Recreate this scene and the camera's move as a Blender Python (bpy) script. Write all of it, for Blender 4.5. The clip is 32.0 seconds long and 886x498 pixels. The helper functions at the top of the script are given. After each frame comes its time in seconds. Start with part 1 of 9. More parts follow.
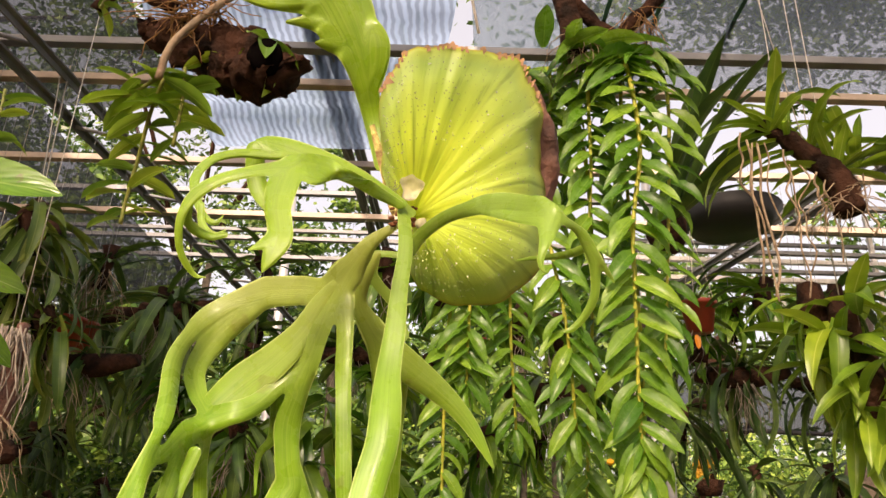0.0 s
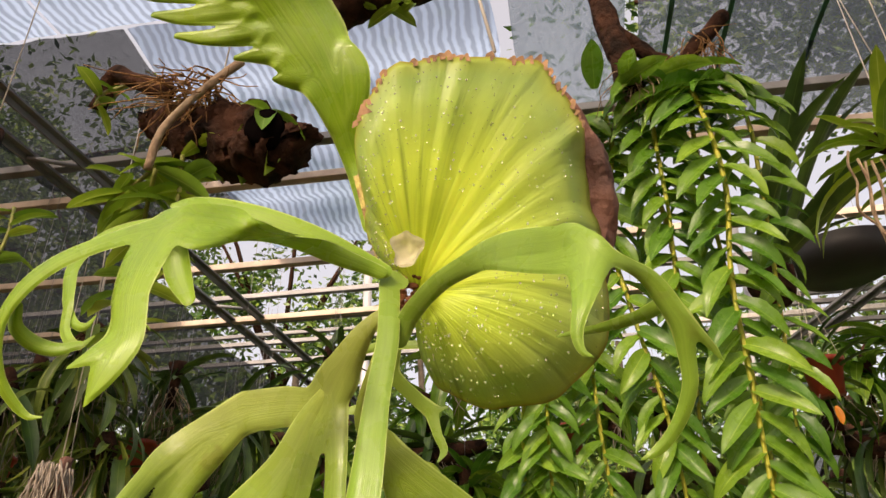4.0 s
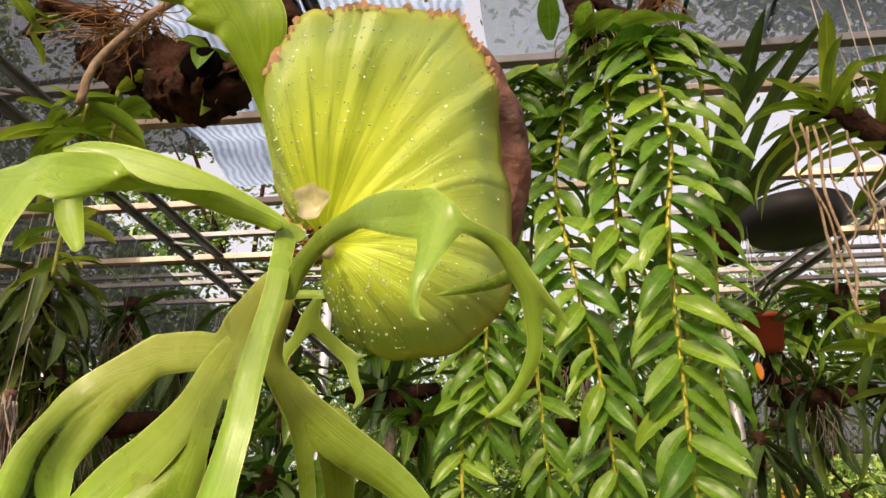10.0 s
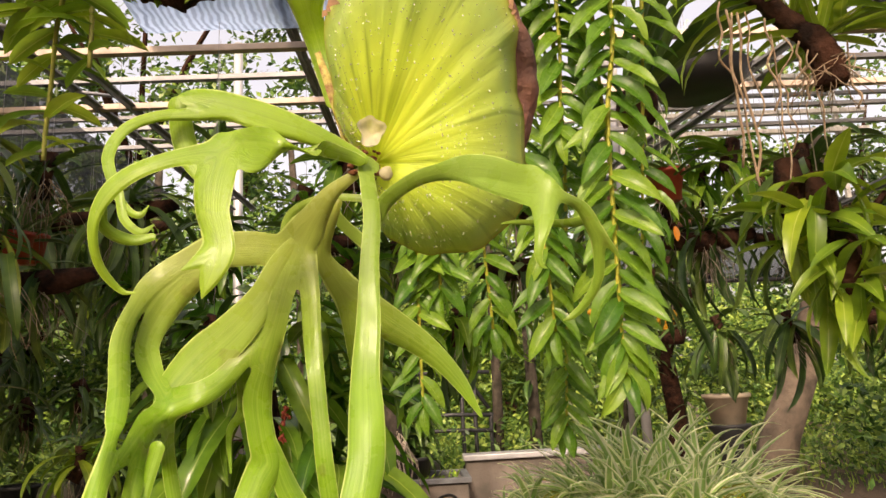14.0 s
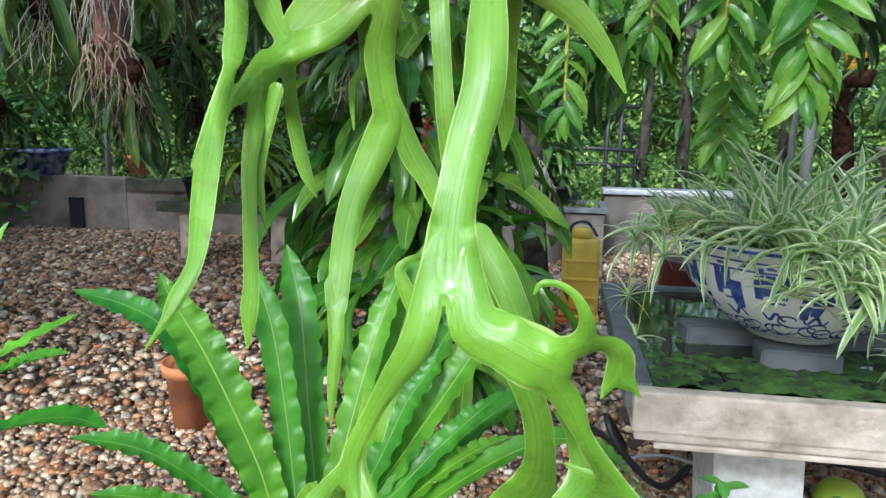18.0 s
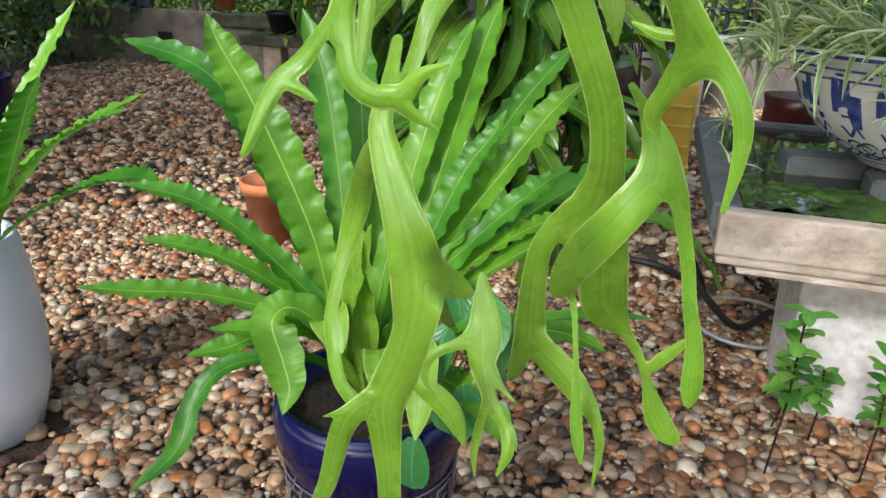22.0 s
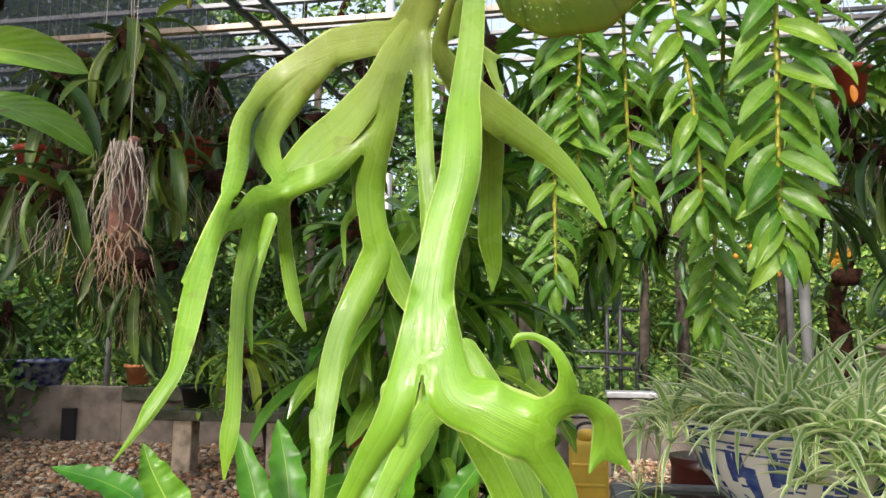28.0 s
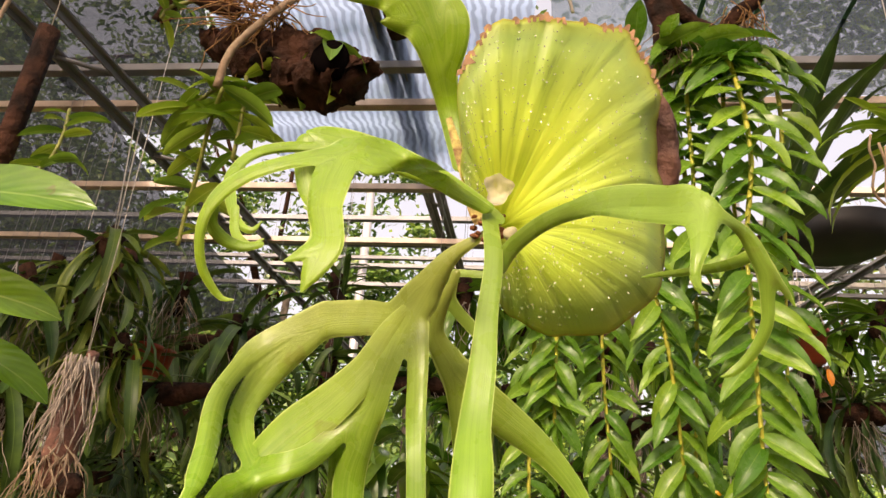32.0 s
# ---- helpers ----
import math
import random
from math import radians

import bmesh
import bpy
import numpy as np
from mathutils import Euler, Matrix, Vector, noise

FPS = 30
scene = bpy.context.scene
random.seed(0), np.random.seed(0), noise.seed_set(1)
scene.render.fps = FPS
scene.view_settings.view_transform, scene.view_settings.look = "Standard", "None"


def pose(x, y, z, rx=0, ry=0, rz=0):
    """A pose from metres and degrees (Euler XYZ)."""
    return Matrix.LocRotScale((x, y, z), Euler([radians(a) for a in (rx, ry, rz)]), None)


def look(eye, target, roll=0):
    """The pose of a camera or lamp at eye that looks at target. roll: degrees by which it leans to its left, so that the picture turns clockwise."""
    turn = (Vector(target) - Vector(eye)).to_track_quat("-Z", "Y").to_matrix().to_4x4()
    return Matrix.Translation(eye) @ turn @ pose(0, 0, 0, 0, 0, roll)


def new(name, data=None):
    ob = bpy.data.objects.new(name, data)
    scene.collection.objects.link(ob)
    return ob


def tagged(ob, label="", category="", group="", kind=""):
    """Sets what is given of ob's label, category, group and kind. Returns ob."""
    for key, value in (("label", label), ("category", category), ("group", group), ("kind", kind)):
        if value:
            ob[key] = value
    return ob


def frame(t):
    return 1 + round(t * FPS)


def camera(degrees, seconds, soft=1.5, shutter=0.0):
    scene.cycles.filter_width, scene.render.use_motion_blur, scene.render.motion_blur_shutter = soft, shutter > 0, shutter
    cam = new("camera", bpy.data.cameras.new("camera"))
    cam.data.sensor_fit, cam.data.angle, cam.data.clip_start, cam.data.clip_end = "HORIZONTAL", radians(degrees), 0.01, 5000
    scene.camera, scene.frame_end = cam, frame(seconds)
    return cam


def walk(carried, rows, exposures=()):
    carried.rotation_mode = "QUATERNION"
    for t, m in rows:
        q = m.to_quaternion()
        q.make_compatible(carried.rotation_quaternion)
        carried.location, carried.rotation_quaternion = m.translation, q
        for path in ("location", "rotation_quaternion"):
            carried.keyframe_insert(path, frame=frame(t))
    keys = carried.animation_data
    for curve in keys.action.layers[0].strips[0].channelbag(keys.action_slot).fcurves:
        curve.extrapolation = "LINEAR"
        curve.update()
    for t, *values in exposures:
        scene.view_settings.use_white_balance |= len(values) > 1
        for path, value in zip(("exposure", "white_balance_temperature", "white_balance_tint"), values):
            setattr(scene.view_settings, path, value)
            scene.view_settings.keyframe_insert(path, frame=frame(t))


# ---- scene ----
cam = camera(64.0, 32.0)
PATH = [
    (0, (0.563, 0.134, 1.145), (0.552, 1.988, 1.894), 1.8),
    (0.5, (0.565, 0.141, 1.141), (0.599, 2.013, 1.844), 2.1),
    (1, (0.559, 0.155, 1.138), (0.574, 2.035, 1.821), 3.2),
    (1.5, (0.564, 0.184, 1.139), (0.55, 2.057, 1.842), 3.2),
    (2, (0.571, 0.217, 1.151), (0.476, 2.088, 1.852), 3.8),
    (2.5, (0.572, 0.246, 1.173), (0.403, 2.095, 1.916), 5.0),
    (3, (0.579, 0.272, 1.191), (0.383, 2.105, 1.968), 3.1),
    (3.5, (0.59, 0.281, 1.206), (0.376, 2.06, 2.094), 0.6),
    (4, (0.604, 0.301, 1.21), (0.363, 2.037, 2.173), -1.3),
    (4.5, (0.62, 0.318, 1.218), (0.318, 2.029, 2.208), 0.1),
    (6.5, (0.658, 0.339, 1.207), (0.335, 2.006, 2.264), 0.5),
    (7, (0.67, 0.343, 1.206), (0.364, 2.007, 2.273), 0.6),
    (7.5, (0.682, 0.34, 1.204), (0.439, 2.002, 2.29), -0.4),
    (8, (0.685, 0.339, 1.203), (0.413, 2.008, 2.271), -1.4),
    (8.5, (0.681, 0.332, 1.202), (0.401, 2.054, 2.18), -1.3),
    (9, (0.669, 0.321, 1.206), (0.439, 2.063, 2.162), -0.9),
    (9.5, (0.656, 0.313, 1.21), (0.471, 2.117, 2.053), -0.4),
    (10, (0.645, 0.299, 1.213), (0.474, 2.114, 2.035), -0.3),
    (10.5, (0.632, 0.286, 1.216), (0.492, 2.123, 1.994), -0.9),
    (11, (0.621, 0.268, 1.218), (0.555, 2.135, 1.934), -2.4),
    (11.5, (0.608, 0.255, 1.219), (0.584, 2.145, 1.874), -2.3),
    (12, (0.596, 0.241, 1.219), (0.603, 2.14, 1.848), -2.7),
    (12.5, (0.585, 0.225, 1.223), (0.613, 2.126, 1.841), -2.6),
    (13, (0.577, 0.216, 1.227), (0.616, 2.138, 1.78), -2.9),
    (13.5, (0.564, 0.203, 1.228), (0.612, 2.149, 1.685), -2.3),
    (14, (0.556, 0.181, 1.231), (0.648, 2.142, 1.614), -3.1),
    (14.5, (0.547, 0.175, 1.227), (0.552, 2.159, 1.478), -3.1),
    (16.5, (0.558, 0.21, 1.203), (0.369, 2.201, 1.152), -0.3),
    (17, (0.557, 0.219, 1.196), (0.275, 2.189, 0.998), 1.1),
    (17.5, (0.561, 0.226, 1.19), (0.27, 2.192, 0.963), 0.8),
    (18, (0.564, 0.239, 1.179), (0.248, 2.182, 0.829), 1.0),
    (18.5, (0.566, 0.259, 1.163), (0.225, 2.179, 0.722), 2.0),
    (19, (0.569, 0.267, 1.15), (0.197, 2.164, 0.637), 2.1),
    (19.5, (0.574, 0.271, 1.135), (0.176, 2.136, 0.533), 2.1),
    (20, (0.576, 0.279, 1.115), (0.146, 2.116, 0.45), 1.5),
    (20.5, (0.576, 0.283, 1.1), (0.126, 2.091, 0.373), 1.7),
    (21, (0.578, 0.285, 1.077), (0.12, 2.068, 0.294), 2.0),
    (21.5, (0.579, 0.292, 1.059), (0.107, 2.07, 0.274), 2.9),
    (22, (0.582, 0.295, 1.036), (0.073, 2.087, 0.307), 2.1),
    (22.5, (0.587, 0.295, 1.022), (0.042, 2.082, 0.31), 1.0),
    (23, (0.609, 0.291, 1.009), (-0.008, 2.084, 0.373), 0.4),
    (23.5, (0.62, 0.277, 1.009), (0.057, 2.128, 0.501), 1.3),
    (24, (0.612, 0.264, 1.014), (0.128, 2.168, 0.639), 1.2),
    (24.5, (0.6, 0.245, 1.022), (0.192, 2.183, 0.738), 0.7),
    (25, (0.589, 0.238, 1.032), (0.255, 2.204, 0.873), -0.4),
    (25.5, (0.585, 0.237, 1.042), (0.275, 2.212, 0.974), -0.1),
    (27.5, (0.577, 0.235, 1.102), (0.235, 2.201, 1.237), -0.1),
    (28, (0.576, 0.234, 1.118), (0.246, 2.193, 1.357), 0.3),
    (28.5, (0.574, 0.229, 1.134), (0.266, 2.177, 1.469), 0.1),
    (29, (0.565, 0.238, 1.144), (0.3, 2.171, 1.586), 0.4),
    (29.5, (0.557, 0.239, 1.151), (0.323, 2.153, 1.683), 1.5),
    (30, (0.553, 0.233, 1.162), (0.32, 2.131, 1.749), 2.1),
    (30.5, (0.555, 0.23, 1.173), (0.313, 2.113, 1.804), 1.8),
    (31, (0.555, 0.227, 1.179), (0.323, 2.083, 1.889), 2.4),
    (31.5, (0.552, 0.221, 1.18), (0.327, 2.053, 1.952), 3.3),
    (32, (0.549, 0.243, 1.181), (0.326, 2.058, 1.991), 3.9),
]
walk(cam, [(t, look(eye, target, roll)) for t, eye, target, roll in PATH], exposures=[(0, 0.50, 8100, 23), (2, 0.54, 8050, 22), (3, 0.52, 8000, 22), (4, 0.25, 7900, 21), (7, 0.33, 7800, 20), (10, 0.37, 7900, 22), (14, 0.45, 8100, 23), (16.5, 0.52, 7200, 18), (17, 0.5, 6200, 13), (17.5, 0.46, 5150, 6), (18, 0.47, 5100, 6), (19, 0.45, 5150, 6), (20, 0.38, 5300, 8), (21, 0.36, 5650, 12), (23, 0.4, 5700, 11), (24, 0.46, 5700, 13), (25, 0.48, 5400, 11), (28, 0.57, 6200, 14), (29, 0.66, 7200, 18), (30, 0.64, 7900, 23), (31, 0.58, 8000, 24), (32, 0.5, 8000, 24)])

# ---- world, sun and sky ----
world = bpy.data.worlds.new("sky")
scene.world = world
world.use_nodes = True
wn = world.node_tree.nodes
sky = wn.new("ShaderNodeTexSky")
sky.sky_type = "NISHITA"
sky.sun_disc = False
sky.sun_elevation, sky.sun_rotation = radians(35), radians(195)
sky.altitude, sky.air_density, sky.dust_density, sky.ozone_density = 50, 1.0, 8.0, 0.4
world.node_tree.links.new(sky.outputs["Color"], wn["Background"].inputs["Color"])
haze, both = wn.new("ShaderNodeBackground"), wn.new("ShaderNodeAddShader")
haze.inputs["Color"].default_value, haze.inputs["Strength"].default_value = (0.93, 0.97, 1.0, 1), 0.42
world.node_tree.links.new(wn["Background"].outputs[0], both.inputs[0])
world.node_tree.links.new(haze.outputs[0], both.inputs[1])
world.node_tree.links.new(both.outputs[0], wn["World Output"].inputs["Surface"])
wn["Background"].inputs["Strength"].default_value = 0.15
sun = new("sun", bpy.data.lights.new("sun", "SUN"))
sun.data.energy, sun.data.angle, sun.data.color = 4.4, radians(9), (1.0, 0.94, 0.82)
sun.matrix_world = look((-1.3, -4.9, 3.5), (0, 0, 0))


# ---- materials ----
def mat(name, base, rough=0.5, metal=0.0, var=0.25, scale=8.0, bump=0.1, bscale=60.0, two=None, spec=0.5, trans=0.0, rnd=0.0, coord="Object"):
    """A noise-varied surface: base colour, a second colour in stains, grain in the relief."""
    m = bpy.data.materials.new(name)
    m.use_nodes = True
    nt = m.node_tree
    n, l = nt.nodes, nt.links
    b = n["Principled BSDF"]
    tc = n.new("ShaderNodeTexCoord")
    no = n.new("ShaderNodeTexNoise")
    no.inputs["Scale"].default_value, no.inputs["Detail"].default_value = scale, 6
    l.new(tc.outputs[coord], no.inputs["Vector"])
    mix = n.new("ShaderNodeMix")
    mix.data_type = "RGBA"
    two = two or tuple(c * (1 - var * 2) for c in base)
    mix.inputs[6].default_value, mix.inputs[7].default_value = (*two, 1), (*base, 1)
    ramp = n.new("ShaderNodeMapRange")
    ramp.inputs["From Min"].default_value, ramp.inputs["From Max"].default_value = 0.35, 0.62
    l.new(no.outputs["Fac"], ramp.inputs["Value"])
    l.new(ramp.outputs[0], mix.inputs[0])
    out = mix.outputs[2]
    if rnd:
        oi = n.new("ShaderNodeObjectInfo")
        ge = n.new("ShaderNodeNewGeometry")
        ad = n.new("ShaderNodeMath")
        ad.operation = "ADD"
        l.new(oi.outputs["Random"], ad.inputs[0])
        l.new(ge.outputs["Random Per Island"], ad.inputs[1])
        fr = n.new("ShaderNodeMath")
        fr.operation = "FRACT"
        l.new(ad.outputs[0], fr.inputs[0])
        mr = n.new("ShaderNodeMapRange")
        mr.inputs["To Min"].default_value, mr.inputs["To Max"].default_value = 1 - rnd, 1 + rnd
        l.new(fr.outputs[0], mr.inputs["Value"])
        hs = n.new("ShaderNodeHueSaturation")
        l.new(mr.outputs[0], hs.inputs["Value"])
        mr2 = n.new("ShaderNodeMapRange")
        mr2.inputs["To Min"].default_value, mr2.inputs["To Max"].default_value = 0.5 - rnd * 0.04, 0.5 + rnd * 0.04
        l.new(fr.outputs[0], mr2.inputs["Value"])
        l.new(mr2.outputs[0], hs.inputs["Hue"])
        l.new(out, hs.inputs["Color"])
        out = hs.outputs["Color"]
    l.new(out, b.inputs["Base Color"])
    b.inputs["Roughness"].default_value, b.inputs["Metallic"].default_value = rough, metal
    b.inputs["Specular IOR Level"].default_value = spec
    if bump:
        n2 = n.new("ShaderNodeTexNoise")
        n2.inputs["Scale"].default_value, n2.inputs["Detail"].default_value = bscale, 5
        l.new(tc.outputs[coord], n2.inputs["Vector"])
        bp = n.new("ShaderNodeBump")
        bp.inputs["Strength"].default_value, bp.inputs["Distance"].default_value = bump, 0.01
        l.new(n2.outputs["Fac"], bp.inputs["Height"])
        l.new(bp.outputs["Normal"], b.inputs["Normal"])
    if trans:
        tr = n.new("ShaderNodeBsdfTranslucent")
        l.new(out, tr.inputs["Color"])
        ms = n.new("ShaderNodeMixShader")
        ms.inputs[0].default_value = trans
        l.new(b.outputs[0], ms.inputs[1])
        l.new(tr.outputs[0], ms.inputs[2])
        l.new(ms.outputs[0], n["Material Output"].inputs["Surface"])
    return m



def link_ramp(nt, fac, stops):
    r = nt.nodes.new("ShaderNodeValToRGB")
    while len(r.color_ramp.elements) < len(stops):
        r.color_ramp.elements.new(0.5)
    for e, (p, c) in zip(r.color_ramp.elements, stops):
        e.position, e.color = p, (*c, 1)
    nt.links.new(fac, r.inputs["Fac"])
    return r.outputs["Color"]


def leaf_mat(name, base, dark, rib, rough=0.35, trans=0.3, ribw=0.06, stripes=0.0, margin=None, rnd=0.2, veins=0.25, vein_scale=18.0, bump=0.25, spots=0.0, stalk=None, coat=0.0, edge=None):
    """A leaf with a midrib, side veins and blotches. Its UV runs across (u) and along (v) the blade."""
    m = bpy.data.materials.new(name)
    m.use_nodes = True
    nt = m.node_tree
    n, l = nt.nodes, nt.links
    b = n["Principled BSDF"]

    def math_node(op, a, c=None, d=None):
        q = n.new("ShaderNodeMath")
        q.operation = op
        for slot, val in zip(q.inputs, (a, c, d)):
            if val is None:
                continue
            if isinstance(val, (int, float)):
                slot.default_value = val
            else:
                l.new(val, slot)
        return q.outputs[0]

    def mixc(fac, a, c):
        q = n.new("ShaderNodeMix")
        q.data_type = "RGBA"
        if isinstance(fac, (int, float)):
            q.inputs[0].default_value = fac
        else:
            l.new(fac, q.inputs[0])
        for slot, val in ((q.inputs[6], a), (q.inputs[7], c)):
            if isinstance(val, tuple):
                slot.default_value = (*val, 1)
            else:
                l.new(val, slot)
        return q.outputs[2]

    uv = n.new("ShaderNodeUVMap")
    uv.uv_map = "UVMap"
    sep = n.new("ShaderNodeSeparateXYZ")
    l.new(uv.outputs[0], sep.inputs[0])
    tc = n.new("ShaderNodeTexCoord")
    no = n.new("ShaderNodeTexNoise")
    no.inputs["Scale"].default_value, no.inputs["Detail"].default_value = 22, 5
    l.new(tc.outputs["Object"], no.inputs["Vector"])
    mr = n.new("ShaderNodeMapRange")
    mr.inputs["From Min"].default_value, mr.inputs["From Max"].default_value = 0.35, 0.65
    l.new(no.outputs["Fac"], mr.inputs["Value"])
    col = mixc(mr.outputs[0], dark, base)
    off = math_node("ABSOLUTE", math_node("SUBTRACT", sep.outputs[0], 0.5))
    height = None
    if veins:
        w = math_node("ADD", math_node("MULTIPLY", sep.outputs[1], vein_scale), math_node("MULTIPLY", off, -6.0))
        s = math_node("SINE", math_node("MULTIPLY", w, 6.283))
        height = math_node("MULTIPLY", s, veins)
        col = mixc(math_node("MULTIPLY", math_node("MAXIMUM", s, 0.0), veins), col, tuple(min(1, c * 1.5) for c in base))
    if stripes:
        mp = n.new("ShaderNodeMapping")
        mp.inputs["Scale"].default_value = (17, 0.35, 1)
        l.new(uv.outputs[0], mp.inputs["Vector"])
        ns = n.new("ShaderNodeTexNoise")
        ns.inputs["Scale"].default_value, ns.inputs["Detail"].default_value = 1.0, 4
        l.new(mp.outputs[0], ns.inputs["Vector"])
        st = n.new("ShaderNodeMapRange")
        st.inputs["From Min"].default_value, st.inputs["From Max"].default_value = 0.46, 0.62
        l.new(ns.outputs["Fac"], st.inputs["Value"])
        col = mixc(math_node("MULTIPLY", st.outputs[0], stripes), col, rib)
        wave = math_node("ABSOLUTE", math_node("SINE", math_node("ADD", math_node("MULTIPLY", sep.outputs[0], 25.0), math_node("MULTIPLY", ns.outputs["Fac"], 9.0))))
        nerve = n.new("ShaderNodeMapRange")
        nerve.inputs["From Min"].default_value, nerve.inputs["From Max"].default_value = 0.30, 0.0
        l.new(wave, nerve.inputs["Value"])
        col = mixc(math_node("MULTIPLY", nerve.outputs[0], 0.36), col, tuple(c * 0.55 for c in dark))
        height = math_node("ADD", math_node("MULTIPLY", ns.outputs["Fac"], 0.6), math_node("MULTIPLY", wave, 0.5))
    if stalk:
        sx = n.new("ShaderNodeSeparateXYZ")
        l.new(tc.outputs["Object"], sx.inputs[0])
        f = n.new("ShaderNodeMapRange")
        f.inputs["From Min"].default_value, f.inputs["From Max"].default_value = stalk[0], stalk[1]
        l.new(sx.outputs[2], f.inputs["Value"])
        col = mixc(math_node("MULTIPLY", f.outputs[0], 0.8), col, stalk[2])
    if ribw:
        f = n.new("ShaderNodeMapRange")
        f.inputs["From Min"].default_value, f.inputs["From Max"].default_value = ribw, ribw * 0.4
        l.new(off, f.inputs["Value"])
        col = mixc(f.outputs[0], col, rib)
    if edge:
        f = n.new("ShaderNodeMapRange")
        f.inputs["From Min"].default_value, f.inputs["From Max"].default_value = 0.455, 0.49
        l.new(off, f.inputs["Value"])
        col = mixc(math_node("MULTIPLY", f.outputs[0], 0.75), col, edge)
    if margin:
        f = n.new("ShaderNodeMapRange")
        f.inputs["From Min"].default_value, f.inputs["From Max"].default_value = 0.27, 0.33
        l.new(off, f.inputs["Value"])
        col = mixc(f.outputs[0], col, margin)
    if spots:
        v = n.new("ShaderNodeTexNoise")
        v.inputs["Scale"].default_value, v.inputs["Detail"].default_value = 38, 3
        l.new(tc.outputs["Object"], v.inputs["Vector"])
        f = n.new("ShaderNodeMapRange")
        f.inputs["From Min"].default_value, f.inputs["From Max"].default_value = 0.66, 0.72
        l.new(v.outputs["Fac"], f.inputs["Value"])
        col = mixc(math_node("MULTIPLY", f.outputs[0], spots), col, (0.16, 0.10, 0.03))
    if rnd:
        oi = n.new("ShaderNodeObjectInfo")
        ge = n.new("ShaderNodeNewGeometry")
        fr = math_node("FRACT", math_node("ADD", oi.outputs["Random"], ge.outputs["Random Per Island"]))
        hs = n.new("ShaderNodeHueSaturation")
        l.new(math_node("MULTIPLY_ADD", fr, 2 * rnd, 1 - rnd), hs.inputs["Value"])
        l.new(math_node("MULTIPLY_ADD", fr, -0.12 * rnd, 0.5 + 0.06 * rnd), hs.inputs["Hue"])
        l.new(col, hs.inputs["Color"])
        col = hs.outputs["Color"]
    l.new(col, b.inputs["Base Color"])
    b.inputs["Roughness"].default_value = rough
    if stripes:
        pn = n.new("ShaderNodeTexNoise")
        pn.inputs["Scale"].default_value, pn.inputs["Detail"].default_value = 55, 4
        l.new(tc.outputs["Object"], pn.inputs["Vector"])
        pr = n.new("ShaderNodeMapRange")
        pr.inputs["From Min"].default_value, pr.inputs["From Max"].default_value = 0.38, 0.62
        pr.inputs["To Min"].default_value, pr.inputs["To Max"].default_value = rough - 0.13, rough + 0.12
        l.new(pn.outputs["Fac"], pr.inputs["Value"])
        l.new(pr.outputs[0], b.inputs["Roughness"])
        height = math_node("ADD", height, math_node("MULTIPLY", pn.outputs["Fac"], 1.1))
    b.inputs["Coat Weight"].default_value, b.inputs["Coat Roughness"].default_value = coat, 0.25
    if height is not None and bump:
        bp = n.new("ShaderNodeBump")
        bp.inputs["Strength"].default_value, bp.inputs["Distance"].default_value = bump, 0.004
        l.new(height, bp.inputs["Height"])
        l.new(bp.outputs["Normal"], b.inputs["Normal"])
    tr = n.new("ShaderNodeBsdfTranslucent")
    l.new(col, tr.inputs["Color"])
    ms = n.new("ShaderNodeMixShader")
    ms.inputs[0].default_value = trans
    l.new(b.outputs[0], ms.inputs[1])
    l.new(tr.outputs[0], ms.inputs[2])
    l.new(ms.outputs[0], n["Material Output"].inputs["Surface"])
    return m


def pebble_mat():
    m = bpy.data.materials.new("river_pebbles")
    m.use_nodes = True
    nt = m.node_tree
    n, l = nt.nodes, nt.links
    oi, ge = n.new("ShaderNodeObjectInfo"), n.new("ShaderNodeNewGeometry")
    ad, fr = n.new("ShaderNodeMath"), n.new("ShaderNodeMath")
    fr.operation = "FRACT"
    l.new(oi.outputs["Random"], ad.inputs[0])
    l.new(ge.outputs["Random Per Island"], ad.inputs[1])
    l.new(ad.outputs[0], fr.inputs[0])
    col = link_ramp(nt, fr.outputs[0], [(0.0, (0.050, 0.036, 0.028)), (0.16, (0.32, 0.175, 0.09)), (0.32, (0.55, 0.38, 0.225)), (0.46, (0.12, 0.082, 0.060)), (0.60, (0.64, 0.52, 0.36)), (0.74, (0.44, 0.18, 0.06)), (0.86, (0.08, 0.054, 0.041)), (1.0, (0.82, 0.74, 0.58))])
    tc, no = n.new("ShaderNodeTexCoord"), n.new("ShaderNodeTexNoise")
    no.inputs["Scale"].default_value, no.inputs["Detail"].default_value = 45, 6
    l.new(tc.outputs["Object"], no.inputs["Vector"])
    mx = n.new("ShaderNodeMix")
    mx.data_type, mx.blend_type = "RGBA", "MULTIPLY"
    mx.inputs[0].default_value = 0.6
    l.new(col, mx.inputs[6])
    l.new(link_ramp(nt, no.outputs["Fac"], [(0.3, (0.36, 0.33, 0.30)), (0.62, (1.10, 1.06, 1.02))]), mx.inputs[7])
    b = n["Principled BSDF"]
    l.new(mx.outputs[2], b.inputs["Base Color"])
    b.inputs["Roughness"].default_value = 0.34
    bp = n.new("ShaderNodeBump")
    bp.inputs["Strength"].default_value, bp.inputs["Distance"].default_value = 0.4, 0.004
    l.new(no.outputs["Fac"], bp.inputs["Height"])
    l.new(bp.outputs["Normal"], b.inputs["Normal"])
    return m


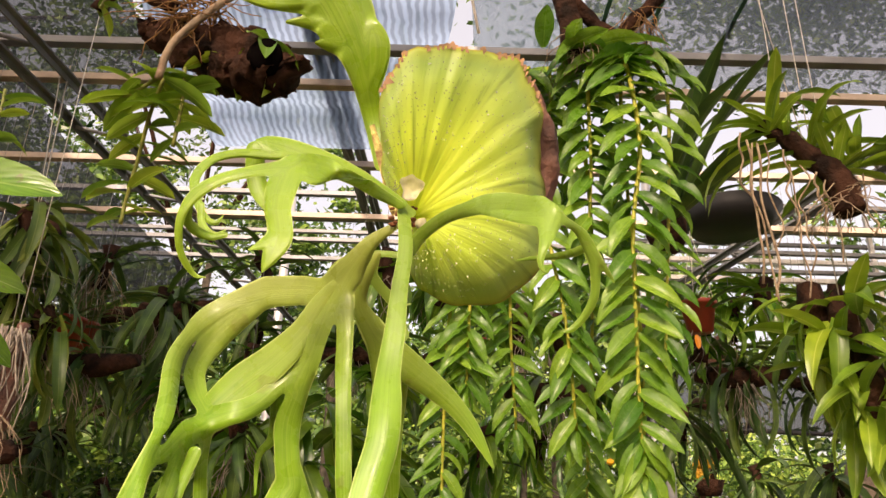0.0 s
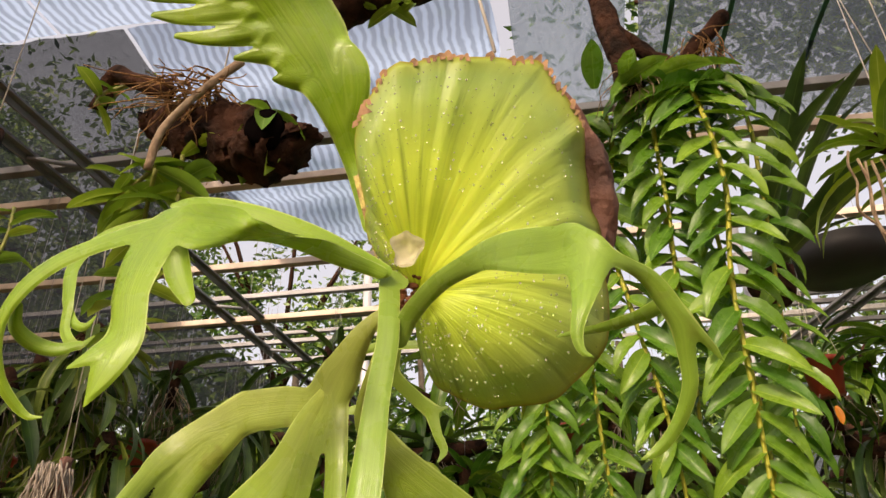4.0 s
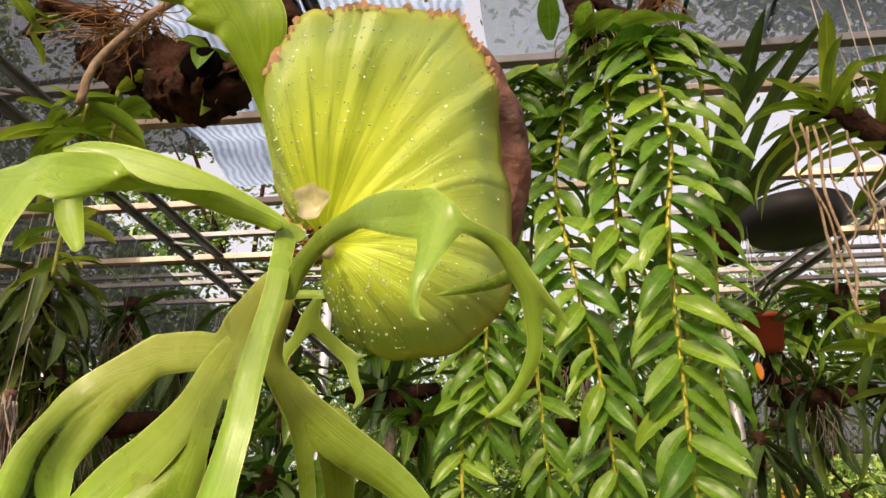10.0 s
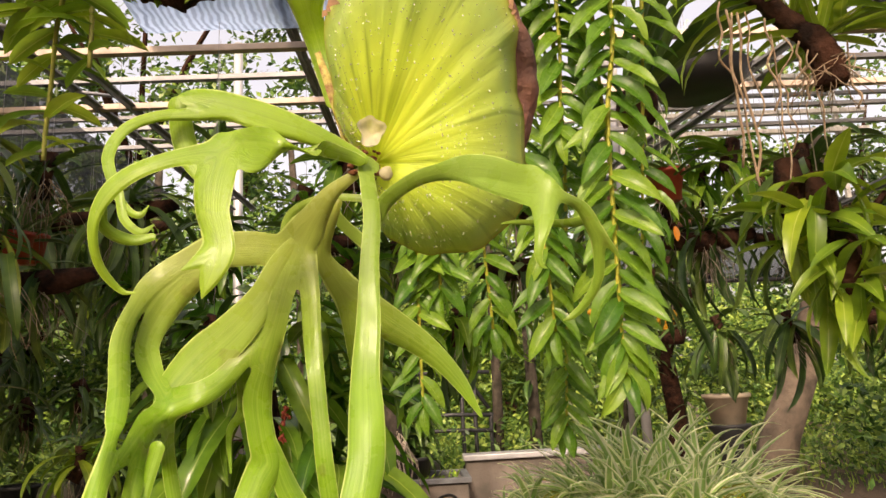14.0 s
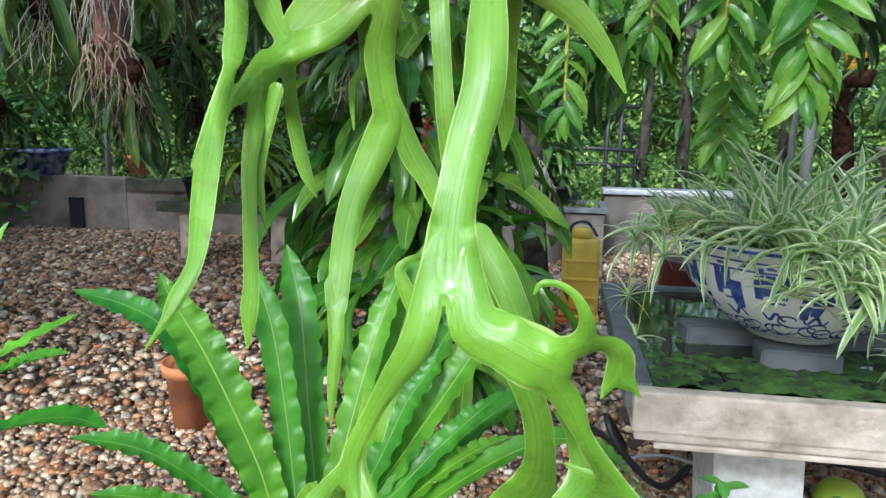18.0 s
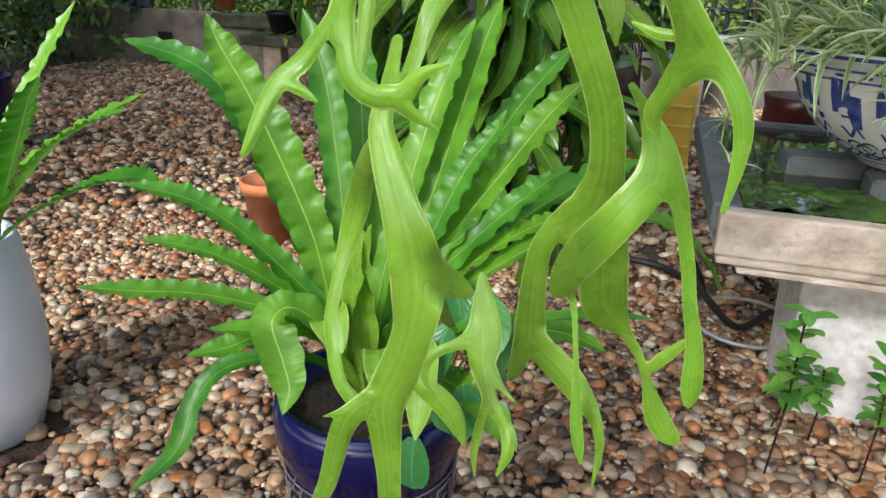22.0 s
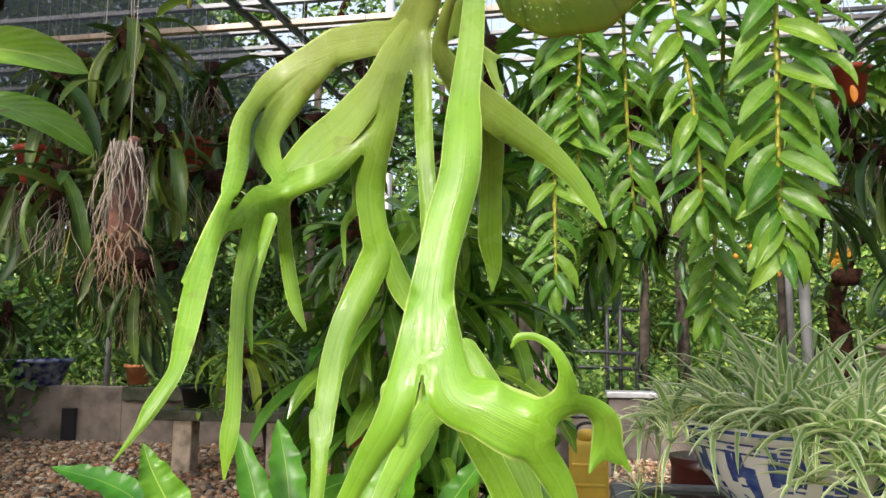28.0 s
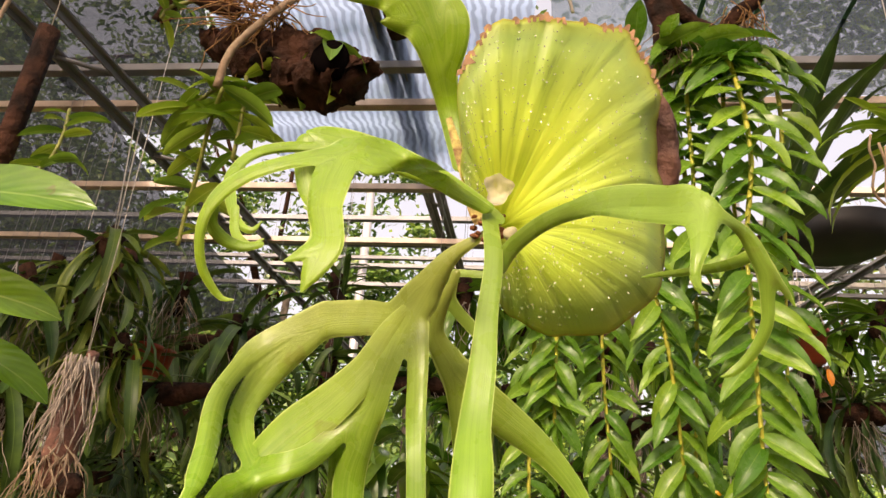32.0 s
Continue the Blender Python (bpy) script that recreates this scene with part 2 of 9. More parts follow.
def sheet_mat(name, color, clear, weave=0.0, tint=(1, 1, 1), scale=160.0, fold_shade=0.0):
    """Thin sheeting: part of the light goes straight through, the rest is scattered."""
    m = bpy.data.materials.new(name)
    m.use_nodes = True
    nt = m.node_tree
    n, l = nt.nodes, nt.links
    n.remove(n["Principled BSDF"])
    t, d, s = n.new("ShaderNodeBsdfTransparent"), n.new("ShaderNodeBsdfDiffuse"), n.new("ShaderNodeBsdfTranslucent")
    t.inputs["Color"].default_value = (*tint, 1)
    m1, m2 = n.new("ShaderNodeMixShader"), n.new("ShaderNodeMixShader")
    d.inputs["Color"].default_value = s.inputs["Color"].default_value = (*color, 1)
    m1.inputs[0].default_value = 0.75
    l.new(d.outputs[0], m1.inputs[1])
    l.new(s.outputs[0], m1.inputs[2])
    m2.inputs[0].default_value = clear
    tc = n.new("ShaderNodeTexCoord")
    # Wrinkle shading painted as wavy darker bands in the sheet colour
    if fold_shade:
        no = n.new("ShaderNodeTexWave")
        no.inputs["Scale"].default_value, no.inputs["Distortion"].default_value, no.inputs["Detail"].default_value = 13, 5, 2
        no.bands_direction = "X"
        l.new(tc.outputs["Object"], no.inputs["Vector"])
        c = link_ramp(nt, no.outputs["Fac"], [(0.2, tuple(v * (1 - fold_shade) for v in color)), (0.8, color)])
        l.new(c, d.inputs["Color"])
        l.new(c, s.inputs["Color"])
    if weave:
        no = n.new("ShaderNodeTexNoise")
        mp = n.new("ShaderNodeMapping")
        mp.inputs["Scale"].default_value = (1, 0.35, 1)
        no.inputs["Scale"].default_value, no.inputs["Detail"].default_value = scale, 2
        l.new(tc.outputs["Object"], mp.inputs["Vector"])
        l.new(mp.outputs[0], no.inputs["Vector"])
        r = n.new("ShaderNodeMapRange")
        r.inputs["From Min"].default_value, r.inputs["From Max"].default_value = 0.42, 0.58
        r.inputs["To Min"].default_value, r.inputs["To Max"].default_value = clear - weave, min(1, clear + weave)
        l.new(no.outputs["Fac"], r.inputs["Value"])
        l.new(r.outputs[0], m2.inputs[0])
    l.new(m1.outputs[0], m2.inputs[1])
    l.new(t.outputs[0], m2.inputs[2])
    l.new(m2.outputs[0], n["Material Output"].inputs["Surface"])
    return m


M_CONC = mat("concrete", (0.33, 0.28, 0.24), 0.9, scale=3.5, two=(0.13, 0.108, 0.092), bump=0.5, bscale=40)
M_SLAB = mat("slab_concrete", (0.66, 0.57, 0.47), 0.9, scale=11, two=(0.34, 0.28, 0.21), bump=0.7, bscale=45)
M_LEG = mat("whitewashed_leg", (0.78, 0.77, 0.76), 0.9, scale=34, two=(0.60, 0.58, 0.55), bump=0.4, bscale=50)
M_GROUND = mat("gravel_bed", (0.09, 0.058, 0.038), 0.95, scale=30, two=(0.04, 0.027, 0.018), bump=0.9, bscale=90)
M_STEEL = mat("galvanised_steel", (0.45, 0.46, 0.48), 0.5, 0.5, var=0.12)
M_DARKSTEEL = mat("weathered_truss_steel", (0.22, 0.23, 0.25), 0.6, 0.2, var=0.15)
M_PURLIN = mat("dusty_purlin", (0.50, 0.41, 0.34), 0.75, 0.0, var=0.15, scale=14)
M_WIRE = mat("pale_wire", (0.6, 0.56, 0.5), 0.5, var=0.1)
M_STAG = leaf_mat("staghorn_frond", (0.31, 0.52, 0.035), (0.22, 0.41, 0.025), (0.46, 0.60, 0.12), 0.30, 0.25, 0.0, stripes=0.22, rnd=0.03, veins=0, bump=0.16, spots=0.3, coat=0.10, edge=(0.60, 0.74, 0.22))
M_STAGPALE = leaf_mat("staghorn_stalk", (0.26, 0.51, 0.03), (0.18, 0.39, 0.022), (0.42, 0.60, 0.11), 0.32, 0.24, 0.0, stripes=0.34, rnd=0.03, veins=0, bump=0.16, spots=0.3, stalk=(1.22, 1.41, (0.40, 0.40, 0.11)), coat=0.10, edge=(0.60, 0.74, 0.22))
M_STAGLIME = leaf_mat("staghorn_young_frond", (0.27, 0.54, 0.033), (0.19, 0.42, 0.027), (0.42, 0.66, 0.11), 0.31, 0.25, 0.0, stripes=0.20, rnd=0.03, veins=0, bump=0.13, spots=0.3, stalk=(1.16, 1.42, (0.30, 0.42, 0.075)), coat=0.06, edge=(0.60, 0.74, 0.22))
M_CANELEAF = leaf_mat("cane_leaf", (0.17, 0.36, 0.035), (0.10, 0.25, 0.024), (0.27, 0.44, 0.07), 0.32, 0.30, 0.02, stripes=0.12, rnd=0.34, veins=0, bump=0.12)
M_BUSH = leaf_mat("bush_leaf", (0.13, 0.30, 0.028), (0.075, 0.19, 0.018), (0.22, 0.38, 0.06), 0.22, 0.25, 0.04, rnd=0.4, veins=0)
M_MUTED = leaf_mat("muted_orchid_leaf", (0.17, 0.25, 0.04), (0.10, 0.17, 0.025), (0.24, 0.30, 0.08), 0.42, 0.28, 0.04, rnd=0.45, veins=0)
# Darker tone of the concrete, for the right wall and the planter
M_DARKCONC = mat("dark_concrete", (0.16, 0.135, 0.115), 0.9, scale=4, two=(0.075, 0.066, 0.055), bump=0.5, bscale=40)
M_MOSS = mat("mossy_slab", (0.10, 0.10, 0.075), 0.95, scale=7, two=(0.035, 0.045, 0.02), bump=0.8, bscale=50)
M_NEST = leaf_mat("nest_fern_blade", (0.13, 0.37, 0.022), (0.07, 0.24, 0.015), (0.34, 0.54, 0.09), 0.36, 0.34, 0.022, rnd=0.30, veins=0.05, vein_scale=40, bump=0.12)
M_ORCHID = leaf_mat("orchid_leaf", (0.070, 0.145, 0.022), (0.034, 0.082, 0.014), (0.11, 0.20, 0.04), 0.45, 0.2, 0.04, rnd=0.45, veins=0)
M_ORCHID2 = leaf_mat("bright_orchid_leaf", (0.25, 0.40, 0.035), (0.15, 0.28, 0.025), (0.36, 0.48, 0.10), 0.32, 0.3, 0.04, rnd=0.35, veins=0)
M_BROAD = leaf_mat("broad_leaf", (0.21, 0.40, 0.03), (0.13, 0.28, 0.02), (0.32, 0.48, 0.08), 0.25, 0.3, 0.03, rnd=0.2, veins=0.12, vein_scale=8, spots=0.8)
M_SPIDER = leaf_mat("variegated_blade", (0.40, 0.60, 0.20), (0.31, 0.51, 0.15), (0.15, 0.27, 0.05), 0.32, 0.42, 0.0, margin=(0.90, 0.93, 0.66), rnd=0.25, veins=0)
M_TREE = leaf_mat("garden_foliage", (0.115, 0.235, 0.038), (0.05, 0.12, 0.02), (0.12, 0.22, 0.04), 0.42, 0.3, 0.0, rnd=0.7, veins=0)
# Lighter copy of the garden foliage, with sunshine put into its colours
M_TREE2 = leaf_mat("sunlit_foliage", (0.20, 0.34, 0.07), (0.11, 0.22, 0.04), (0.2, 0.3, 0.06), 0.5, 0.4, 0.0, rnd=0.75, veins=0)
M_CANE = mat("yellow_cane", (0.50, 0.46, 0.05), 0.5, scale=60, two=(0.32, 0.36, 0.04), bump=0.2, bscale=200)
M_OLIVE = mat("olive_cane", (0.24, 0.26, 0.05), 0.55, scale=60, two=(0.14, 0.15, 0.03), bump=0.2, bscale=200)
M_BLUE = mat("cobalt_glaze", (0.008, 0.008, 0.075), 0.1, bump=0.02, scale=4)
M_KEY = mat("embossed_glaze", (0.26, 0.23, 0.24), 0.3, bump=0, scale=30)
M_WHITE = mat("white_glaze", (0.76, 0.82, 0.93), 0.3, var=0.04, bump=0.03)
M_CHINA = mat("china_glaze", (0.88, 0.87, 0.85), 0.18, var=0.05, bump=0.02)
M_DELFT = mat("blue_and_white_glaze", (0.03, 0.04, 0.22), 0.25, scale=14, two=(0.42, 0.46, 0.60), bump=0.02)
M_INK = mat("cobalt_brushwork", (0.03, 0.05, 0.24), 0.2, scale=40, two=(0.10, 0.15, 0.38), bump=0)
M_BARK = mat("bark", (0.060, 0.027, 0.017), 0.95, scale=26, two=(0.014, 0.009, 0.007), bump=1.0, bscale=70, spec=0.1)
M_WOODRED = mat("rough_mount_wood", (0.24, 0.11, 0.075), 0.85, scale=22, two=(0.10, 0.05, 0.04), bump=1.0, bscale=55)
M_HOLLOWSHADE = mat("hollow_shade", (0.004, 0.003, 0.003), 1.0, bump=0, spec=0.0)
M_ROOT = mat("dry_root", (0.36, 0.27, 0.18), 0.85, scale=50, two=(0.2, 0.13, 0.08), bump=0.3, bscale=150)
M_GREYROOT = mat("grey_root", (0.36, 0.31, 0.26), 0.9, scale=60, two=(0.2, 0.16, 0.12), bump=0.2)
M_FIBRE = mat("rusty_fibre", (0.33, 0.17, 0.06), 0.9, scale=60, two=(0.16, 0.08, 0.03), bump=0.2)
M_RED = mat("red_plastic", (0.34, 0.045, 0.02), 0.4, var=0.1, bump=0.03)
M_TERRA = mat("terracotta", (0.58, 0.21, 0.08), 0.85, var=0.2, scale=9, bump=0.2)
M_CREAM = mat("cream_pot", (0.55, 0.47, 0.36), 0.7, var=0.15, bump=0.15)
M_BLACK = mat("black_plastic", (0.018, 0.019, 0.022), 0.55, var=0.1, bump=0.05)
M_YELLOW = mat("yellow_plastic", (0.78, 0.56, 0.07), 0.5, var=0.12, scale=6, bump=0.05)
M_LIME = mat("lime_rubber", (0.46, 0.62, 0.06), 0.5, var=0.06, bump=0.1, bscale=120)
M_ORANGE = mat("orange_hose", (0.65, 0.12, 0.02), 0.45, var=0.1, bump=0)
M_SOIL = mat("potting_soil", (0.05, 0.035, 0.025), 0.95, bump=1.0, bscale=120)
M_PETAL = mat("yellow_petal", (0.75, 0.40, 0.02), 0.5, var=0.15, scale=40, bump=0, trans=0.3)
M_BUD = mat("papery_bud", (0.55, 0.52, 0.30), 0.6, var=0.15, scale=60, bump=0.3)
M_SCALE = mat("rusty_scales", (0.26, 0.09, 0.03), 0.8, var=0.3, scale=80, bump=0.6, bscale=200)
M_SLATE = mat("slate_rim", (0.13, 0.14, 0.15), 0.6, var=0.2, scale=12, bump=0.3)
M_PEBBLE = pebble_mat()
M_FILM = sheet_mat("milky_film", (0.27, 0.38, 0.57), 0.15, fold_shade=0.42)
M_NET = sheet_mat("black_shade_net", (0.016, 0.019, 0.024), 0.17, 0.12, scale=900)
M_NETMID = sheet_mat("grey_blue_net", (0.07, 0.09, 0.12), 0.30, 0.18, scale=900)
M_CLEAR = sheet_mat("clear_film", (0.80, 0.84, 0.90), 0.75, fold_shade=0.1)
M_STRAP = mat("green_strap", (0.02, 0.16, 0.10), 0.5, bump=0)
M_TRUNK = mat("dark_grey_bark", (0.060, 0.050, 0.040), 0.95, scale=14, two=(0.022, 0.020, 0.015), bump=1.0, bscale=40, spec=0.1)
M_PALEBARK = mat("pale_bark", (0.15, 0.115, 0.085), 0.9, scale=9, two=(0.055, 0.043, 0.032), bump=0.9, bscale=30)
M_FILMBACK = sheet_mat("milky_film_back", (0.74, 0.80, 0.90), 0.42, fold_shade=0.15)
M_NETBLUE = sheet_mat("blue_grey_net", (0.12, 0.165, 0.22), 0.26, 0.16, scale=900)
M_ALGAE = mat("algae_mat", (0.065, 0.14, 0.015), 0.8, scale=26, two=(0.02, 0.05, 0.008), bump=0.8, bscale=60)


def water_mat():
    m = bpy.data.materials.new("still_water")
    m.use_nodes = True
    b = m.node_tree.nodes["Principled BSDF"]
    b.inputs["Base Color"].default_value = (0.02, 0.03, 0.018, 1)
    b.inputs["Roughness"].default_value = 0.04
    return m


def drop_mat():
    m = bpy.data.materials.new("water_drop")
    m.use_nodes = True
    b = m.node_tree.nodes["Principled BSDF"]
    b.inputs["Base Color"].default_value = (0.95, 0.97, 0.9, 1)
    b.inputs["Roughness"].default_value = 0.03
    b.inputs["Transmission Weight"].default_value = 0.8
    b.inputs["IOR"].default_value = 1.33
    return m


def shield_mat():
    """The shield frond: backlit glow painted in near the bud, with dark veins that fan out (UV: u = angle, v = radius).
    """
    m = leaf_mat("shield_frond", (0.74, 0.90, 0.17), (0.64, 0.82, 0.14), (0.3, 0.36, 0.04), 0.4, 0.5, 0.0, rnd=0, veins=0, spots=0.03)
    nt = m.node_tree
    n, l = nt.nodes, nt.links
    b = n["Principled BSDF"]
    src = b.inputs["Base Color"].links[0].from_socket
    uv = n.new("ShaderNodeUVMap")
    uv.uv_map = "UVMap"
    sep = n.new("ShaderNodeSeparateXYZ")
    l.new(uv.outputs[0], sep.inputs[0])
    mp = n.new("ShaderNodeMapping")
    mp.inputs["Scale"].default_value = (58, 1.6, 1)
    l.new(uv.outputs[0], mp.inputs["Vector"])
    no = n.new("ShaderNodeTexNoise")
    no.inputs["Scale"].default_value, no.inputs["Detail"].default_value, no.inputs["Distortion"].default_value = 1, 3, 0.6
    l.new(mp.outputs[0], no.inputs["Vector"])
    vein = link_ramp(nt, no.outputs["Fac"], [(0.30, (0.48, 0.55, 0.4)), (0.42, (1, 1, 1)), (0.62, (1.1, 1.08, 1.0))])
    mx = n.new("ShaderNodeMix")
    mx.data_type, mx.blend_type = "RGBA", "MULTIPLY"
    mx.inputs[0].default_value = 0.7
    l.new(src, mx.inputs[6])
    l.new(vein, mx.inputs[7])
    # Light through the blade, painted as a bright centre; outermost brown is dry rim
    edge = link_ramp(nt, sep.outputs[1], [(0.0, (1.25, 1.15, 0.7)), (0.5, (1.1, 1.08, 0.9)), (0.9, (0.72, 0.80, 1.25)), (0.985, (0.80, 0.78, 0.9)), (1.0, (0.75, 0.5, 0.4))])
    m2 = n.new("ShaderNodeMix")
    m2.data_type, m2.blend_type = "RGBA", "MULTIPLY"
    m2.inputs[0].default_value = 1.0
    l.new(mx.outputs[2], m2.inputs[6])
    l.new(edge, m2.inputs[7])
    for node in list(n):
        if node.type == "BSDF_TRANSLUCENT":
            l.new(m2.outputs[2], node.inputs["Color"])
    l.new(m2.outputs[2], b.inputs["Base Color"])
    bp = n.new("ShaderNodeBump")
    bp.inputs["Strength"].default_value, bp.inputs["Distance"].default_value = 0.35, 0.004
    l.new(no.outputs["Fac"], bp.inputs["Height"])
    l.new(bp.outputs["Normal"], b.inputs["Normal"])
    return m


M_WATER, M_DROP, M_SHIELD = water_mat(), drop_mat(), shield_mat()

# ---- helpers for parts ----
def bm_ob(name, bm, material, smooth=True):
    me = bpy.data.meshes.new(name)
    bm.to_mesh(me)
    bm.free()
    me.materials.append(material)
    if smooth:
        me.polygons.foreach_set("use_smooth", [True] * len(me.polygons))
    return new(name, me)


def thing(name, at, label, category, group="", kind=""):
    ob = new(name)
    ob.location = at
    ob.empty_display_size = 0.05
    return tagged(ob, label, category, group, kind)


def box(bm, lo, hi, bevel=0.0):
    c = [(a + b) / 2 for a, b in zip(lo, hi)]
    s = [b - a for a, b in zip(lo, hi)]
    g = bmesh.ops.create_cube(bm, size=1, matrix=Matrix.Translation(c) @ Matrix.Diagonal((*s, 1)))
    if bevel:
        es = list({e for v in g["verts"] for e in v.link_edges})
        bmesh.ops.bevel(bm, geom=es, offset=bevel, segments=2, affect="EDGES", profile=0.6)
    return bm


def lathe(bm, profile, seg=48, at=(0, 0, 0)):
    rings = []
    for r, z in profile:
        if r < 1e-5:
            rings.append([bm.verts.new((at[0], at[1], at[2] + z))])
        else:
            rings.append([bm.verts.new((at[0] + r * math.cos(a), at[1] + r * math.sin(a), at[2] + z)) for a in (2 * math.pi * i / seg for i in range(seg))])
    for a, b in zip(rings, rings[1:]):
        for i in range(seg):
            j = (i + 1) % seg
            q = [a[i % len(a)], a[j % len(a)], b[j % len(b)], b[i % len(b)]]
            q = list(dict.fromkeys(q))
            if len(q) > 2:
                bm.faces.new(q)
    return bm


def tube(bm, pts, radii, seg=8):
    pts = [Vector(p) for p in pts]
    if isinstance(radii, (int, float)):
        radii = [radii] * len(pts)
    up = Vector((0.13, 0.31, 0.94))
    rings = []
    for i, p in enumerate(pts):
        t = (pts[min(i + 1, len(pts) - 1)] - pts[max(i - 1, 0)]).normalized()
        a = t.cross(up)
        if a.length < 0.1:
            a = t.cross(Vector((1, 0, 0)))
        a.normalize()
        b = t.cross(a)
        up = b
        rings.append([bm.verts.new(p + (a * math.cos(w) + b * math.sin(w)) * radii[i]) for w in (2 * math.pi * k / seg for k in range(seg))])
        up = -up if up.dot(Vector((0.13, 0.31, 0.94))) < 0 else up
    for r, s in zip(rings, rings[1:]):
        best = min(range(seg), key=lambda o: sum((r[k].co - s[(k + o) % seg].co).length for k in range(0, seg, 2)))
        for k in range(seg):
            bm.faces.new((r[k], r[(k + 1) % seg], s[(k + 1 + best) % seg], s[(k + best) % seg]))
    bm.faces.new(rings[0][::-1])
    bm.faces.new(rings[-1])
    return bm



class Strip:
    """Collects leaf blades as plain vertex, face and UV lists."""

    def __init__(self):
        self.v, self.f, self.u = [], [], []

    def blade(self, pts, widths, hint, across=4, cup=0.0, wave=0.0, waves=6, thick=0.0, hint2=None, phase=0.0, v0=0.0, v1=1.0):
        """A blade along pts. hint: the way its face looks; cup lifts the edges; thick gives it a lens-shaped body."""
        n = len(pts)
        h0 = Vector(hint).normalized()
        h1 = Vector(hint2).normalized() if hint2 else h0
        start, side = len(self.v), None
        ring = across + 1
        for i, p in enumerate(pts):
            t = (pts[min(i + 1, n - 1)] - pts[max(i - 1, 0)])
            t = t.normalized() if t.length > 1e-9 else Vector((0, 0, -1))
            h = h0.lerp(h1, i / max(1, n - 1))
            s = t.cross(h)
            if s.length < 0.25 and side is not None:
                s = side - t * side.dot(t)
            elif s.length < 1e-4:
                s = t.cross(Vector((0.3, 0.5, 0.8)))
            s.normalize()
            if side is not None:
                s = (s + side * 0.6).normalized() if s.dot(side) > -0.2 else s
                s = (s - t * s.dot(t)).normalized()
            side = s
            up = s.cross(t)
            w = widths[i] / 2
            for k in range(ring):
                c = -1 + 2 * k / across
                lift = cup * w * c * c
                if wave:
                    lift += wave * w * abs(c) ** 2 * math.sin(phase + waves * 6.283 * i / n + (1.3 if c > 0 else 0)) * (0.55 + 0.45 * math.sin(phase * 2.3 + i * 0.61 + (2.1 if c > 0 else 0)))
                if thick:
                    self.v.append(p + s * (c * w) + up * (lift + thick * math.sqrt(1 - c * c * 0.72)))
                else:
                    self.v.append(p + s * (c * w) + up * lift)
                self.u.append(((c + 1) / 2, v0 + (v1 - v0) * i / (n - 1)))
            if thick:
                for k in range(across - 1, 0, -1):
                    c = -1 + 2 * k / across
                    self.v.append(p + s * (c * w) + up * (cup * w * c * c - thick * math.sqrt(1 - c * c * 0.72)))
                    self.u.append(((c + 1) / 2, v0 + (v1 - v0) * i / (n - 1)))
        m = ring + (across - 1 if thick else 0)
        last = m if thick else m - 1
        for i in range(n - 1):
            a, b = start + i * m, start + (i + 1) * m
            for k in range(last):
                k2 = (k + 1) % m
                self.f.append((a + k, a + k2, b + k2, b + k))
        if thick:
            self.f.append(tuple(start + k for k in range(m))[::-1])
            self.f.append(tuple(start + (n - 1) * m + k for k in range(m)))
        return side

    def mesh(self, name, material):
        me = bpy.data.meshes.new(name)
        me.from_pydata([tuple(v) for v in self.v], [], self.f)
        uv = me.uv_layers.new(name="UVMap")
        idx = np.empty(len(me.loops), dtype=np.int32)
        me.loops.foreach_get("vertex_index", idx)
        uv.data.foreach_set("uv", np.asarray(self.u, dtype=np.float32)[idx].ravel())
        me.polygons.foreach_set("use_smooth", [True] * len(me.polygons))
        me.materials.append(material)
        return me

    def part(self, name, material, parent, label=""):
        ob = hold(new(name, self.mesh(name, material)), parent)
        if label:
            ob["label"] = label
        return ob


def spline(ctrl, per=5):
    """Catmull-Rom through rows of numbers (any length)."""
    c = [np.array(p, float) for p in ctrl]
    c = [2 * c[0] - c[1]] + c + [2 * c[-1] - c[-2]]
    out = []
    for i in range(1, len(c) - 2):
        for k in range(per):
            t = k / per
            a, b, d, e = c[i - 1], c[i], c[i + 1], c[i + 2]
            out.append(0.5 * (2 * b + (d - a) * t + (2 * a - 5 * b + 4 * d - e) * t * t + (3 * b - a - 3 * d + e) * t ** 3))
    out.append(c[-2])
    return out


def hold(ob, parent):
    """Parents ob in place: under a thing's Empty, which is only moved, or under a part that stands at the origin."""
    ob.parent = parent
    if parent.type == "EMPTY":
        ob.matrix_parent_inverse = Matrix.Translation(parent.location).inverted()
    return ob


def solid(name, bm, material, parent, label="", smooth=True):
    ob = hold(bm_ob(name, bm, material, smooth), parent)
    if label:
        ob["label"] = label
    return ob


def leaf_shape(kind, v):
    """Width of a leaf along its length, 0 to 1."""
    if kind == "lance":
        return max(0.02, math.sin(math.pi * min(1, v * 0.93 + 0.07)) ** 0.75 * (1.15 - 0.35 * v))
    if kind == "strap":
        return max(0.03, min(1, 0.45 + 2.2 * v) * (1 - max(0, (v - 0.72) / 0.28) ** 2))
    if kind == "oval":
        return max(0.03, math.sin(math.pi * min(1, v * 0.95 + 0.05)) ** 0.6)
    return max(0.02, min(1, 0.5 + 3 * v) * (1 - v) ** 0.55)


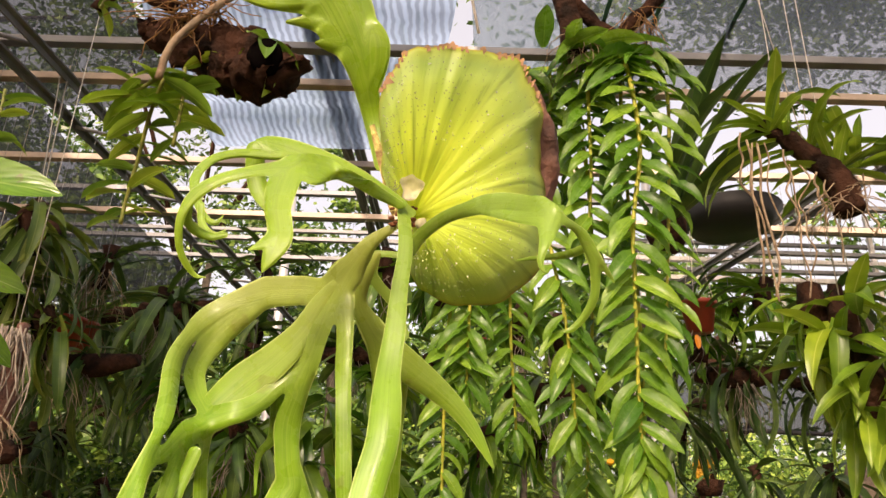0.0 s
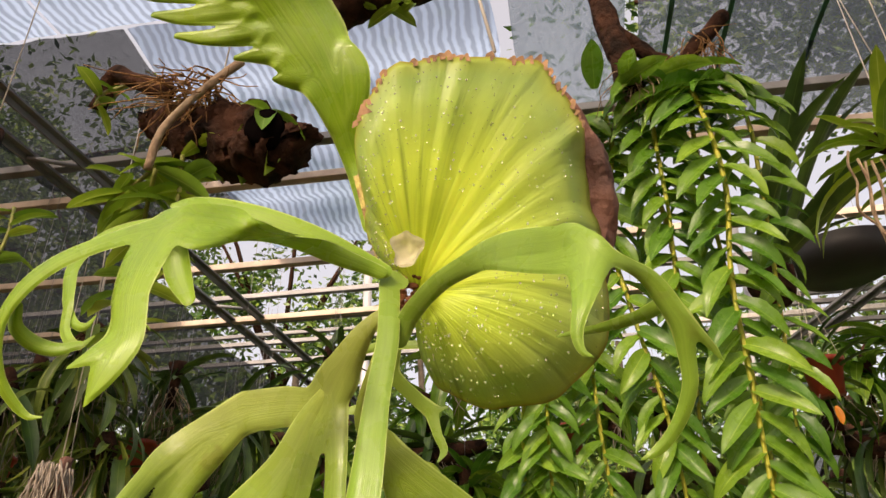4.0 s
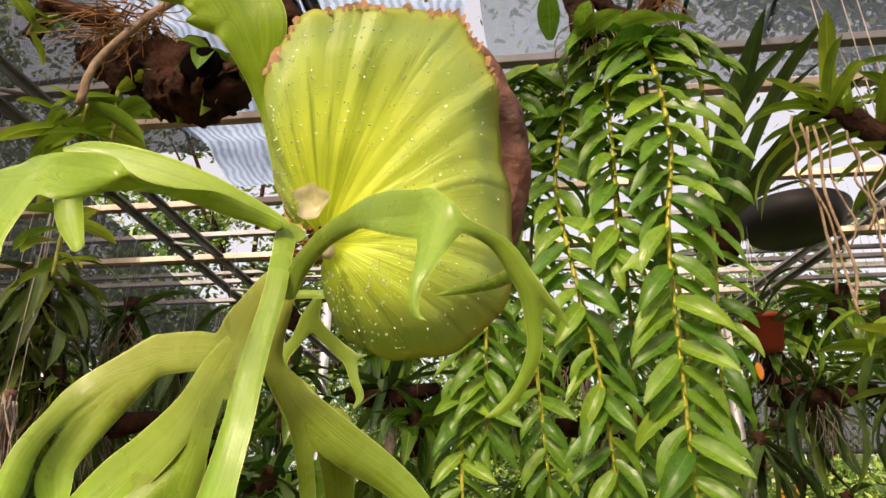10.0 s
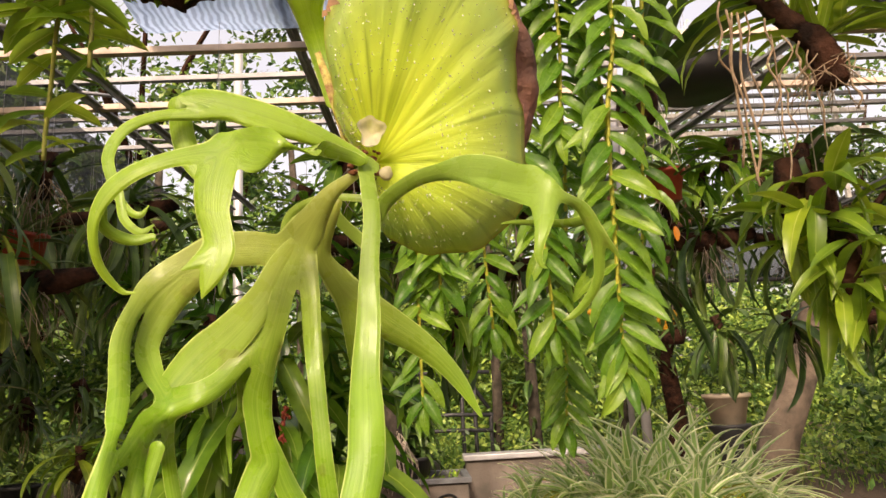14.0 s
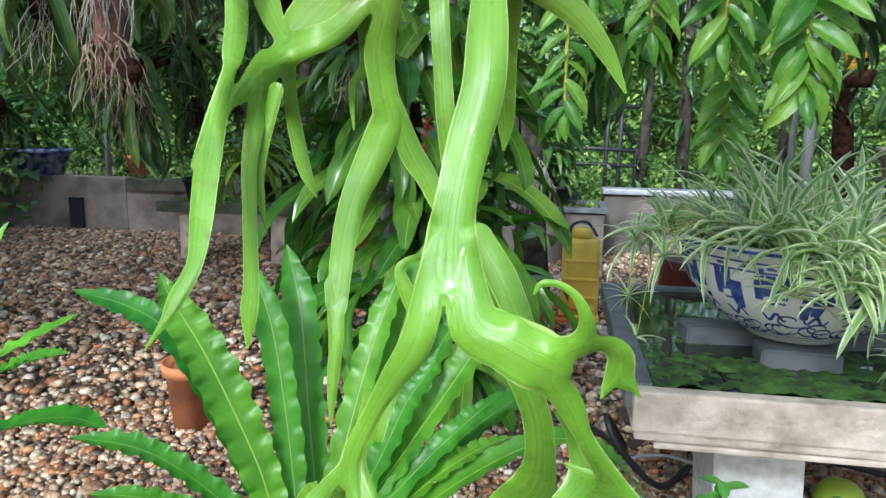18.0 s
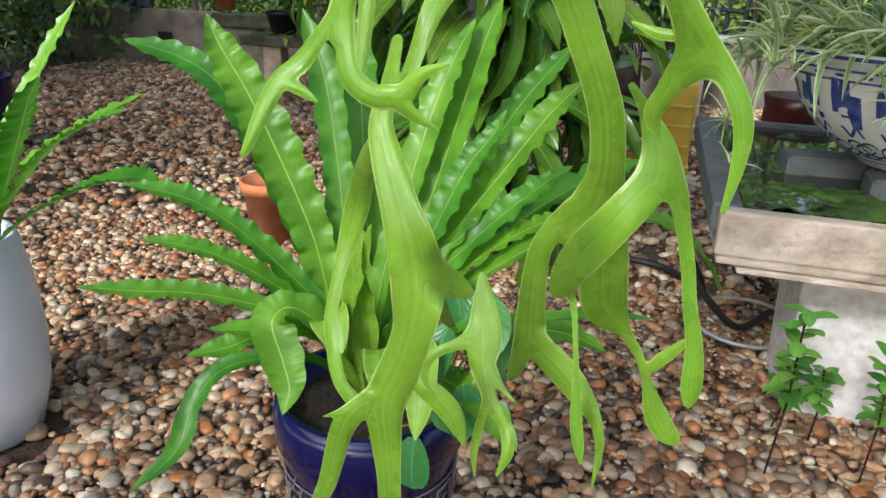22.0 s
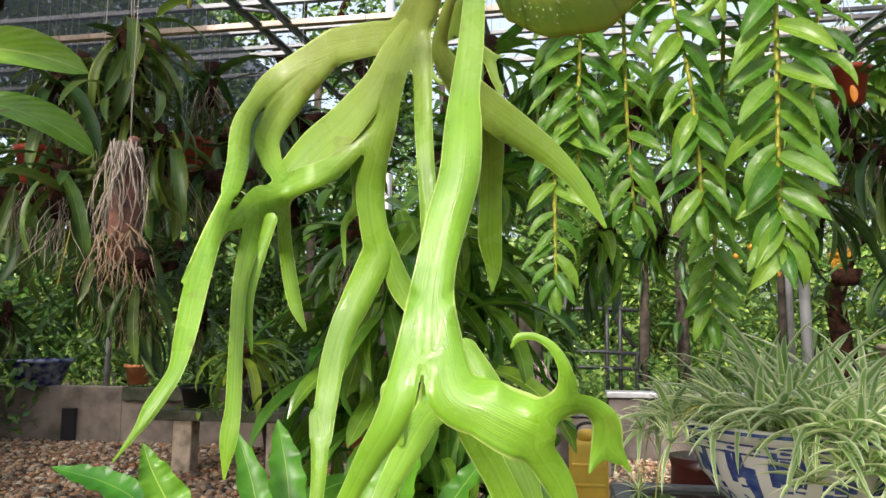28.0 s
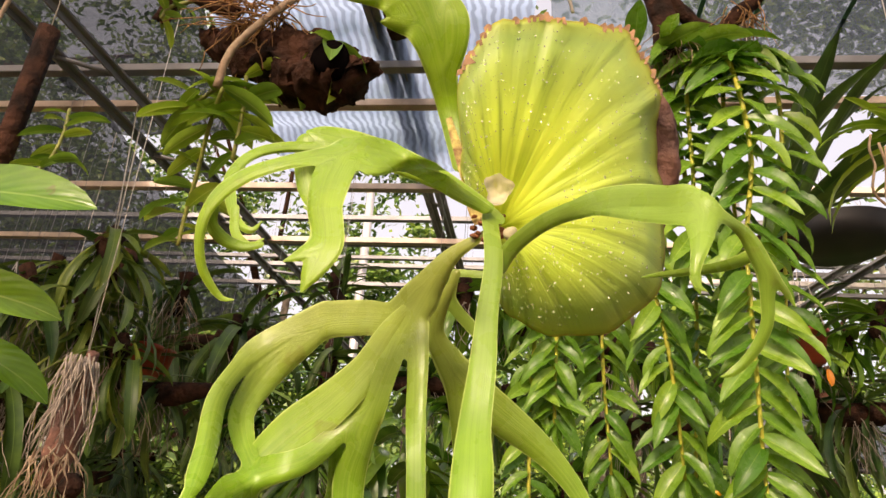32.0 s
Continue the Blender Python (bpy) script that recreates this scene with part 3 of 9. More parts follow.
def leaf_mesh(name, material, length, width, kind="lance", bend=0.4, cup=0.25, wave=0.0, waves=5, n=9, across=4, thick=0.0):
    """A single leaf from the origin along +x, face up, bending down towards its tip."""
    s = Strip()
    pts, a, p = [], 0.0, Vector((0, 0, 0))
    for i in range(n):
        pts.append(p.copy())
        a = -bend * (i / n) ** 1.2 * 1.6
        p = p + Vector((math.cos(a), 0, math.sin(a))) * (length / (n - 1))
    s.blade(pts, [width * leaf_shape(kind, i / (n - 1)) for i in range(n)], (0, 0, 1), across, cup, wave, waves, thick)
    return s.mesh(name, material)


def place_leaf(me, parent, at, yaw, pitch, roll=0.0, scale=1.0, name="leaf"):
    """One leaf as a part: yaw round z, pitch up (degrees)."""
    ob = hold(new(name, me), parent)
    ob.matrix_basis = Matrix.LocRotScale(at, Euler((radians(roll), radians(-pitch), radians(yaw)), "XYZ"), (scale,) * 3)
    return ob


def wobbly(bm, amount, scale, seed=0.0):
    for v in bm.verts:
        d = noise.noise_vector(v.co * scale + Vector((seed, seed * 1.7, 0)))
        v.co += d * amount
    return bm


R = random.Random(7)

# ---- setting ----
bm = bmesh.new()
bmesh.ops.create_grid(bm, x_segments=90, y_segments=90, size=60)
for v in bm.verts:
    if abs(v.co.x) > 5 or v.co.y > 7.5 or v.co.y < -3:
        v.co.z += 0.15 * noise.noise(v.co * 0.15) - 0.02
ground = tagged(bm_ob("ground", bm, M_GROUND), "brown earth strewn with wet river pebbles", "ground", kind="structure")

wall = tagged(bm_ob("wall_north", wobbly(box(bmesh.new(), (-9, 7.0, 0), (-3.90, 7.16, 0.56), 0.012), 0.006, 2), M_CONC, False), "low water-stained grey concrete kerb wall", "wall", kind="structure")
tagged(bm_ob("wall_north_1", wobbly(box(bmesh.new(), (-3.897, 7.0, 0), (0.75, 7.16, 0.43), 0.012), 0.006, 2), M_CONC, False), "lower stretch of the grey concrete kerb wall", "wall", kind="structure")
tagged(bm_ob("coping", wobbly(box(bmesh.new(), (-3.88, 6.95, 0.435), (0.74, 7.2, 0.56), 0.02), 0.018, 5), M_MOSS, False), "dark mossy coping slab along the wall", "coping", kind="structure")
tagged(bm_ob("wall_north_2", box(bmesh.new(), (0.98, 7.0, 0), (2.35, 7.16, 0.55), 0.012), M_DARKCONC, False), "low dark grey-brown concrete kerb wall", "wall", kind="structure")
tagged(bm_ob("coping_2", box(bmesh.new(), (0.96, 6.96, 0.553), (2.36, 7.2, 0.605), 0.01), M_STEEL, False), "pale grey coping on the wall", "coping", kind="structure")
tagged(bm_ob("wall_south", box(bmesh.new(), (-9, -4.2, 0), (9, -4.05, 0.56), 0.012), M_CONC, False), "low grey concrete kerb wall", "wall", kind="structure")
bm = box(bmesh.new(), (-4.54, 6.95, 0.0), (-4.39, 6.99, 0.34), 0.004)
tagged(bm_ob("plank_stub", bm, M_BLACK, False), "dark wet timber offcut leaning on the wall", "timber")


# posts and roof of the shade house
def post(x, y, top, r=0.03, base=0.0):
    bm = tube(bmesh.new(), [(x, y, base), (x, y, top)], r, 10)
    return tagged(bm_ob("post", bm, M_STEEL), "slim galvanised steel post of the shade house", "post", "steel posts", "structure")


post(-4.14, 7.08, 3.6, base=0.56)
post(1.95, 4.6, 3.6)
post(-0.55, 4.7, 3.6)
post(2.6, 7.08, 3.6, base=0.6)
post(6.0, 7.08, 3.6, base=0.6)
post(-7.5, 7.08, 3.6, base=0.56)
for x in (-8.8, 8.8):
    post(x, 2.0, 3.6)
    post(x, -4.1, 3.6)

PURLINS = [(0.5, 2.56), (1.15, 2.53), (1.86, 2.47), (2.02, 2.455), (2.5, 2.43), (2.93, 2.41), (3.3, 2.70), (3.6, 2.70), (3.95, 2.72), (4.25, 2.72), (4.6, 3.05), (-0.6, 2.6), (-2.0, 2.65), (-4.0, 2.7)]
for i, (y, z) in enumerate(PURLINS):
    bm = box(bmesh.new(), (-9, y - 0.016, z - 0.012), (9, y + 0.016, z + 0.012), 0.003)
    tagged(bm_ob("purlin", bm, M_DARKSTEEL if i in (2, 6, 7, 8, 9, 10) else M_PURLIN, False), "long dusty steel purlin under the shade roof", "purlin", "roof purlins", "structure")


def truss(x0, x1, y0, y1, z0, z1, gap):
    """A lattice girder: two angle-iron chords and short webs."""
    th = thing("truss", (x0, y0, z0), "dark painted steel lattice truss under the roof", "truss", "roof trusses", "structure")
    for k in (0, gap):
        bm = bmesh.new()
        a, b = Vector((x0 + k, y0, z0)), Vector((x1 + k, y1, z1))
        d = (b - a).normalized()
        for w, hgt in ((0.042, 0.006), (0.006, 0.042)):
            m = Matrix.Translation((a + b) / 2) @ d.to_track_quat("Y", "Z").to_matrix().to_4x4() @ Matrix.Diagonal((w, (b - a).length, hgt, 1))
            bmesh.ops.create_cube(bm, size=1, matrix=m)
        solid("chord", bm, M_DARKSTEEL, th, smooth=False)
    n = 7
    for i in range(n):
        t = (i + 0.5) / n
        p = Vector((x0, y0, z0)).lerp(Vector((x1, y1, z1)), t)
        bm = tube(bmesh.new(), [p + Vector((0, -0.06, -0.01)), p + Vector((gap, 0.06, 0.012))], 0.007, 6)
        solid("web", bm, M_STEEL if i == 2 else M_DARKSTEEL, th)
    return th


truss(-0.80, -0.56, 1.0, 4.6, 2.41, 2.41, 0.13)
truss(2.25, 1.75, 1.2, 4.6, 2.42, 2.50, 0.10)
truss(0.12, 0.20, 1.2, 4.6, 2.52, 2.62, 0.05)
truss(-3.2, -3.2, -3.8, 6.9, 2.7, 2.6, 0.11)
truss(4.2, 4.2, -3.8, 6.9, 2.7, 2.6, 0.11)


def sheet(name, x0, x1, y0, y1, z0, z1, material, label, sag=0.03, n=24):
    bm = bmesh.new()
    bmesh.ops.create_grid(bm, x_segments=n, y_segments=n, size=0.5)
    for v in bm.verts:
        u, w = v.co.x + 0.5, v.co.y + 0.5
        z = z0 + (z1 - z0) * w - sag * abs(math.sin(w * 3.1416 * 4)) + 0.012 * noise.noise(Vector((u * 9, w * 9, 3)))
        v.co = Vector((x0 + (x1 - x0) * u + 0.02 * math.sin(w * 9), y0 + (y1 - y0) * w, z))
    return tagged(bm_ob(name, bm, material), label, "roof sheet", "", "structure")


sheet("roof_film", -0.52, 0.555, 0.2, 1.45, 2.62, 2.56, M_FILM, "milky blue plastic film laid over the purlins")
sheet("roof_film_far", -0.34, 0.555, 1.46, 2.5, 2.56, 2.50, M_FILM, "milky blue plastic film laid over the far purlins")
sheet("roof_net_blue", 0.625, 0.90, 0.2, 2.6, 2.62, 2.50, M_NETBLUE, "pale blue-grey woven shade cloth")
sheet("roof_net_side", -9, -2.71, -2.05, 0.19, 2.70, 2.63, M_NET, "black knitted shade net over the side of the roof")
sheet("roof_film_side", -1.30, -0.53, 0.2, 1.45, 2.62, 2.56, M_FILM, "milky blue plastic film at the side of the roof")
sheet("roof_net_corner", -9, -1.31, 0.2, 1.45, 2.62, 2.56, M_NET, "black knitted shade net at the corner of the roof")
sheet("roof_net_left", -9, -0.92, 1.46, 4.6, 2.56, 2.50, M_NET, "black knitted shade net over the roof")
sheet("roof_net_gap", -0.915, -0.35, 1.46, 2.30, 2.56, 2.53, M_NET, "black knitted shade net beside the film")
sheet("roof_net_right", 0.905, 3.0, 0.2, 2.05, 2.62, 2.50, M_NETMID, "grey-blue shade net over the roof")
# Next three sheets are unseen, added to shape sunlight on fern and gravel
sheet("light_sheet_clear", -2.7, -1.01, -2.05, 0.19, 2.70, 2.63, M_CLEAR, "unseen clear sheet added to let sun onto the left gravel")
sheet("light_sheet_milky", -1.0, 2.4, -2.05, 0.19, 2.70, 2.63, M_FILMBACK, "unseen milky sheet added to soften the sun on the fern")
sheet("shade_sheet_end", -9, 2.4, -4.2, -2.06, 2.78, 2.70, M_NET, "unseen black net added to darken the near gravel")
sheet("roof_net_back", 2.41, 9, -4.2, 0.19, 2.78, 2.63, M_NET, "black knitted shade net over the back of the roof")
for x in (0.98, 1.12, 1.34):
    bm = box(bmesh.new(), (x, 0.25, 2.478), (x + 0.012, 2.05, 2.481))
    for v in bm.verts:
        v.co.z += 0.06 * (2.6 - v.co.y) / 2.35
    tagged(bm_ob("strap", bm, M_STRAP, False), "narrow green webbing strap under the net", "strap", "green straps", "structure")
sheet("side_net", 1.75, 3.9, 5.0, 5.02, 2.32, 1.86, M_NET, "strip of black shade net hung along the side", 0.0)
bm = tube(bmesh.new(), [(1.6, 5.0, 1.87), (2.6, 5.0, 1.86), (4.2, 5.0, 1.83)], 0.016, 8)
tagged(bm_ob("net_batten", bm, M_BLACK), "thin black batten along the foot of the net", "batten")


# ---- gravel: the nearest pebbles one by one, the rest as one bed ----
def pebble_verts(level):
    bm = bmesh.new()
    bmesh.ops.create_icosphere(bm, subdivisions=level, radius=1)
    bm.verts.ensure_lookup_table()
    v = np.array([x.co[:] for x in bm.verts])
    f = np.array([[q.index for q in x.verts] for x in bm.faces])
    bm.free()
    return v, f


def pebble_bed(name, region, count, level, size, rs, clear=()):
    v, f = pebble_verts(level)
    x0, x1, y0, y1 = region
    px, py = rs.uniform(x0, x1, count), rs.uniform(y0, y1, count)
    keep = np.ones(count, bool)
    for cx, cy, r in clear:
        keep &= (px - cx) ** 2 + (py - cy) ** 2 > r * r
    px, py = px[keep], py[keep]
    count = len(px)
    s = size * np.clip(rs.lognormal(0, 0.46, (count, 1)), 0.4, 2.2) * rs.uniform(0.75, 1.25, (count, 3)) * np.array([1.15, 0.95, 0.62])
    a, b = rs.uniform(0, 6.283, count), rs.normal(0, 0.35, count)
    q = v[None] * s[:, None] * (1 + 0.20 * np.sin(v[None] * rs.uniform(1.5, 4.5, (count, 1, 3)) + rs.uniform(0, 6, (count, 1, 3))))
    y = q[..., 1] * np.cos(b)[:, None] - q[..., 2] * np.sin(b)[:, None]
    z = q[..., 1] * np.sin(b)[:, None] + q[..., 2] * np.cos(b)[:, None]
    x = q[..., 0] * np.cos(a)[:, None] - y * np.sin(a)[:, None]
    y = q[..., 0] * np.sin(a)[:, None] + y * np.cos(a)[:, None]
    pz = s[:, 2] * 0.55 + rs.uniform(-0.004, 0.010, count)
    verts = np.stack([x + px[:, None], y + py[:, None], z + pz[:, None]], -1).reshape(-1, 3)
    faces = (f[None] + (np.arange(count) * len(v))[:, None, None]).reshape(-1, 3)
    me = bpy.data.meshes.new(name)
    me.vertices.add(len(verts))
    me.vertices.foreach_set("co", verts.ravel())
    me.loops.add(faces.size)
    me.loops.foreach_set("vertex_index", faces.ravel())
    me.polygons.add(len(faces))
    me.polygons.foreach_set("loop_start", np.arange(0, faces.size, 3))
    me.polygons.foreach_set("use_smooth", np.ones(len(faces), bool))
    me.update(calc_edges=True)
    me.materials.append(M_PEBBLE)
    return tagged(new(name, me), "mixed tan, grey and rust river pebbles, damp", "gravel", kind="stuff")


rs = np.random.RandomState(5)
pebble_bed("gravel_mid", (-1.6, 2.0, 1.95, 2.75), 17000, 1, 0.0094, rs)
pebble_bed("gravel_back", (-5.2, 4.0, -4.0, 0.9), 30000, 1, 0.0160, rs)
pebble_bed("gravel_near", (-1.6, 2.0, 0.9, 1.95), 19000, 2, 0.0094, rs, [(0.27, 1.06, 0.13), (-0.72, 1.33, 0.12), (1.16, 2.2, 0.1)])
pebble_bed("gravel_far", (-5.2, 4.0, 2.75, 6.98), 42000, 1, 0.0145, rs)
pebble_bed("gravel_side", (-5.2, -1.6, 0.9, 2.75), 18000, 1, 0.0110, rs)
pebble_bed("gravel_side", (2.0, 4.0, 0.9, 2.75), 9000, 1, 0.0110, rs)
bm0 = []
for k in range(6):
    v, f = pebble_verts(2)
    g = rs.uniform(0.8, 1.2, 3) * np.array([1.2, 0.9, 0.62])
    me = bpy.data.meshes.new("pebble")
    me.from_pydata((v * g * (1 + 0.12 * np.sin(v * rs.uniform(1.5, 4, 3) + k))).tolist(), [], f.tolist())
    me.polygons.foreach_set("use_smooth", [True] * len(me.polygons))
    me.materials.append(M_PEBBLE)
    bm0.append(me)
for k in range(290):
    s = min(0.030, 0.0145 * math.exp(rs.normal(0, 0.35)))
    ob = new("pebble", bm0[k % 6])
    ob.parent = ground
    ob.matrix_basis = Matrix.LocRotScale((rs.uniform(-0.9, 1.5), rs.uniform(1.0, 2.3), 0.014 + s * 0.3), Euler((rs.normal(0, 0.3), rs.normal(0, 0.3), rs.uniform(0, 6.28))), (s,) * 3)
# ---- staghorn fern on its wooden mount ----
stag = thing("staghorn_fern", (0.56, 0.80, 1.60), "large yellow-green staghorn fern hanging on a wood plaque", "fern")
FR, FORKED = {}, "A1 A2 B C1 C3 C4".split()


# A camera position; the blades are shaped on sight lines from here
VIEW_POINT = Vector((0.575, 0.234, 1.12))


def frond(name, join, face, ctrl):
    """One lobe: points with widths. join "A:L" starts it on the left half of A's end."""
    ctrl = list(ctrl)
    if join:
        src, which = join.split(":")
        rows = FR[src][0]
        end, i = rows[-1], len(rows) - 1
        while i > 2 and np.linalg.norm(rows[i][:3] - end[:3]) < rows[-9][3] * 0.7:
            i -= 1
        p, w = Vector(rows[i][:3]), rows[i][3]
        along = Vector(rows[i + 1][:3] - rows[i - 1][:3]).normalized()
        side = along.cross(Vector((0, -1, 0))).normalized()
        k = -1 if which == "L" else 1
        if side.x < 0:
            k = -k
        ctrl = [(*(p + side * (k * w * 0.24)), w * 0.50)] + ctrl
    rows = np.array(spline(ctrl, 8))
    rows[:, 3] = np.maximum(rows[:, 3], 0.0006)
    if name in FORKED:
        rows[-9:, 3] *= np.linspace(1, 0.55, 9)
    FR[name] = (rows, Vector(face))


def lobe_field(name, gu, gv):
    """Over camera sight lines: distance to the lobe's outline, depth, place across and along it."""
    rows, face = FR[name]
    d = rows[:, 1] - VIEW_POINT.y
    pu, pv = (rows[:, 0] - VIEW_POINT.x) / d, (rows[:, 2] - VIEW_POINT.z) / d
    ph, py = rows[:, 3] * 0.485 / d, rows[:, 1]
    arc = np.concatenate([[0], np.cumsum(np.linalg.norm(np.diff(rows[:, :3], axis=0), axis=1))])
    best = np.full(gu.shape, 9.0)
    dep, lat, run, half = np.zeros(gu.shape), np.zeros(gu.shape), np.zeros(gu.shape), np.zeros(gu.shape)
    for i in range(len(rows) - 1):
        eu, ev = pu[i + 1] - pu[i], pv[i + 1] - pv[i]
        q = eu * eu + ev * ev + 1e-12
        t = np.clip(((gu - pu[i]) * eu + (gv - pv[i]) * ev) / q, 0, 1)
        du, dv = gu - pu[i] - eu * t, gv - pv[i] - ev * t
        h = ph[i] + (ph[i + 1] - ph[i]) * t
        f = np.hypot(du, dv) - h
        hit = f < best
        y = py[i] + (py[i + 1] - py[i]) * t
        tilt = np.clip((face.x * du + face.z * dv) / -face.y, -0.8 * h, 0.8 * h) * (y - VIEW_POINT.y) * 0.55
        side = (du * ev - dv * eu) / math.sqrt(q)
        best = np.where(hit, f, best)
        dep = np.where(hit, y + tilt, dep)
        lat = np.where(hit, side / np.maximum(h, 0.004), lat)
        half = np.where(hit, h * (y - VIEW_POINT.y), half)
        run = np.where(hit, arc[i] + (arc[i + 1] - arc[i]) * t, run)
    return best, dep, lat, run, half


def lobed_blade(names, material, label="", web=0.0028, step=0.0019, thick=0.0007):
    """Lobes merged, as seen from the camera's place, into one thin blade with webbed forks and sharp edges."""
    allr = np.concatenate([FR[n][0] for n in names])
    d = allr[:, 1] - VIEW_POINT.y
    u, v, m = (allr[:, 0] - VIEW_POINT.x) / d, (allr[:, 2] - VIEW_POINT.z) / d, allr[:, 3].max() / d.min() * 0.6 + 0.012
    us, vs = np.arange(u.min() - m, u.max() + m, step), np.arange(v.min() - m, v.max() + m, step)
    nu, nv = len(us), len(vs)
    acc, top = np.zeros((nu, nv)), np.full((nu, nv), 9.0)
    parts = []
    for n in names:
        r = FR[n][0]
        dd = r[:, 1] - VIEW_POINT.y
        ru, rv, rm = (r[:, 0] - VIEW_POINT.x) / dd, (r[:, 2] - VIEW_POINT.z) / dd, r[:, 3].max() / dd.min() * 0.55 + 0.02
        i0, i1 = np.searchsorted(us, [ru.min() - rm, ru.max() + rm])
        j0, j1 = np.searchsorted(vs, [rv.min() - rm, rv.max() + rm])
        gu, gv = np.meshgrid(us[i0:i1], vs[j0:j1], indexing="ij")
        f = lobe_field(n, gu, gv)
        parts.append((slice(i0, i1), slice(j0, j1), f))
        acc[i0:i1, j0:j1] += np.exp(np.clip(-f[0] / web, -60, 60))
        top[i0:i1, j0:j1] = np.minimum(top[i0:i1, j0:j1], f[0])
    sd = -web * np.log(acc + 1e-26)
    tot, dep, lat, run, half = (np.zeros((nu, nv)) for _ in range(5))
    for a, b, f in parts:
        w = np.exp(np.clip(-(f[0] - top[a, b]) / 0.005, -50, 0)) + 1e-12
        tot[a, b] += w
        dep[a, b] += w * f[1]
        lat[a, b] += w * f[2]
        run[a, b] += w * f[3]
        half[a, b] += w * f[4]
    ok = tot > 0
    for arr in (dep, lat, run, half):
        arr[ok] /= tot[ok]
    near = ok & (sd < 0.012)

    def even(arr, times):
        c0 = np.zeros((nu, nv))
        for ax, sh_ in ((0, 1), (0, -1), (1, 1), (1, -1)):
            c0 += np.roll(near, sh_, ax)
        for _ in range(times):
            s0, z = np.zeros((nu, nv)), np.where(near, arr, 0)
            for ax, sh_ in ((0, 1), (0, -1), (1, 1), (1, -1)):
                s0 += np.roll(z, sh_, ax)
            arr = np.where(near & (c0 > 0), 0.4 * arr + 0.6 * s0 / np.maximum(c0, 1), arr)
        return arr

    lat = even(lat, 8)
    edge2 = np.clip(np.abs(lat), 0, 1.2) ** 2
    dep = even(dep, 420) + even(edge2 * np.minimum(half, 0.013) * (0.22 + 0.26 * np.sin(run * 34 + lat * 0.8 + len(names))), 36)
    gu, gv = np.meshgrid(us, vs, indexing="ij")
    du, dv = np.gradient(sd, step)
    q = np.maximum(du * du + dv * dv, 0.25)
    out = sd > 0
    k = np.where(out, np.clip(sd, 0, step * 1.5), 0) / q
    gu, gv = gu - du * k, gv - dv * k
    e = np.clip(-sd / 0.006, 0, 1)
    prof = np.where(out, 0, e) * thick
    ins = ~out
    cell = ins[:-1, :-1] | ins[1:, :-1] | ins[:-1, 1:] | ins[1:, 1:]
    used = np.zeros((nu, nv), bool)
    for a in (slice(0, -1), slice(1, None)):
        for b in (slice(0, -1), slice(1, None)):
            used[a, b] |= cell
    front = np.full((nu, nv), -1)
    front[used] = np.arange(used.sum())
    back = front.copy()
    inner = used
    back[inner] = used.sum() + np.arange(inner.sum())

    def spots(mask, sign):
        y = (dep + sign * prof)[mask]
        return np.stack([VIEW_POINT.x + gu[mask] * (y - VIEW_POINT.y), y, VIEW_POINT.z + gv[mask] * (y - VIEW_POINT.y)], 1)

    verts = np.concatenate([spots(used, -1), spots(inner, 1)])
    uv = np.stack([0.5 + 0.5 * lat, run * 4], 2)
    uvs = np.concatenate([uv[used], uv[inner]])
    ci, cj = np.nonzero(cell)

    def quads(ix, flip):
        qd = np.stack([ix[ci, cj], ix[ci + 1, cj], ix[ci + 1, cj + 1], ix[ci, cj + 1]], 1)
        return qd[:, ::-1] if flip else qd

    faces = np.concatenate([quads(front, False), quads(back, True)])
    me = bpy.data.meshes.new("frond")
    me.from_pydata(verts.tolist(), [], faces.tolist())
    lay = me.uv_layers.new(name="UVMap")
    lay.data.foreach_set("uv", uvs[faces.ravel()].astype(np.float32).ravel())
    me.polygons.foreach_set("use_smooth", [True] * len(me.polygons))
    me.materials.append(material)
    ob = hold(new("frond", me), stag)
    if label:
        ob["label"] = label
    return ob


# Lobe points and widths are placed to fit the camera's view
frond("A", "", (0, -1, 0.25), [(0.533, 0.660, 1.392, 0.0061), (0.529, 0.630, 1.377, 0.0093), (0.531, 0.620, 1.360, 0.0104), (0.533, 0.612, 1.336, 0.0114), (0.531, 0.602, 1.304, 0.0123), (0.530, 0.592, 1.270, 0.0145), (0.528, 0.583, 1.240, 0.0163), (0.529, 0.570, 1.219, 0.0195), (0.5285, 0.562, 1.194, 0.0206), (0.5235, 0.556, 1.171, 0.0206), (0.5198, 0.550, 1.150, 0.0195), (0.5182, 0.545, 1.133, 0.0216), (0.5184, 0.540, 1.115, 0.0240)])
frond("A1", "A:L", (-0.2, -1, 0.2), [(0.507, 0.528, 1.088, 0.015), (0.495, 0.532, 1.067, 0.012), (0.485, 0.535, 1.049, 0.009), (0.475, 0.535, 1.027, 0.010), (0.473, 0.535, 1.013, 0.015)])
frond("A1a", "A1:L", (-0.2, -1, 0.3), [(0.458, 0.535, 1.004, 0.008), (0.451, 0.530, 0.997, 0.008), (0.447, 0.525, 0.988, 0.007), (0.442, 0.520, 0.974, 0.004), (0.439, 0.520, 0.970, 0.001)])
frond("A1b", "A1:R", (0.1, -1, 0.3), [(0.478, 0.530, 1.003, 0.009), (0.489, 0.525, 0.996, 0.009), (0.500, 0.525, 0.997, 0.008), (0.507, 0.525, 1.004, 0.005), (0.517, 0.525, 1.008, 0.001)])
frond("A1c", "", (0.1, -1, 0.3), [(0.495, 0.526, 0.996, 0.006), (0.503, 0.527, 0.990, 0.005), (0.512, 0.528, 0.985, 0.001)])
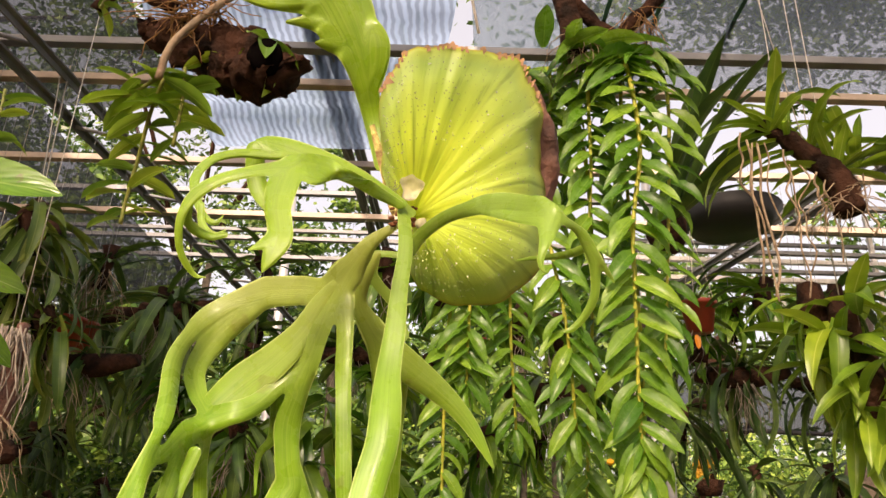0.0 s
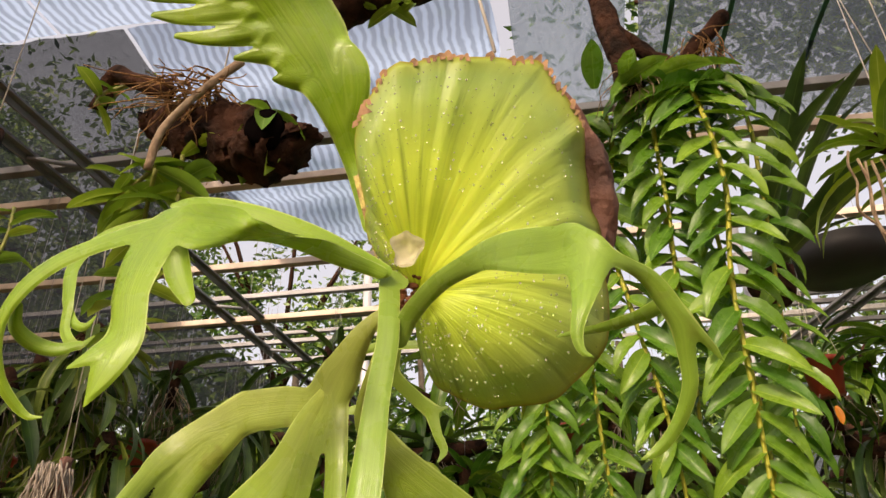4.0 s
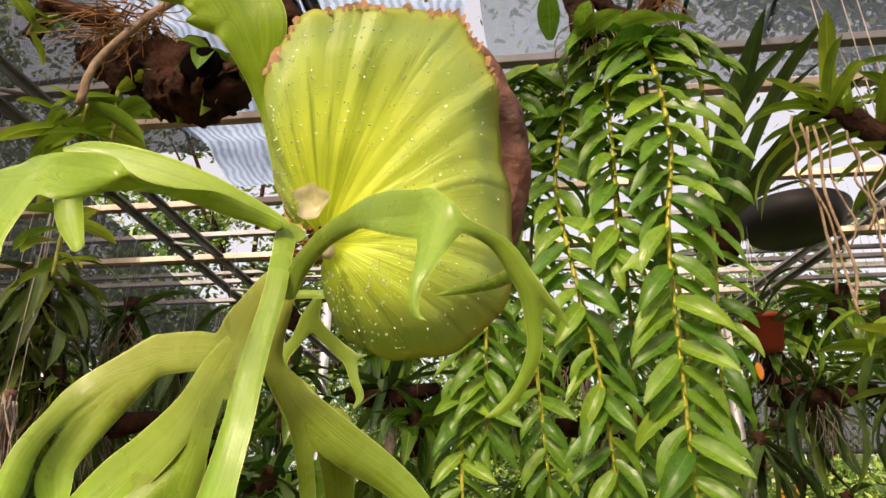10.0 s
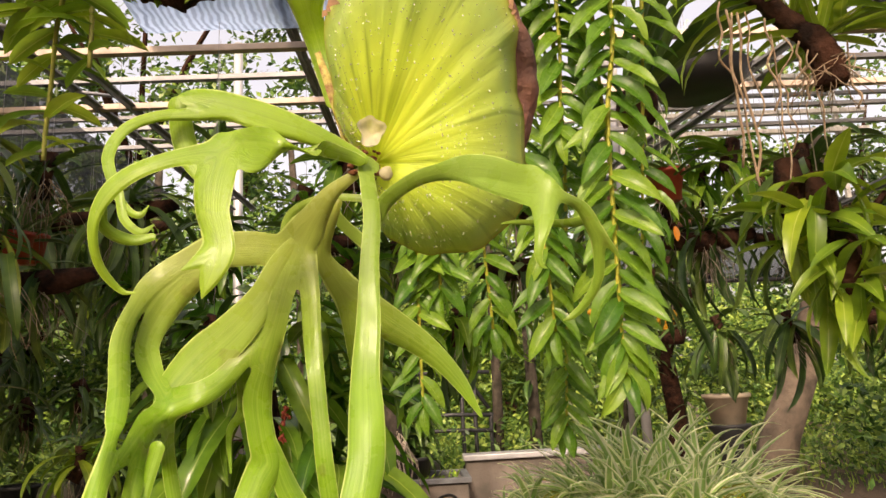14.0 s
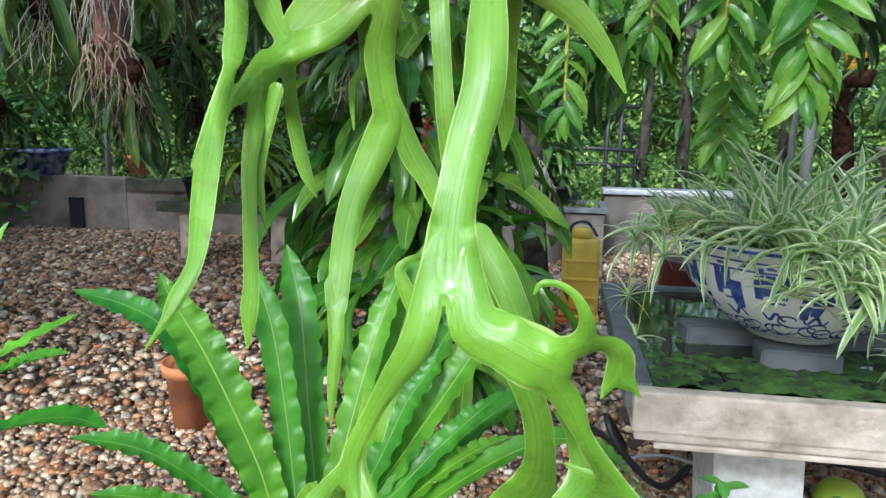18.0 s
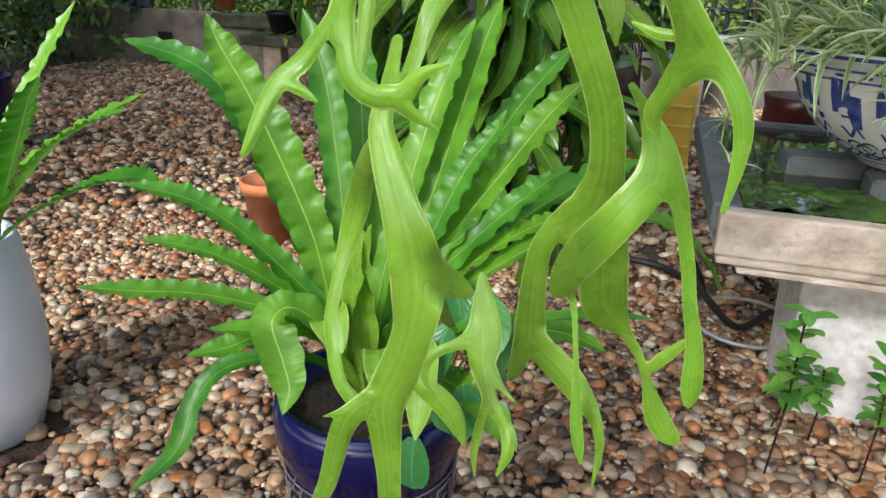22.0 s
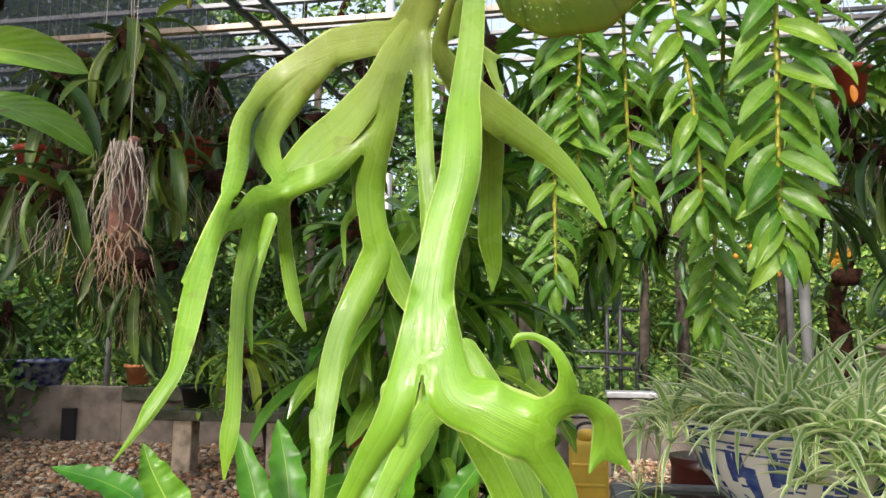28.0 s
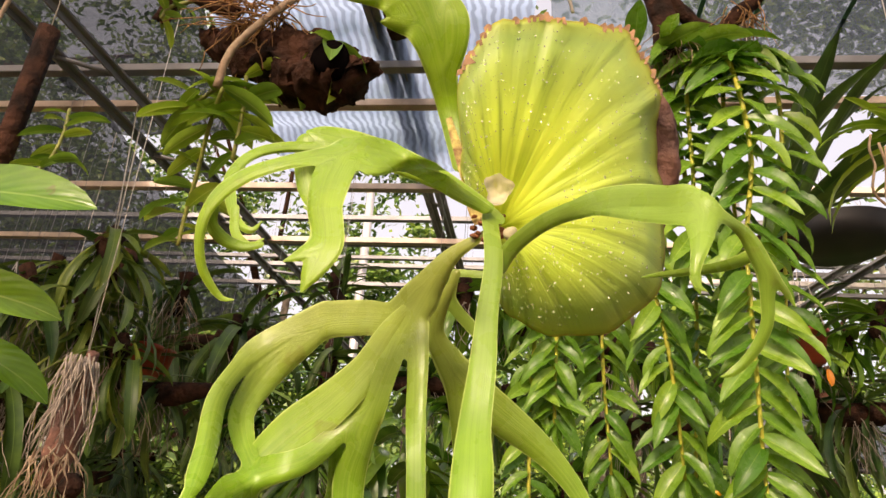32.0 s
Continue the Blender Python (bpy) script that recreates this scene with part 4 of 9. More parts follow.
frond("A1d", "", (0, -1, 0.3), [(0.452, 0.531, 0.997, 0.006), (0.460, 0.528, 0.995, 0.005), (0.468, 0.525, 0.992, 0.001)])
frond("A2", "A:R", (0.2, -1, 0.35), [(0.530, 0.530, 1.096, 0.023), (0.545, 0.525, 1.088, 0.025), (0.558, 0.525, 1.082, 0.028), (0.566, 0.525, 1.079, 0.026)])
frond("A2a", "", (0.2, -1, 0.4), [(0.554, 0.525, 1.086, 0.012), (0.567, 0.520, 1.087, 0.012), (0.576, 0.515, 1.094, 0.010), (0.577, 0.515, 1.103, 0.006), (0.573, 0.515, 1.112, 0.004), (0.566, 0.515, 1.117, 0.003), (0.559, 0.515, 1.117, 0.003), (0.556, 0.515, 1.113, 0.001)])
frond("A2b", "", (0.3, -1, 0.1), [(0.573, 0.520, 1.090, 0.009), (0.585, 0.530, 1.090, 0.008), (0.593, 0.535, 1.083, 0.011), (0.595, 0.540, 1.072, 0.010), (0.600, 0.545, 1.066, 0.004), (0.603, 0.545, 1.062, 0.001)])
frond("A2b2", "", (0.3, -1, 0.1), [(0.592, 0.535, 1.081, 0.009), (0.590, 0.540, 1.071, 0.007), (0.586, 0.540, 1.062, 0.001)])
frond("A2c", "A2:R", (0.3, -1, 0.1), [(0.571, 0.532, 1.063, 0.013), (0.580, 0.540, 1.043, 0.008), (0.594, 0.545, 1.022, 0.008), (0.605, 0.550, 1.007, 0.008), (0.612, 0.550, 0.993, 0.007), (0.613, 0.550, 0.978, 0.005), (0.611, 0.550, 0.961, 0.002)])
frond("A2d", "", (0.2, -1, 0.2), [(0.581, 0.542, 1.037, 0.006), (0.588, 0.552, 1.022, 0.006), (0.590, 0.560, 1.011, 0.006), (0.587, 0.565, 1.000, 0.008), (0.583, 0.571, 0.989, 0.007), (0.586, 0.572, 0.981, 0.002)])
frond("A2e", "", (0.2, -1, 0.2), [(0.588, 0.553, 1.019, 0.004), (0.581, 0.555, 1.019, 0.004), (0.572, 0.556, 1.022, 0.001)])
frond("A2f", "", (0.2, -1, 0.2), [(0.590, 0.560, 1.005, 0.009), (0.597, 0.555, 1.009, 0.008), (0.604, 0.550, 1.007, 0.004)])
frond("B", "", (-0.1, -1, 0.2), [(0.522, 0.692, 1.393, 0.006), (0.500, 0.700, 1.380, 0.013), (0.487, 0.708, 1.366, 0.021), (0.476, 0.718, 1.352, 0.030), (0.469, 0.725, 1.338, 0.036)])
frond("B1", "", (0, -1, 0.15), [(0.476, 0.718, 1.332, 0.0183), (0.480, 0.712, 1.301, 0.0146), (0.482, 0.706, 1.268, 0.0135), (0.485, 0.700, 1.237, 0.0127), (0.488, 0.695, 1.208, 0.0124), (0.491, 0.692, 1.179, 0.0129), (0.498, 0.695, 1.122, 0.0126), (0.497, 0.700, 1.104, 0.0176), (0.494, 0.715, 1.089, 0.0262), (0.494, 0.722, 1.075, 0.0347)])
frond("B1c", "", (0.3, -1, 0.2), [(0.514, 0.690, 1.107, 0.018), (0.532, 0.680, 1.080, 0.020), (0.546, 0.675, 1.049, 0.017), (0.557, 0.670, 1.024, 0.012), (0.561, 0.670, 1.005, 0.002)])
frond("B1d", "", (-0.3, -1, 0.1), [(0.492, 0.720, 1.084, 0.005), (0.476, 0.700, 1.090, 0.005), (0.462, 0.690, 1.084, 0.006), (0.467, 0.690, 1.067, 0.011), (0.472, 0.690, 1.049, 0.005)])
frond("B1a", "", (-0.2, -1, 0.2), [(0.490, 0.715, 1.071, 0.0214), (0.481, 0.700, 1.054, 0.0203), (0.473, 0.685, 1.036, 0.0165), (0.466, 0.670, 1.019, 0.0128), (0.461, 0.660, 1.000, 0.0100), (0.457, 0.650, 0.981, 0.0085)])
frond("B1a1", "", (-0.25, -1, 0.3), [(0.444, 0.675, 0.999, 0.0074), (0.442, 0.668, 0.977, 0.0105), (0.440, 0.660, 0.957, 0.0149), (0.448, 0.650, 0.938, 0.0203), (0.459, 0.640, 0.916, 0.0243), (0.469, 0.633, 0.894, 0.0315), (0.472, 0.632, 0.870, 0.0321), (0.468, 0.637, 0.843, 0.0256), (0.458, 0.643, 0.813, 0.0268), (0.447, 0.648, 0.784, 0.0273), (0.447, 0.652, 0.752, 0.0217), (0.448, 0.655, 0.720, 0.0175), (0.447, 0.660, 0.683, 0.0174), (0.443, 0.665, 0.637, 0.0137), (0.438, 0.670, 0.605, 0.0033)])
frond("B1a2", "", (0.3, -1, 0.3), [(0.470, 0.638, 0.884, 0.0278), (0.480, 0.652, 0.872, 0.0224), (0.488, 0.668, 0.860, 0.0150), (0.492, 0.680, 0.851, 0.0034)])
frond("B1a5", "", (0.3, -1, 0.1), [(0.472, 0.660, 0.866, 0.0099), (0.470, 0.680, 0.845, 0.0119), (0.469, 0.710, 0.816, 0.0084), (0.470, 0.740, 0.790, 0.0016)])
frond("B1a3", "", (-0.2, -1, 0.3), [(0.446, 0.650, 0.791, 0.0140), (0.433, 0.645, 0.781, 0.0148), (0.420, 0.645, 0.762, 0.0158), (0.411, 0.650, 0.732, 0.0149), (0.402, 0.655, 0.703, 0.0132), (0.389, 0.660, 0.675, 0.0088), (0.377, 0.665, 0.647, 0.0017)])
frond("B1a6", "", (-0.2, -1, 0.2), [(0.434, 0.646, 0.783, 0.0091), (0.421, 0.645, 0.774, 0.0057), (0.407, 0.645, 0.767, 0.0014)])
frond("B1a4", "", (-0.2, -1, 0.1), [(0.433, 0.665, 0.946, 0.0076), (0.418, 0.690, 0.922, 0.0132), (0.404, 0.710, 0.890, 0.0179), (0.396, 0.710, 0.861, 0.0138), (0.393, 0.700, 0.838, 0.0092), (0.392, 0.690, 0.814, 0.0099), (0.398, 0.680, 0.795, 0.0106), (0.409, 0.665, 0.783, 0.0111), (0.426, 0.652, 0.777, 0.0129)])
frond("B1b", "", (0.25, -1, 0.15), [(0.497, 0.725, 1.079, 0.0217), (0.509, 0.730, 1.062, 0.0227), (0.519, 0.740, 1.041, 0.0240), (0.530, 0.750, 1.019, 0.0238), (0.539, 0.755, 0.997, 0.0234), (0.548, 0.760, 0.975, 0.0229), (0.555, 0.765, 0.953, 0.0240), (0.558, 0.770, 0.930, 0.0244), (0.558, 0.775, 0.908, 0.0281), (0.553, 0.785, 0.884, 0.0383), (0.541, 0.800, 0.861, 0.0332)])
frond("P", "", (-0.35, -1, 0.3), [(0.539, 0.795, 0.874, 0.0245), (0.525, 0.800, 0.860, 0.0184), (0.515, 0.805, 0.839, 0.0181), (0.512, 0.810, 0.814, 0.0204), (0.511, 0.812, 0.788, 0.0235), (0.512, 0.814, 0.762, 0.0267), (0.522, 0.812, 0.750, 0.0257), (0.538, 0.805, 0.741, 0.0272), (0.553, 0.800, 0.728, 0.0243), (0.567, 0.795, 0.713, 0.0152), (0.576, 0.790, 0.697, 0.0089), (0.579, 0.790, 0.674, 0.0063), (0.577, 0.790, 0.640, 0.0014)])
frond("P1", "", (-0.3, -1, 0.2), [(0.511, 0.815, 0.767, 0.0230), (0.506, 0.817, 0.745, 0.0187), (0.501, 0.818, 0.724, 0.0124), (0.496, 0.818, 0.712, 0.0019)])
frond("Q", "", (0.1, -1, 0.2), [(0.560, 0.800, 0.877, 0.0285), (0.563, 0.825, 0.838, 0.0365), (0.564, 0.840, 0.804, 0.0409), (0.568, 0.850, 0.778, 0.0375), (0.585, 0.860, 0.755, 0.0134), (0.599, 0.862, 0.735, 0.0087), (0.609, 0.865, 0.711, 0.0069), (0.616, 0.867, 0.691, 0.0149), (0.625, 0.868, 0.669, 0.0230), (0.636, 0.868, 0.654, 0.0201), (0.645, 0.868, 0.648, 0.0030)])
frond("Q1", "", (0.2, -1, 0.3), [(0.609, 0.865, 0.716, 0.0078), (0.619, 0.860, 0.733, 0.0124), (0.631, 0.860, 0.747, 0.0094), (0.638, 0.860, 0.759, 0.0019)])
frond("D", "", (0.15, -1, 0.35), [(0.570, 0.715, 0.980, 0.0044), (0.577, 0.722, 0.969, 0.0071), (0.584, 0.726, 0.956, 0.0131), (0.590, 0.724, 0.942, 0.0210), (0.592, 0.719, 0.927, 0.0275)])
frond("D1", "", (-0.3, -1, 0.5), [(0.591, 0.720, 0.930, 0.0216), (0.581, 0.712, 0.915, 0.0243), (0.569, 0.710, 0.898, 0.0261), (0.555, 0.724, 0.875, 0.0284), (0.544, 0.750, 0.849, 0.0253), (0.537, 0.768, 0.828, 0.0177), (0.532, 0.782, 0.812, 0.0050)])
frond("D1c", "", (0, -1, 0.1), [(0.540, 0.780, 0.825, 0.0099), (0.547, 0.778, 0.808, 0.0050), (0.552, 0.770, 0.781, 0.0041), (0.556, 0.765, 0.751, 0.0059), (0.559, 0.760, 0.726, 0.0093), (0.563, 0.755, 0.707, 0.0093), (0.567, 0.750, 0.693, 0.0025)])
frond("D2", "", (0.3, -1, 0.1), [(0.595, 0.726, 0.932, 0.0185), (0.604, 0.732, 0.915, 0.0142), (0.611, 0.736, 0.893, 0.0097), (0.618, 0.738, 0.867, 0.0092), (0.623, 0.738, 0.841, 0.0093), (0.629, 0.738, 0.818, 0.0109), (0.632, 0.738, 0.798, 0.0133), (0.633, 0.738, 0.781, 0.0142), (0.633, 0.738, 0.769, 0.0075)])
frond("M", "", (0.1, -1, 0.3), [(0.472, 0.800, 0.812, 0.0071), (0.477, 0.790, 0.793, 0.0194), (0.481, 0.780, 0.771, 0.0290), (0.482, 0.770, 0.754, 0.0227), (0.487, 0.760, 0.741, 0.0130), (0.498, 0.750, 0.729, 0.0102), (0.510, 0.740, 0.715, 0.0101), (0.513, 0.735, 0.699, 0.0093), (0.507, 0.730, 0.681, 0.0017)])
frond("M2", "", (-0.2, -1, 0.3), [(0.479, 0.780, 0.773, 0.0220), (0.464, 0.770, 0.766, 0.0114), (0.450, 0.765, 0.760, 0.0088), (0.441, 0.760, 0.751, 0.0079), (0.439, 0.760, 0.734, 0.0071), (0.448, 0.760, 0.720, 0.0018)])
frond("M4", "", (0, -1, 0.3), [(0.487, 0.770, 0.745, 0.0132), (0.489, 0.765, 0.723, 0.0079), (0.485, 0.760, 0.699, 0.0076), (0.483, 0.755, 0.679, 0.0063), (0.486, 0.750, 0.660, 0.0013)])
frond("M5", "", (0.2, -1, 0.3), [(0.490, 0.770, 0.746, 0.0114), (0.500, 0.765, 0.736, 0.0061), (0.513, 0.760, 0.728, 0.0013)])
frond("M3", "", (0.1, -1, 0.3), [(0.383, 0.900, 0.636, 0.0140), (0.403, 0.900, 0.629, 0.0291), (0.423, 0.900, 0.611, 0.0292), (0.435, 0.900, 0.588, 0.0153), (0.442, 0.900, 0.570, 0.0018)])
frond("G", "", (0.05, -0.8, 0.6), [(0.536, 0.628, 1.342, 0.0089), (0.542, 0.618, 1.349, 0.0109), (0.552, 0.605, 1.353, 0.0106), (0.563, 0.592, 1.355, 0.0109), (0.577, 0.578, 1.355, 0.0115), (0.589, 0.563, 1.353, 0.0117), (0.601, 0.548, 1.347, 0.0118), (0.613, 0.530, 1.337, 0.0109), (0.620, 0.518, 1.331, 0.0086)])
frond("G1", "", (-0.1, -0.9, 0.3), [(0.618, 0.520, 1.332, 0.0095), (0.623, 0.512, 1.319, 0.0144), (0.621, 0.508, 1.311, 0.0129), (0.619, 0.506, 1.302, 0.0078), (0.617, 0.506, 1.295, 0.0050), (0.616, 0.507, 1.290, 0.0040), (0.617, 0.507, 1.285, 0.0026), (0.620, 0.507, 1.283, 0.0005)])
frond("G4", "", (0.1, -0.9, 0.4), [(0.621, 0.515, 1.322, 0.0110), (0.608, 0.530, 1.327, 0.0079), (0.594, 0.545, 1.335, 0.0055), (0.582, 0.555, 1.340, 0.0035), (0.573, 0.560, 1.343, 0.0007)])
frond("G2", "", (0.3, -0.9, 0.3), [(0.623, 0.513, 1.323, 0.0127), (0.630, 0.518, 1.323, 0.0063), (0.637, 0.523, 1.321, 0.0052), (0.644, 0.528, 1.317, 0.0072), (0.649, 0.532, 1.310, 0.0086), (0.653, 0.536, 1.302, 0.0086), (0.654, 0.541, 1.293, 0.0064), (0.654, 0.545, 1.284, 0.0056), (0.651, 0.550, 1.276, 0.0051), (0.646, 0.554, 1.269, 0.0045), (0.641, 0.557, 1.265, 0.0038), (0.636, 0.558, 1.263, 0.0008)])
frond("G3", "", (0.2, -0.9, 0.2), [(0.649, 0.540, 1.312, 0.0058), (0.642, 0.560, 1.316, 0.0059), (0.630, 0.585, 1.323, 0.0046), (0.621, 0.600, 1.328, 0.0034), (0.613, 0.608, 1.330, 0.0008)])
frond("G5", "", (0.4, -0.8, 0.3), [(0.654, 0.536, 1.305, 0.0064), (0.659, 0.540, 1.301, 0.0042), (0.664, 0.545, 1.297, 0.0029), (0.668, 0.550, 1.294, 0.0006)])
frond("K", "", (0, -0.8, 0.5), [(0.522, 0.760, 1.390, 0.0062), (0.494, 0.770, 1.395, 0.0068), (0.472, 0.780, 1.395, 0.0074), (0.456, 0.790, 1.390, 0.0083), (0.446, 0.800, 1.379, 0.0084), (0.448, 0.800, 1.361, 0.0074), (0.454, 0.800, 1.351, 0.0049), (0.461, 0.800, 1.347, 0.0012)])
frond("K2", "", (0, -1, 0.2), [(0.489, 0.840, 1.418, 0.0073), (0.480, 0.850, 1.403, 0.0156), (0.469, 0.860, 1.391, 0.0120), (0.456, 0.870, 1.382, 0.0103), (0.442, 0.870, 1.379, 0.0065), (0.426, 0.870, 1.378, 0.0014)])
frond("K4", "", (0, -1, 0.2), [(0.457, 0.870, 1.384, 0.0084), (0.456, 0.870, 1.368, 0.0055), (0.463, 0.870, 1.356, 0.0046), (0.478, 0.870, 1.352, 0.0032), (0.484, 0.870, 1.348, 0.0009)])
frond("K3", "", (0.2, -1, 0.2), [(0.482, 0.850, 1.403, 0.0119), (0.492, 0.860, 1.392, 0.0120), (0.503, 0.870, 1.383, 0.0121), (0.512, 0.870, 1.372, 0.0110), (0.517, 0.870, 1.355, 0.0081), (0.522, 0.870, 1.342, 0.0067), (0.517, 0.870, 1.333, 0.0013)])
frond("K5", "", (0, -1, 0.2), [(0.508, 0.870, 1.380, 0.0083), (0.518, 0.870, 1.376, 0.0046), (0.526, 0.870, 1.377, 0.0014)])
frond("C1", "B:L", (-0.25, -1, 0.3), [(0.455, 0.742, 1.348, 0.026), (0.427, 0.757, 1.351, 0.030), (0.395, 0.772, 1.353, 0.033), (0.368, 0.783, 1.348, 0.041)])
frond("C1a", "C1:L", (-0.5, -1, 0.2), [(0.343, 0.775, 1.330, 0.022), (0.335, 0.755, 1.305, 0.017), (0.333, 0.735, 1.278, 0.018), (0.343, 0.710, 1.243, 0.018), (0.349, 0.690, 1.221, 0.016), (0.356, 0.670, 1.208, 0.009), (0.353, 0.655, 1.176, 0.015), (0.353, 0.640, 1.146, 0.017), (0.356, 0.625, 1.118, 0.015), (0.359, 0.610, 1.096, 0.010), (0.352, 0.600, 1.077, 0.010), (0.347, 0.595, 1.065, 0.005), (0.336, 0.592, 1.049, 0.001)])
frond("C1a2", "", (-0.4, -1, 0.1), [(0.355, 0.672, 1.209, 0.008), (0.349, 0.665, 1.189, 0.007), (0.332, 0.660, 1.151, 0.001)])
frond("C1b", "C1:R", (-0.2, -1, 0.4), [(0.351, 0.785, 1.314, 0.028), (0.335, 0.780, 1.283, 0.024), (0.340, 0.775, 1.262, 0.019), (0.353, 0.770, 1.237, 0.012), (0.357, 0.770, 1.191, 0.012), (0.366, 0.770, 1.145, 0.012), (0.376, 0.770, 1.121, 0.003)])
frond("C2", "", (-0.3, -1, 0.35), [(0.484, 0.712, 1.362, 0.006), (0.471, 0.724, 1.350, 0.012), (0.455, 0.735, 1.334, 0.020), (0.438, 0.742, 1.307, 0.026), (0.412, 0.748, 1.281, 0.032), (0.388, 0.752, 1.262, 0.034), (0.367, 0.750, 1.240, 0.025), (0.358, 0.745, 1.224, 0.009), (0.355, 0.745, 1.208, 0.003)])
frond("C3", "", (-0.25, -1, 0.3), [(0.468, 0.726, 1.339, 0.015), (0.456, 0.735, 1.314, 0.017), (0.445, 0.745, 1.285, 0.021), (0.435, 0.750, 1.263, 0.041)])
frond("C3a", "C3:L", (-0.3, -1, 0.5), [(0.408, 0.740, 1.245, 0.019), (0.385, 0.725, 1.230, 0.020), (0.367, 0.710, 1.214, 0.021), (0.364, 0.700, 1.212, 0.019), (0.353, 0.690, 1.196, 0.012)])
frond("C3b", "", (-0.3, -1, 0.15), [(0.368, 0.705, 1.215, 0.014), (0.362, 0.700, 1.190, 0.017), (0.356, 0.695, 1.153, 0.012), (0.357, 0.690, 1.115, 0.011), (0.359, 0.685, 1.070, 0.012), (0.359, 0.680, 1.049, 0.013), (0.357, 0.680, 1.024, 0.002)])
frond("C3c", "", (-0.3, -1, 0.15), [(0.370, 0.710, 1.199, 0.011), (0.363, 0.705, 1.166, 0.009), (0.360, 0.700, 1.138, 0.008), (0.364, 0.700, 1.104, 0.002)])
frond("C3d", "", (-0.3, -1, 0.1), [(0.352, 0.690, 1.195, 0.011), (0.349, 0.685, 1.190, 0.006), (0.347, 0.680, 1.183, 0.002)])
frond("C4", "C3:R", (0, -1, 0.15), [(0.431, 0.757, 1.236, 0.024), (0.432, 0.762, 1.203, 0.023), (0.437, 0.766, 1.179, 0.039)])
frond("C4a", "", (-0.1, -1, 0.15), [(0.433, 0.765, 1.175, 0.0272), (0.421, 0.760, 1.145, 0.0254), (0.412, 0.755, 1.123, 0.0219), (0.406, 0.750, 1.097, 0.0201), (0.404, 0.742, 1.067, 0.0182), (0.403, 0.735, 1.042, 0.0164), (0.403, 0.730, 1.059, 0.0149), (0.406, 0.725, 1.036, 0.0134), (0.407, 0.720, 1.013, 0.0110), (0.406, 0.715, 0.986, 0.0087), (0.406, 0.710, 0.958, 0.0016)])
frond("C4b", "C4:R", (0.1, -1, 0.15), [(0.451, 0.770, 1.158, 0.019), (0.464, 0.770, 1.138, 0.017), (0.475, 0.770, 1.115, 0.013), (0.493, 0.770, 1.081, 0.004)])
frond("C5", "", (0, -1, 0.1), [(0.416, 0.770, 1.255, 0.013), (0.415, 0.775, 1.221, 0.010), (0.403, 0.780, 1.205, 0.006), (0.404, 0.780, 1.173, 0.002)])
frond("E", "", (0.1, -0.6, 0.8), [(0.527, 0.628, 1.381, 0.0086), (0.512, 0.620, 1.387, 0.0119), (0.492, 0.612, 1.395, 0.0159), (0.470, 0.605, 1.402, 0.0185), (0.447, 0.600, 1.409, 0.0169), (0.429, 0.597, 1.413, 0.0121), (0.419, 0.595, 1.414, 0.0027)])
frond("F", "", (0, -0.8, 0.6), [(0.525, 0.628, 1.381, 0.0078), (0.510, 0.605, 1.379, 0.0101), (0.496, 0.575, 1.376, 0.0119), (0.484, 0.545, 1.368, 0.0127), (0.475, 0.525, 1.358, 0.0136), (0.468, 0.517, 1.350, 0.0158)])
frond("E1", "", (0.1, -0.5, 0.8), [(0.451, 0.600, 1.405, 0.0115), (0.429, 0.595, 1.402, 0.0087), (0.411, 0.590, 1.400, 0.0079), (0.397, 0.585, 1.394, 0.0078), (0.389, 0.580, 1.384, 0.0076), (0.386, 0.575, 1.370, 0.0075), (0.391, 0.570, 1.355, 0.0067), (0.397, 0.565, 1.343, 0.0054), (0.405, 0.560, 1.333, 0.0044), (0.411, 0.560, 1.331, 0.0038), (0.415, 0.560, 1.336, 0.0009)])
frond("E1b", "", (0.1, -0.5, 0.8), [(0.398, 0.563, 1.345, 0.005), (0.402, 0.560, 1.330, 0.005), (0.413, 0.555, 1.320, 0.004), (0.420, 0.555, 1.324, 0.001)])
frond("E2", "", (-0.1, -0.8, 0.6), [(0.468, 0.517, 1.351, 0.0106), (0.454, 0.520, 1.351, 0.0085), (0.436, 0.522, 1.348, 0.0075), (0.421, 0.522, 1.342, 0.0080), (0.410, 0.522, 1.333, 0.0084), (0.404, 0.522, 1.321, 0.0063), (0.402, 0.525, 1.310, 0.0052), (0.403, 0.530, 1.299, 0.0047), (0.407, 0.535, 1.291, 0.0040), (0.411, 0.540, 1.287, 0.0027), (0.417, 0.540, 1.286, 0.0008)])
frond("E2b", "", (-0.2, -0.8, 0.4), [(0.406, 0.524, 1.324, 0.0063), (0.404, 0.530, 1.319, 0.0064), (0.409, 0.535, 1.314, 0.0065), (0.416, 0.540, 1.313, 0.0058), (0.425, 0.540, 1.314, 0.0038)])
frond("E3", "", (-0.3, -0.9, 0.2), [(0.467, 0.517, 1.349, 0.0158), (0.464, 0.512, 1.334, 0.0185), (0.464, 0.508, 1.319, 0.0161), (0.467, 0.505, 1.308, 0.0148), (0.469, 0.502, 1.297, 0.0146), (0.466, 0.500, 1.286, 0.0105), (0.462, 0.500, 1.276, 0.0009)])
frond("E3b", "", (-0.3, -0.9, 0.2), [(0.466, 0.502, 1.297, 0.0097), (0.460, 0.500, 1.292, 0.0058), (0.453, 0.500, 1.289, 0.0010)])
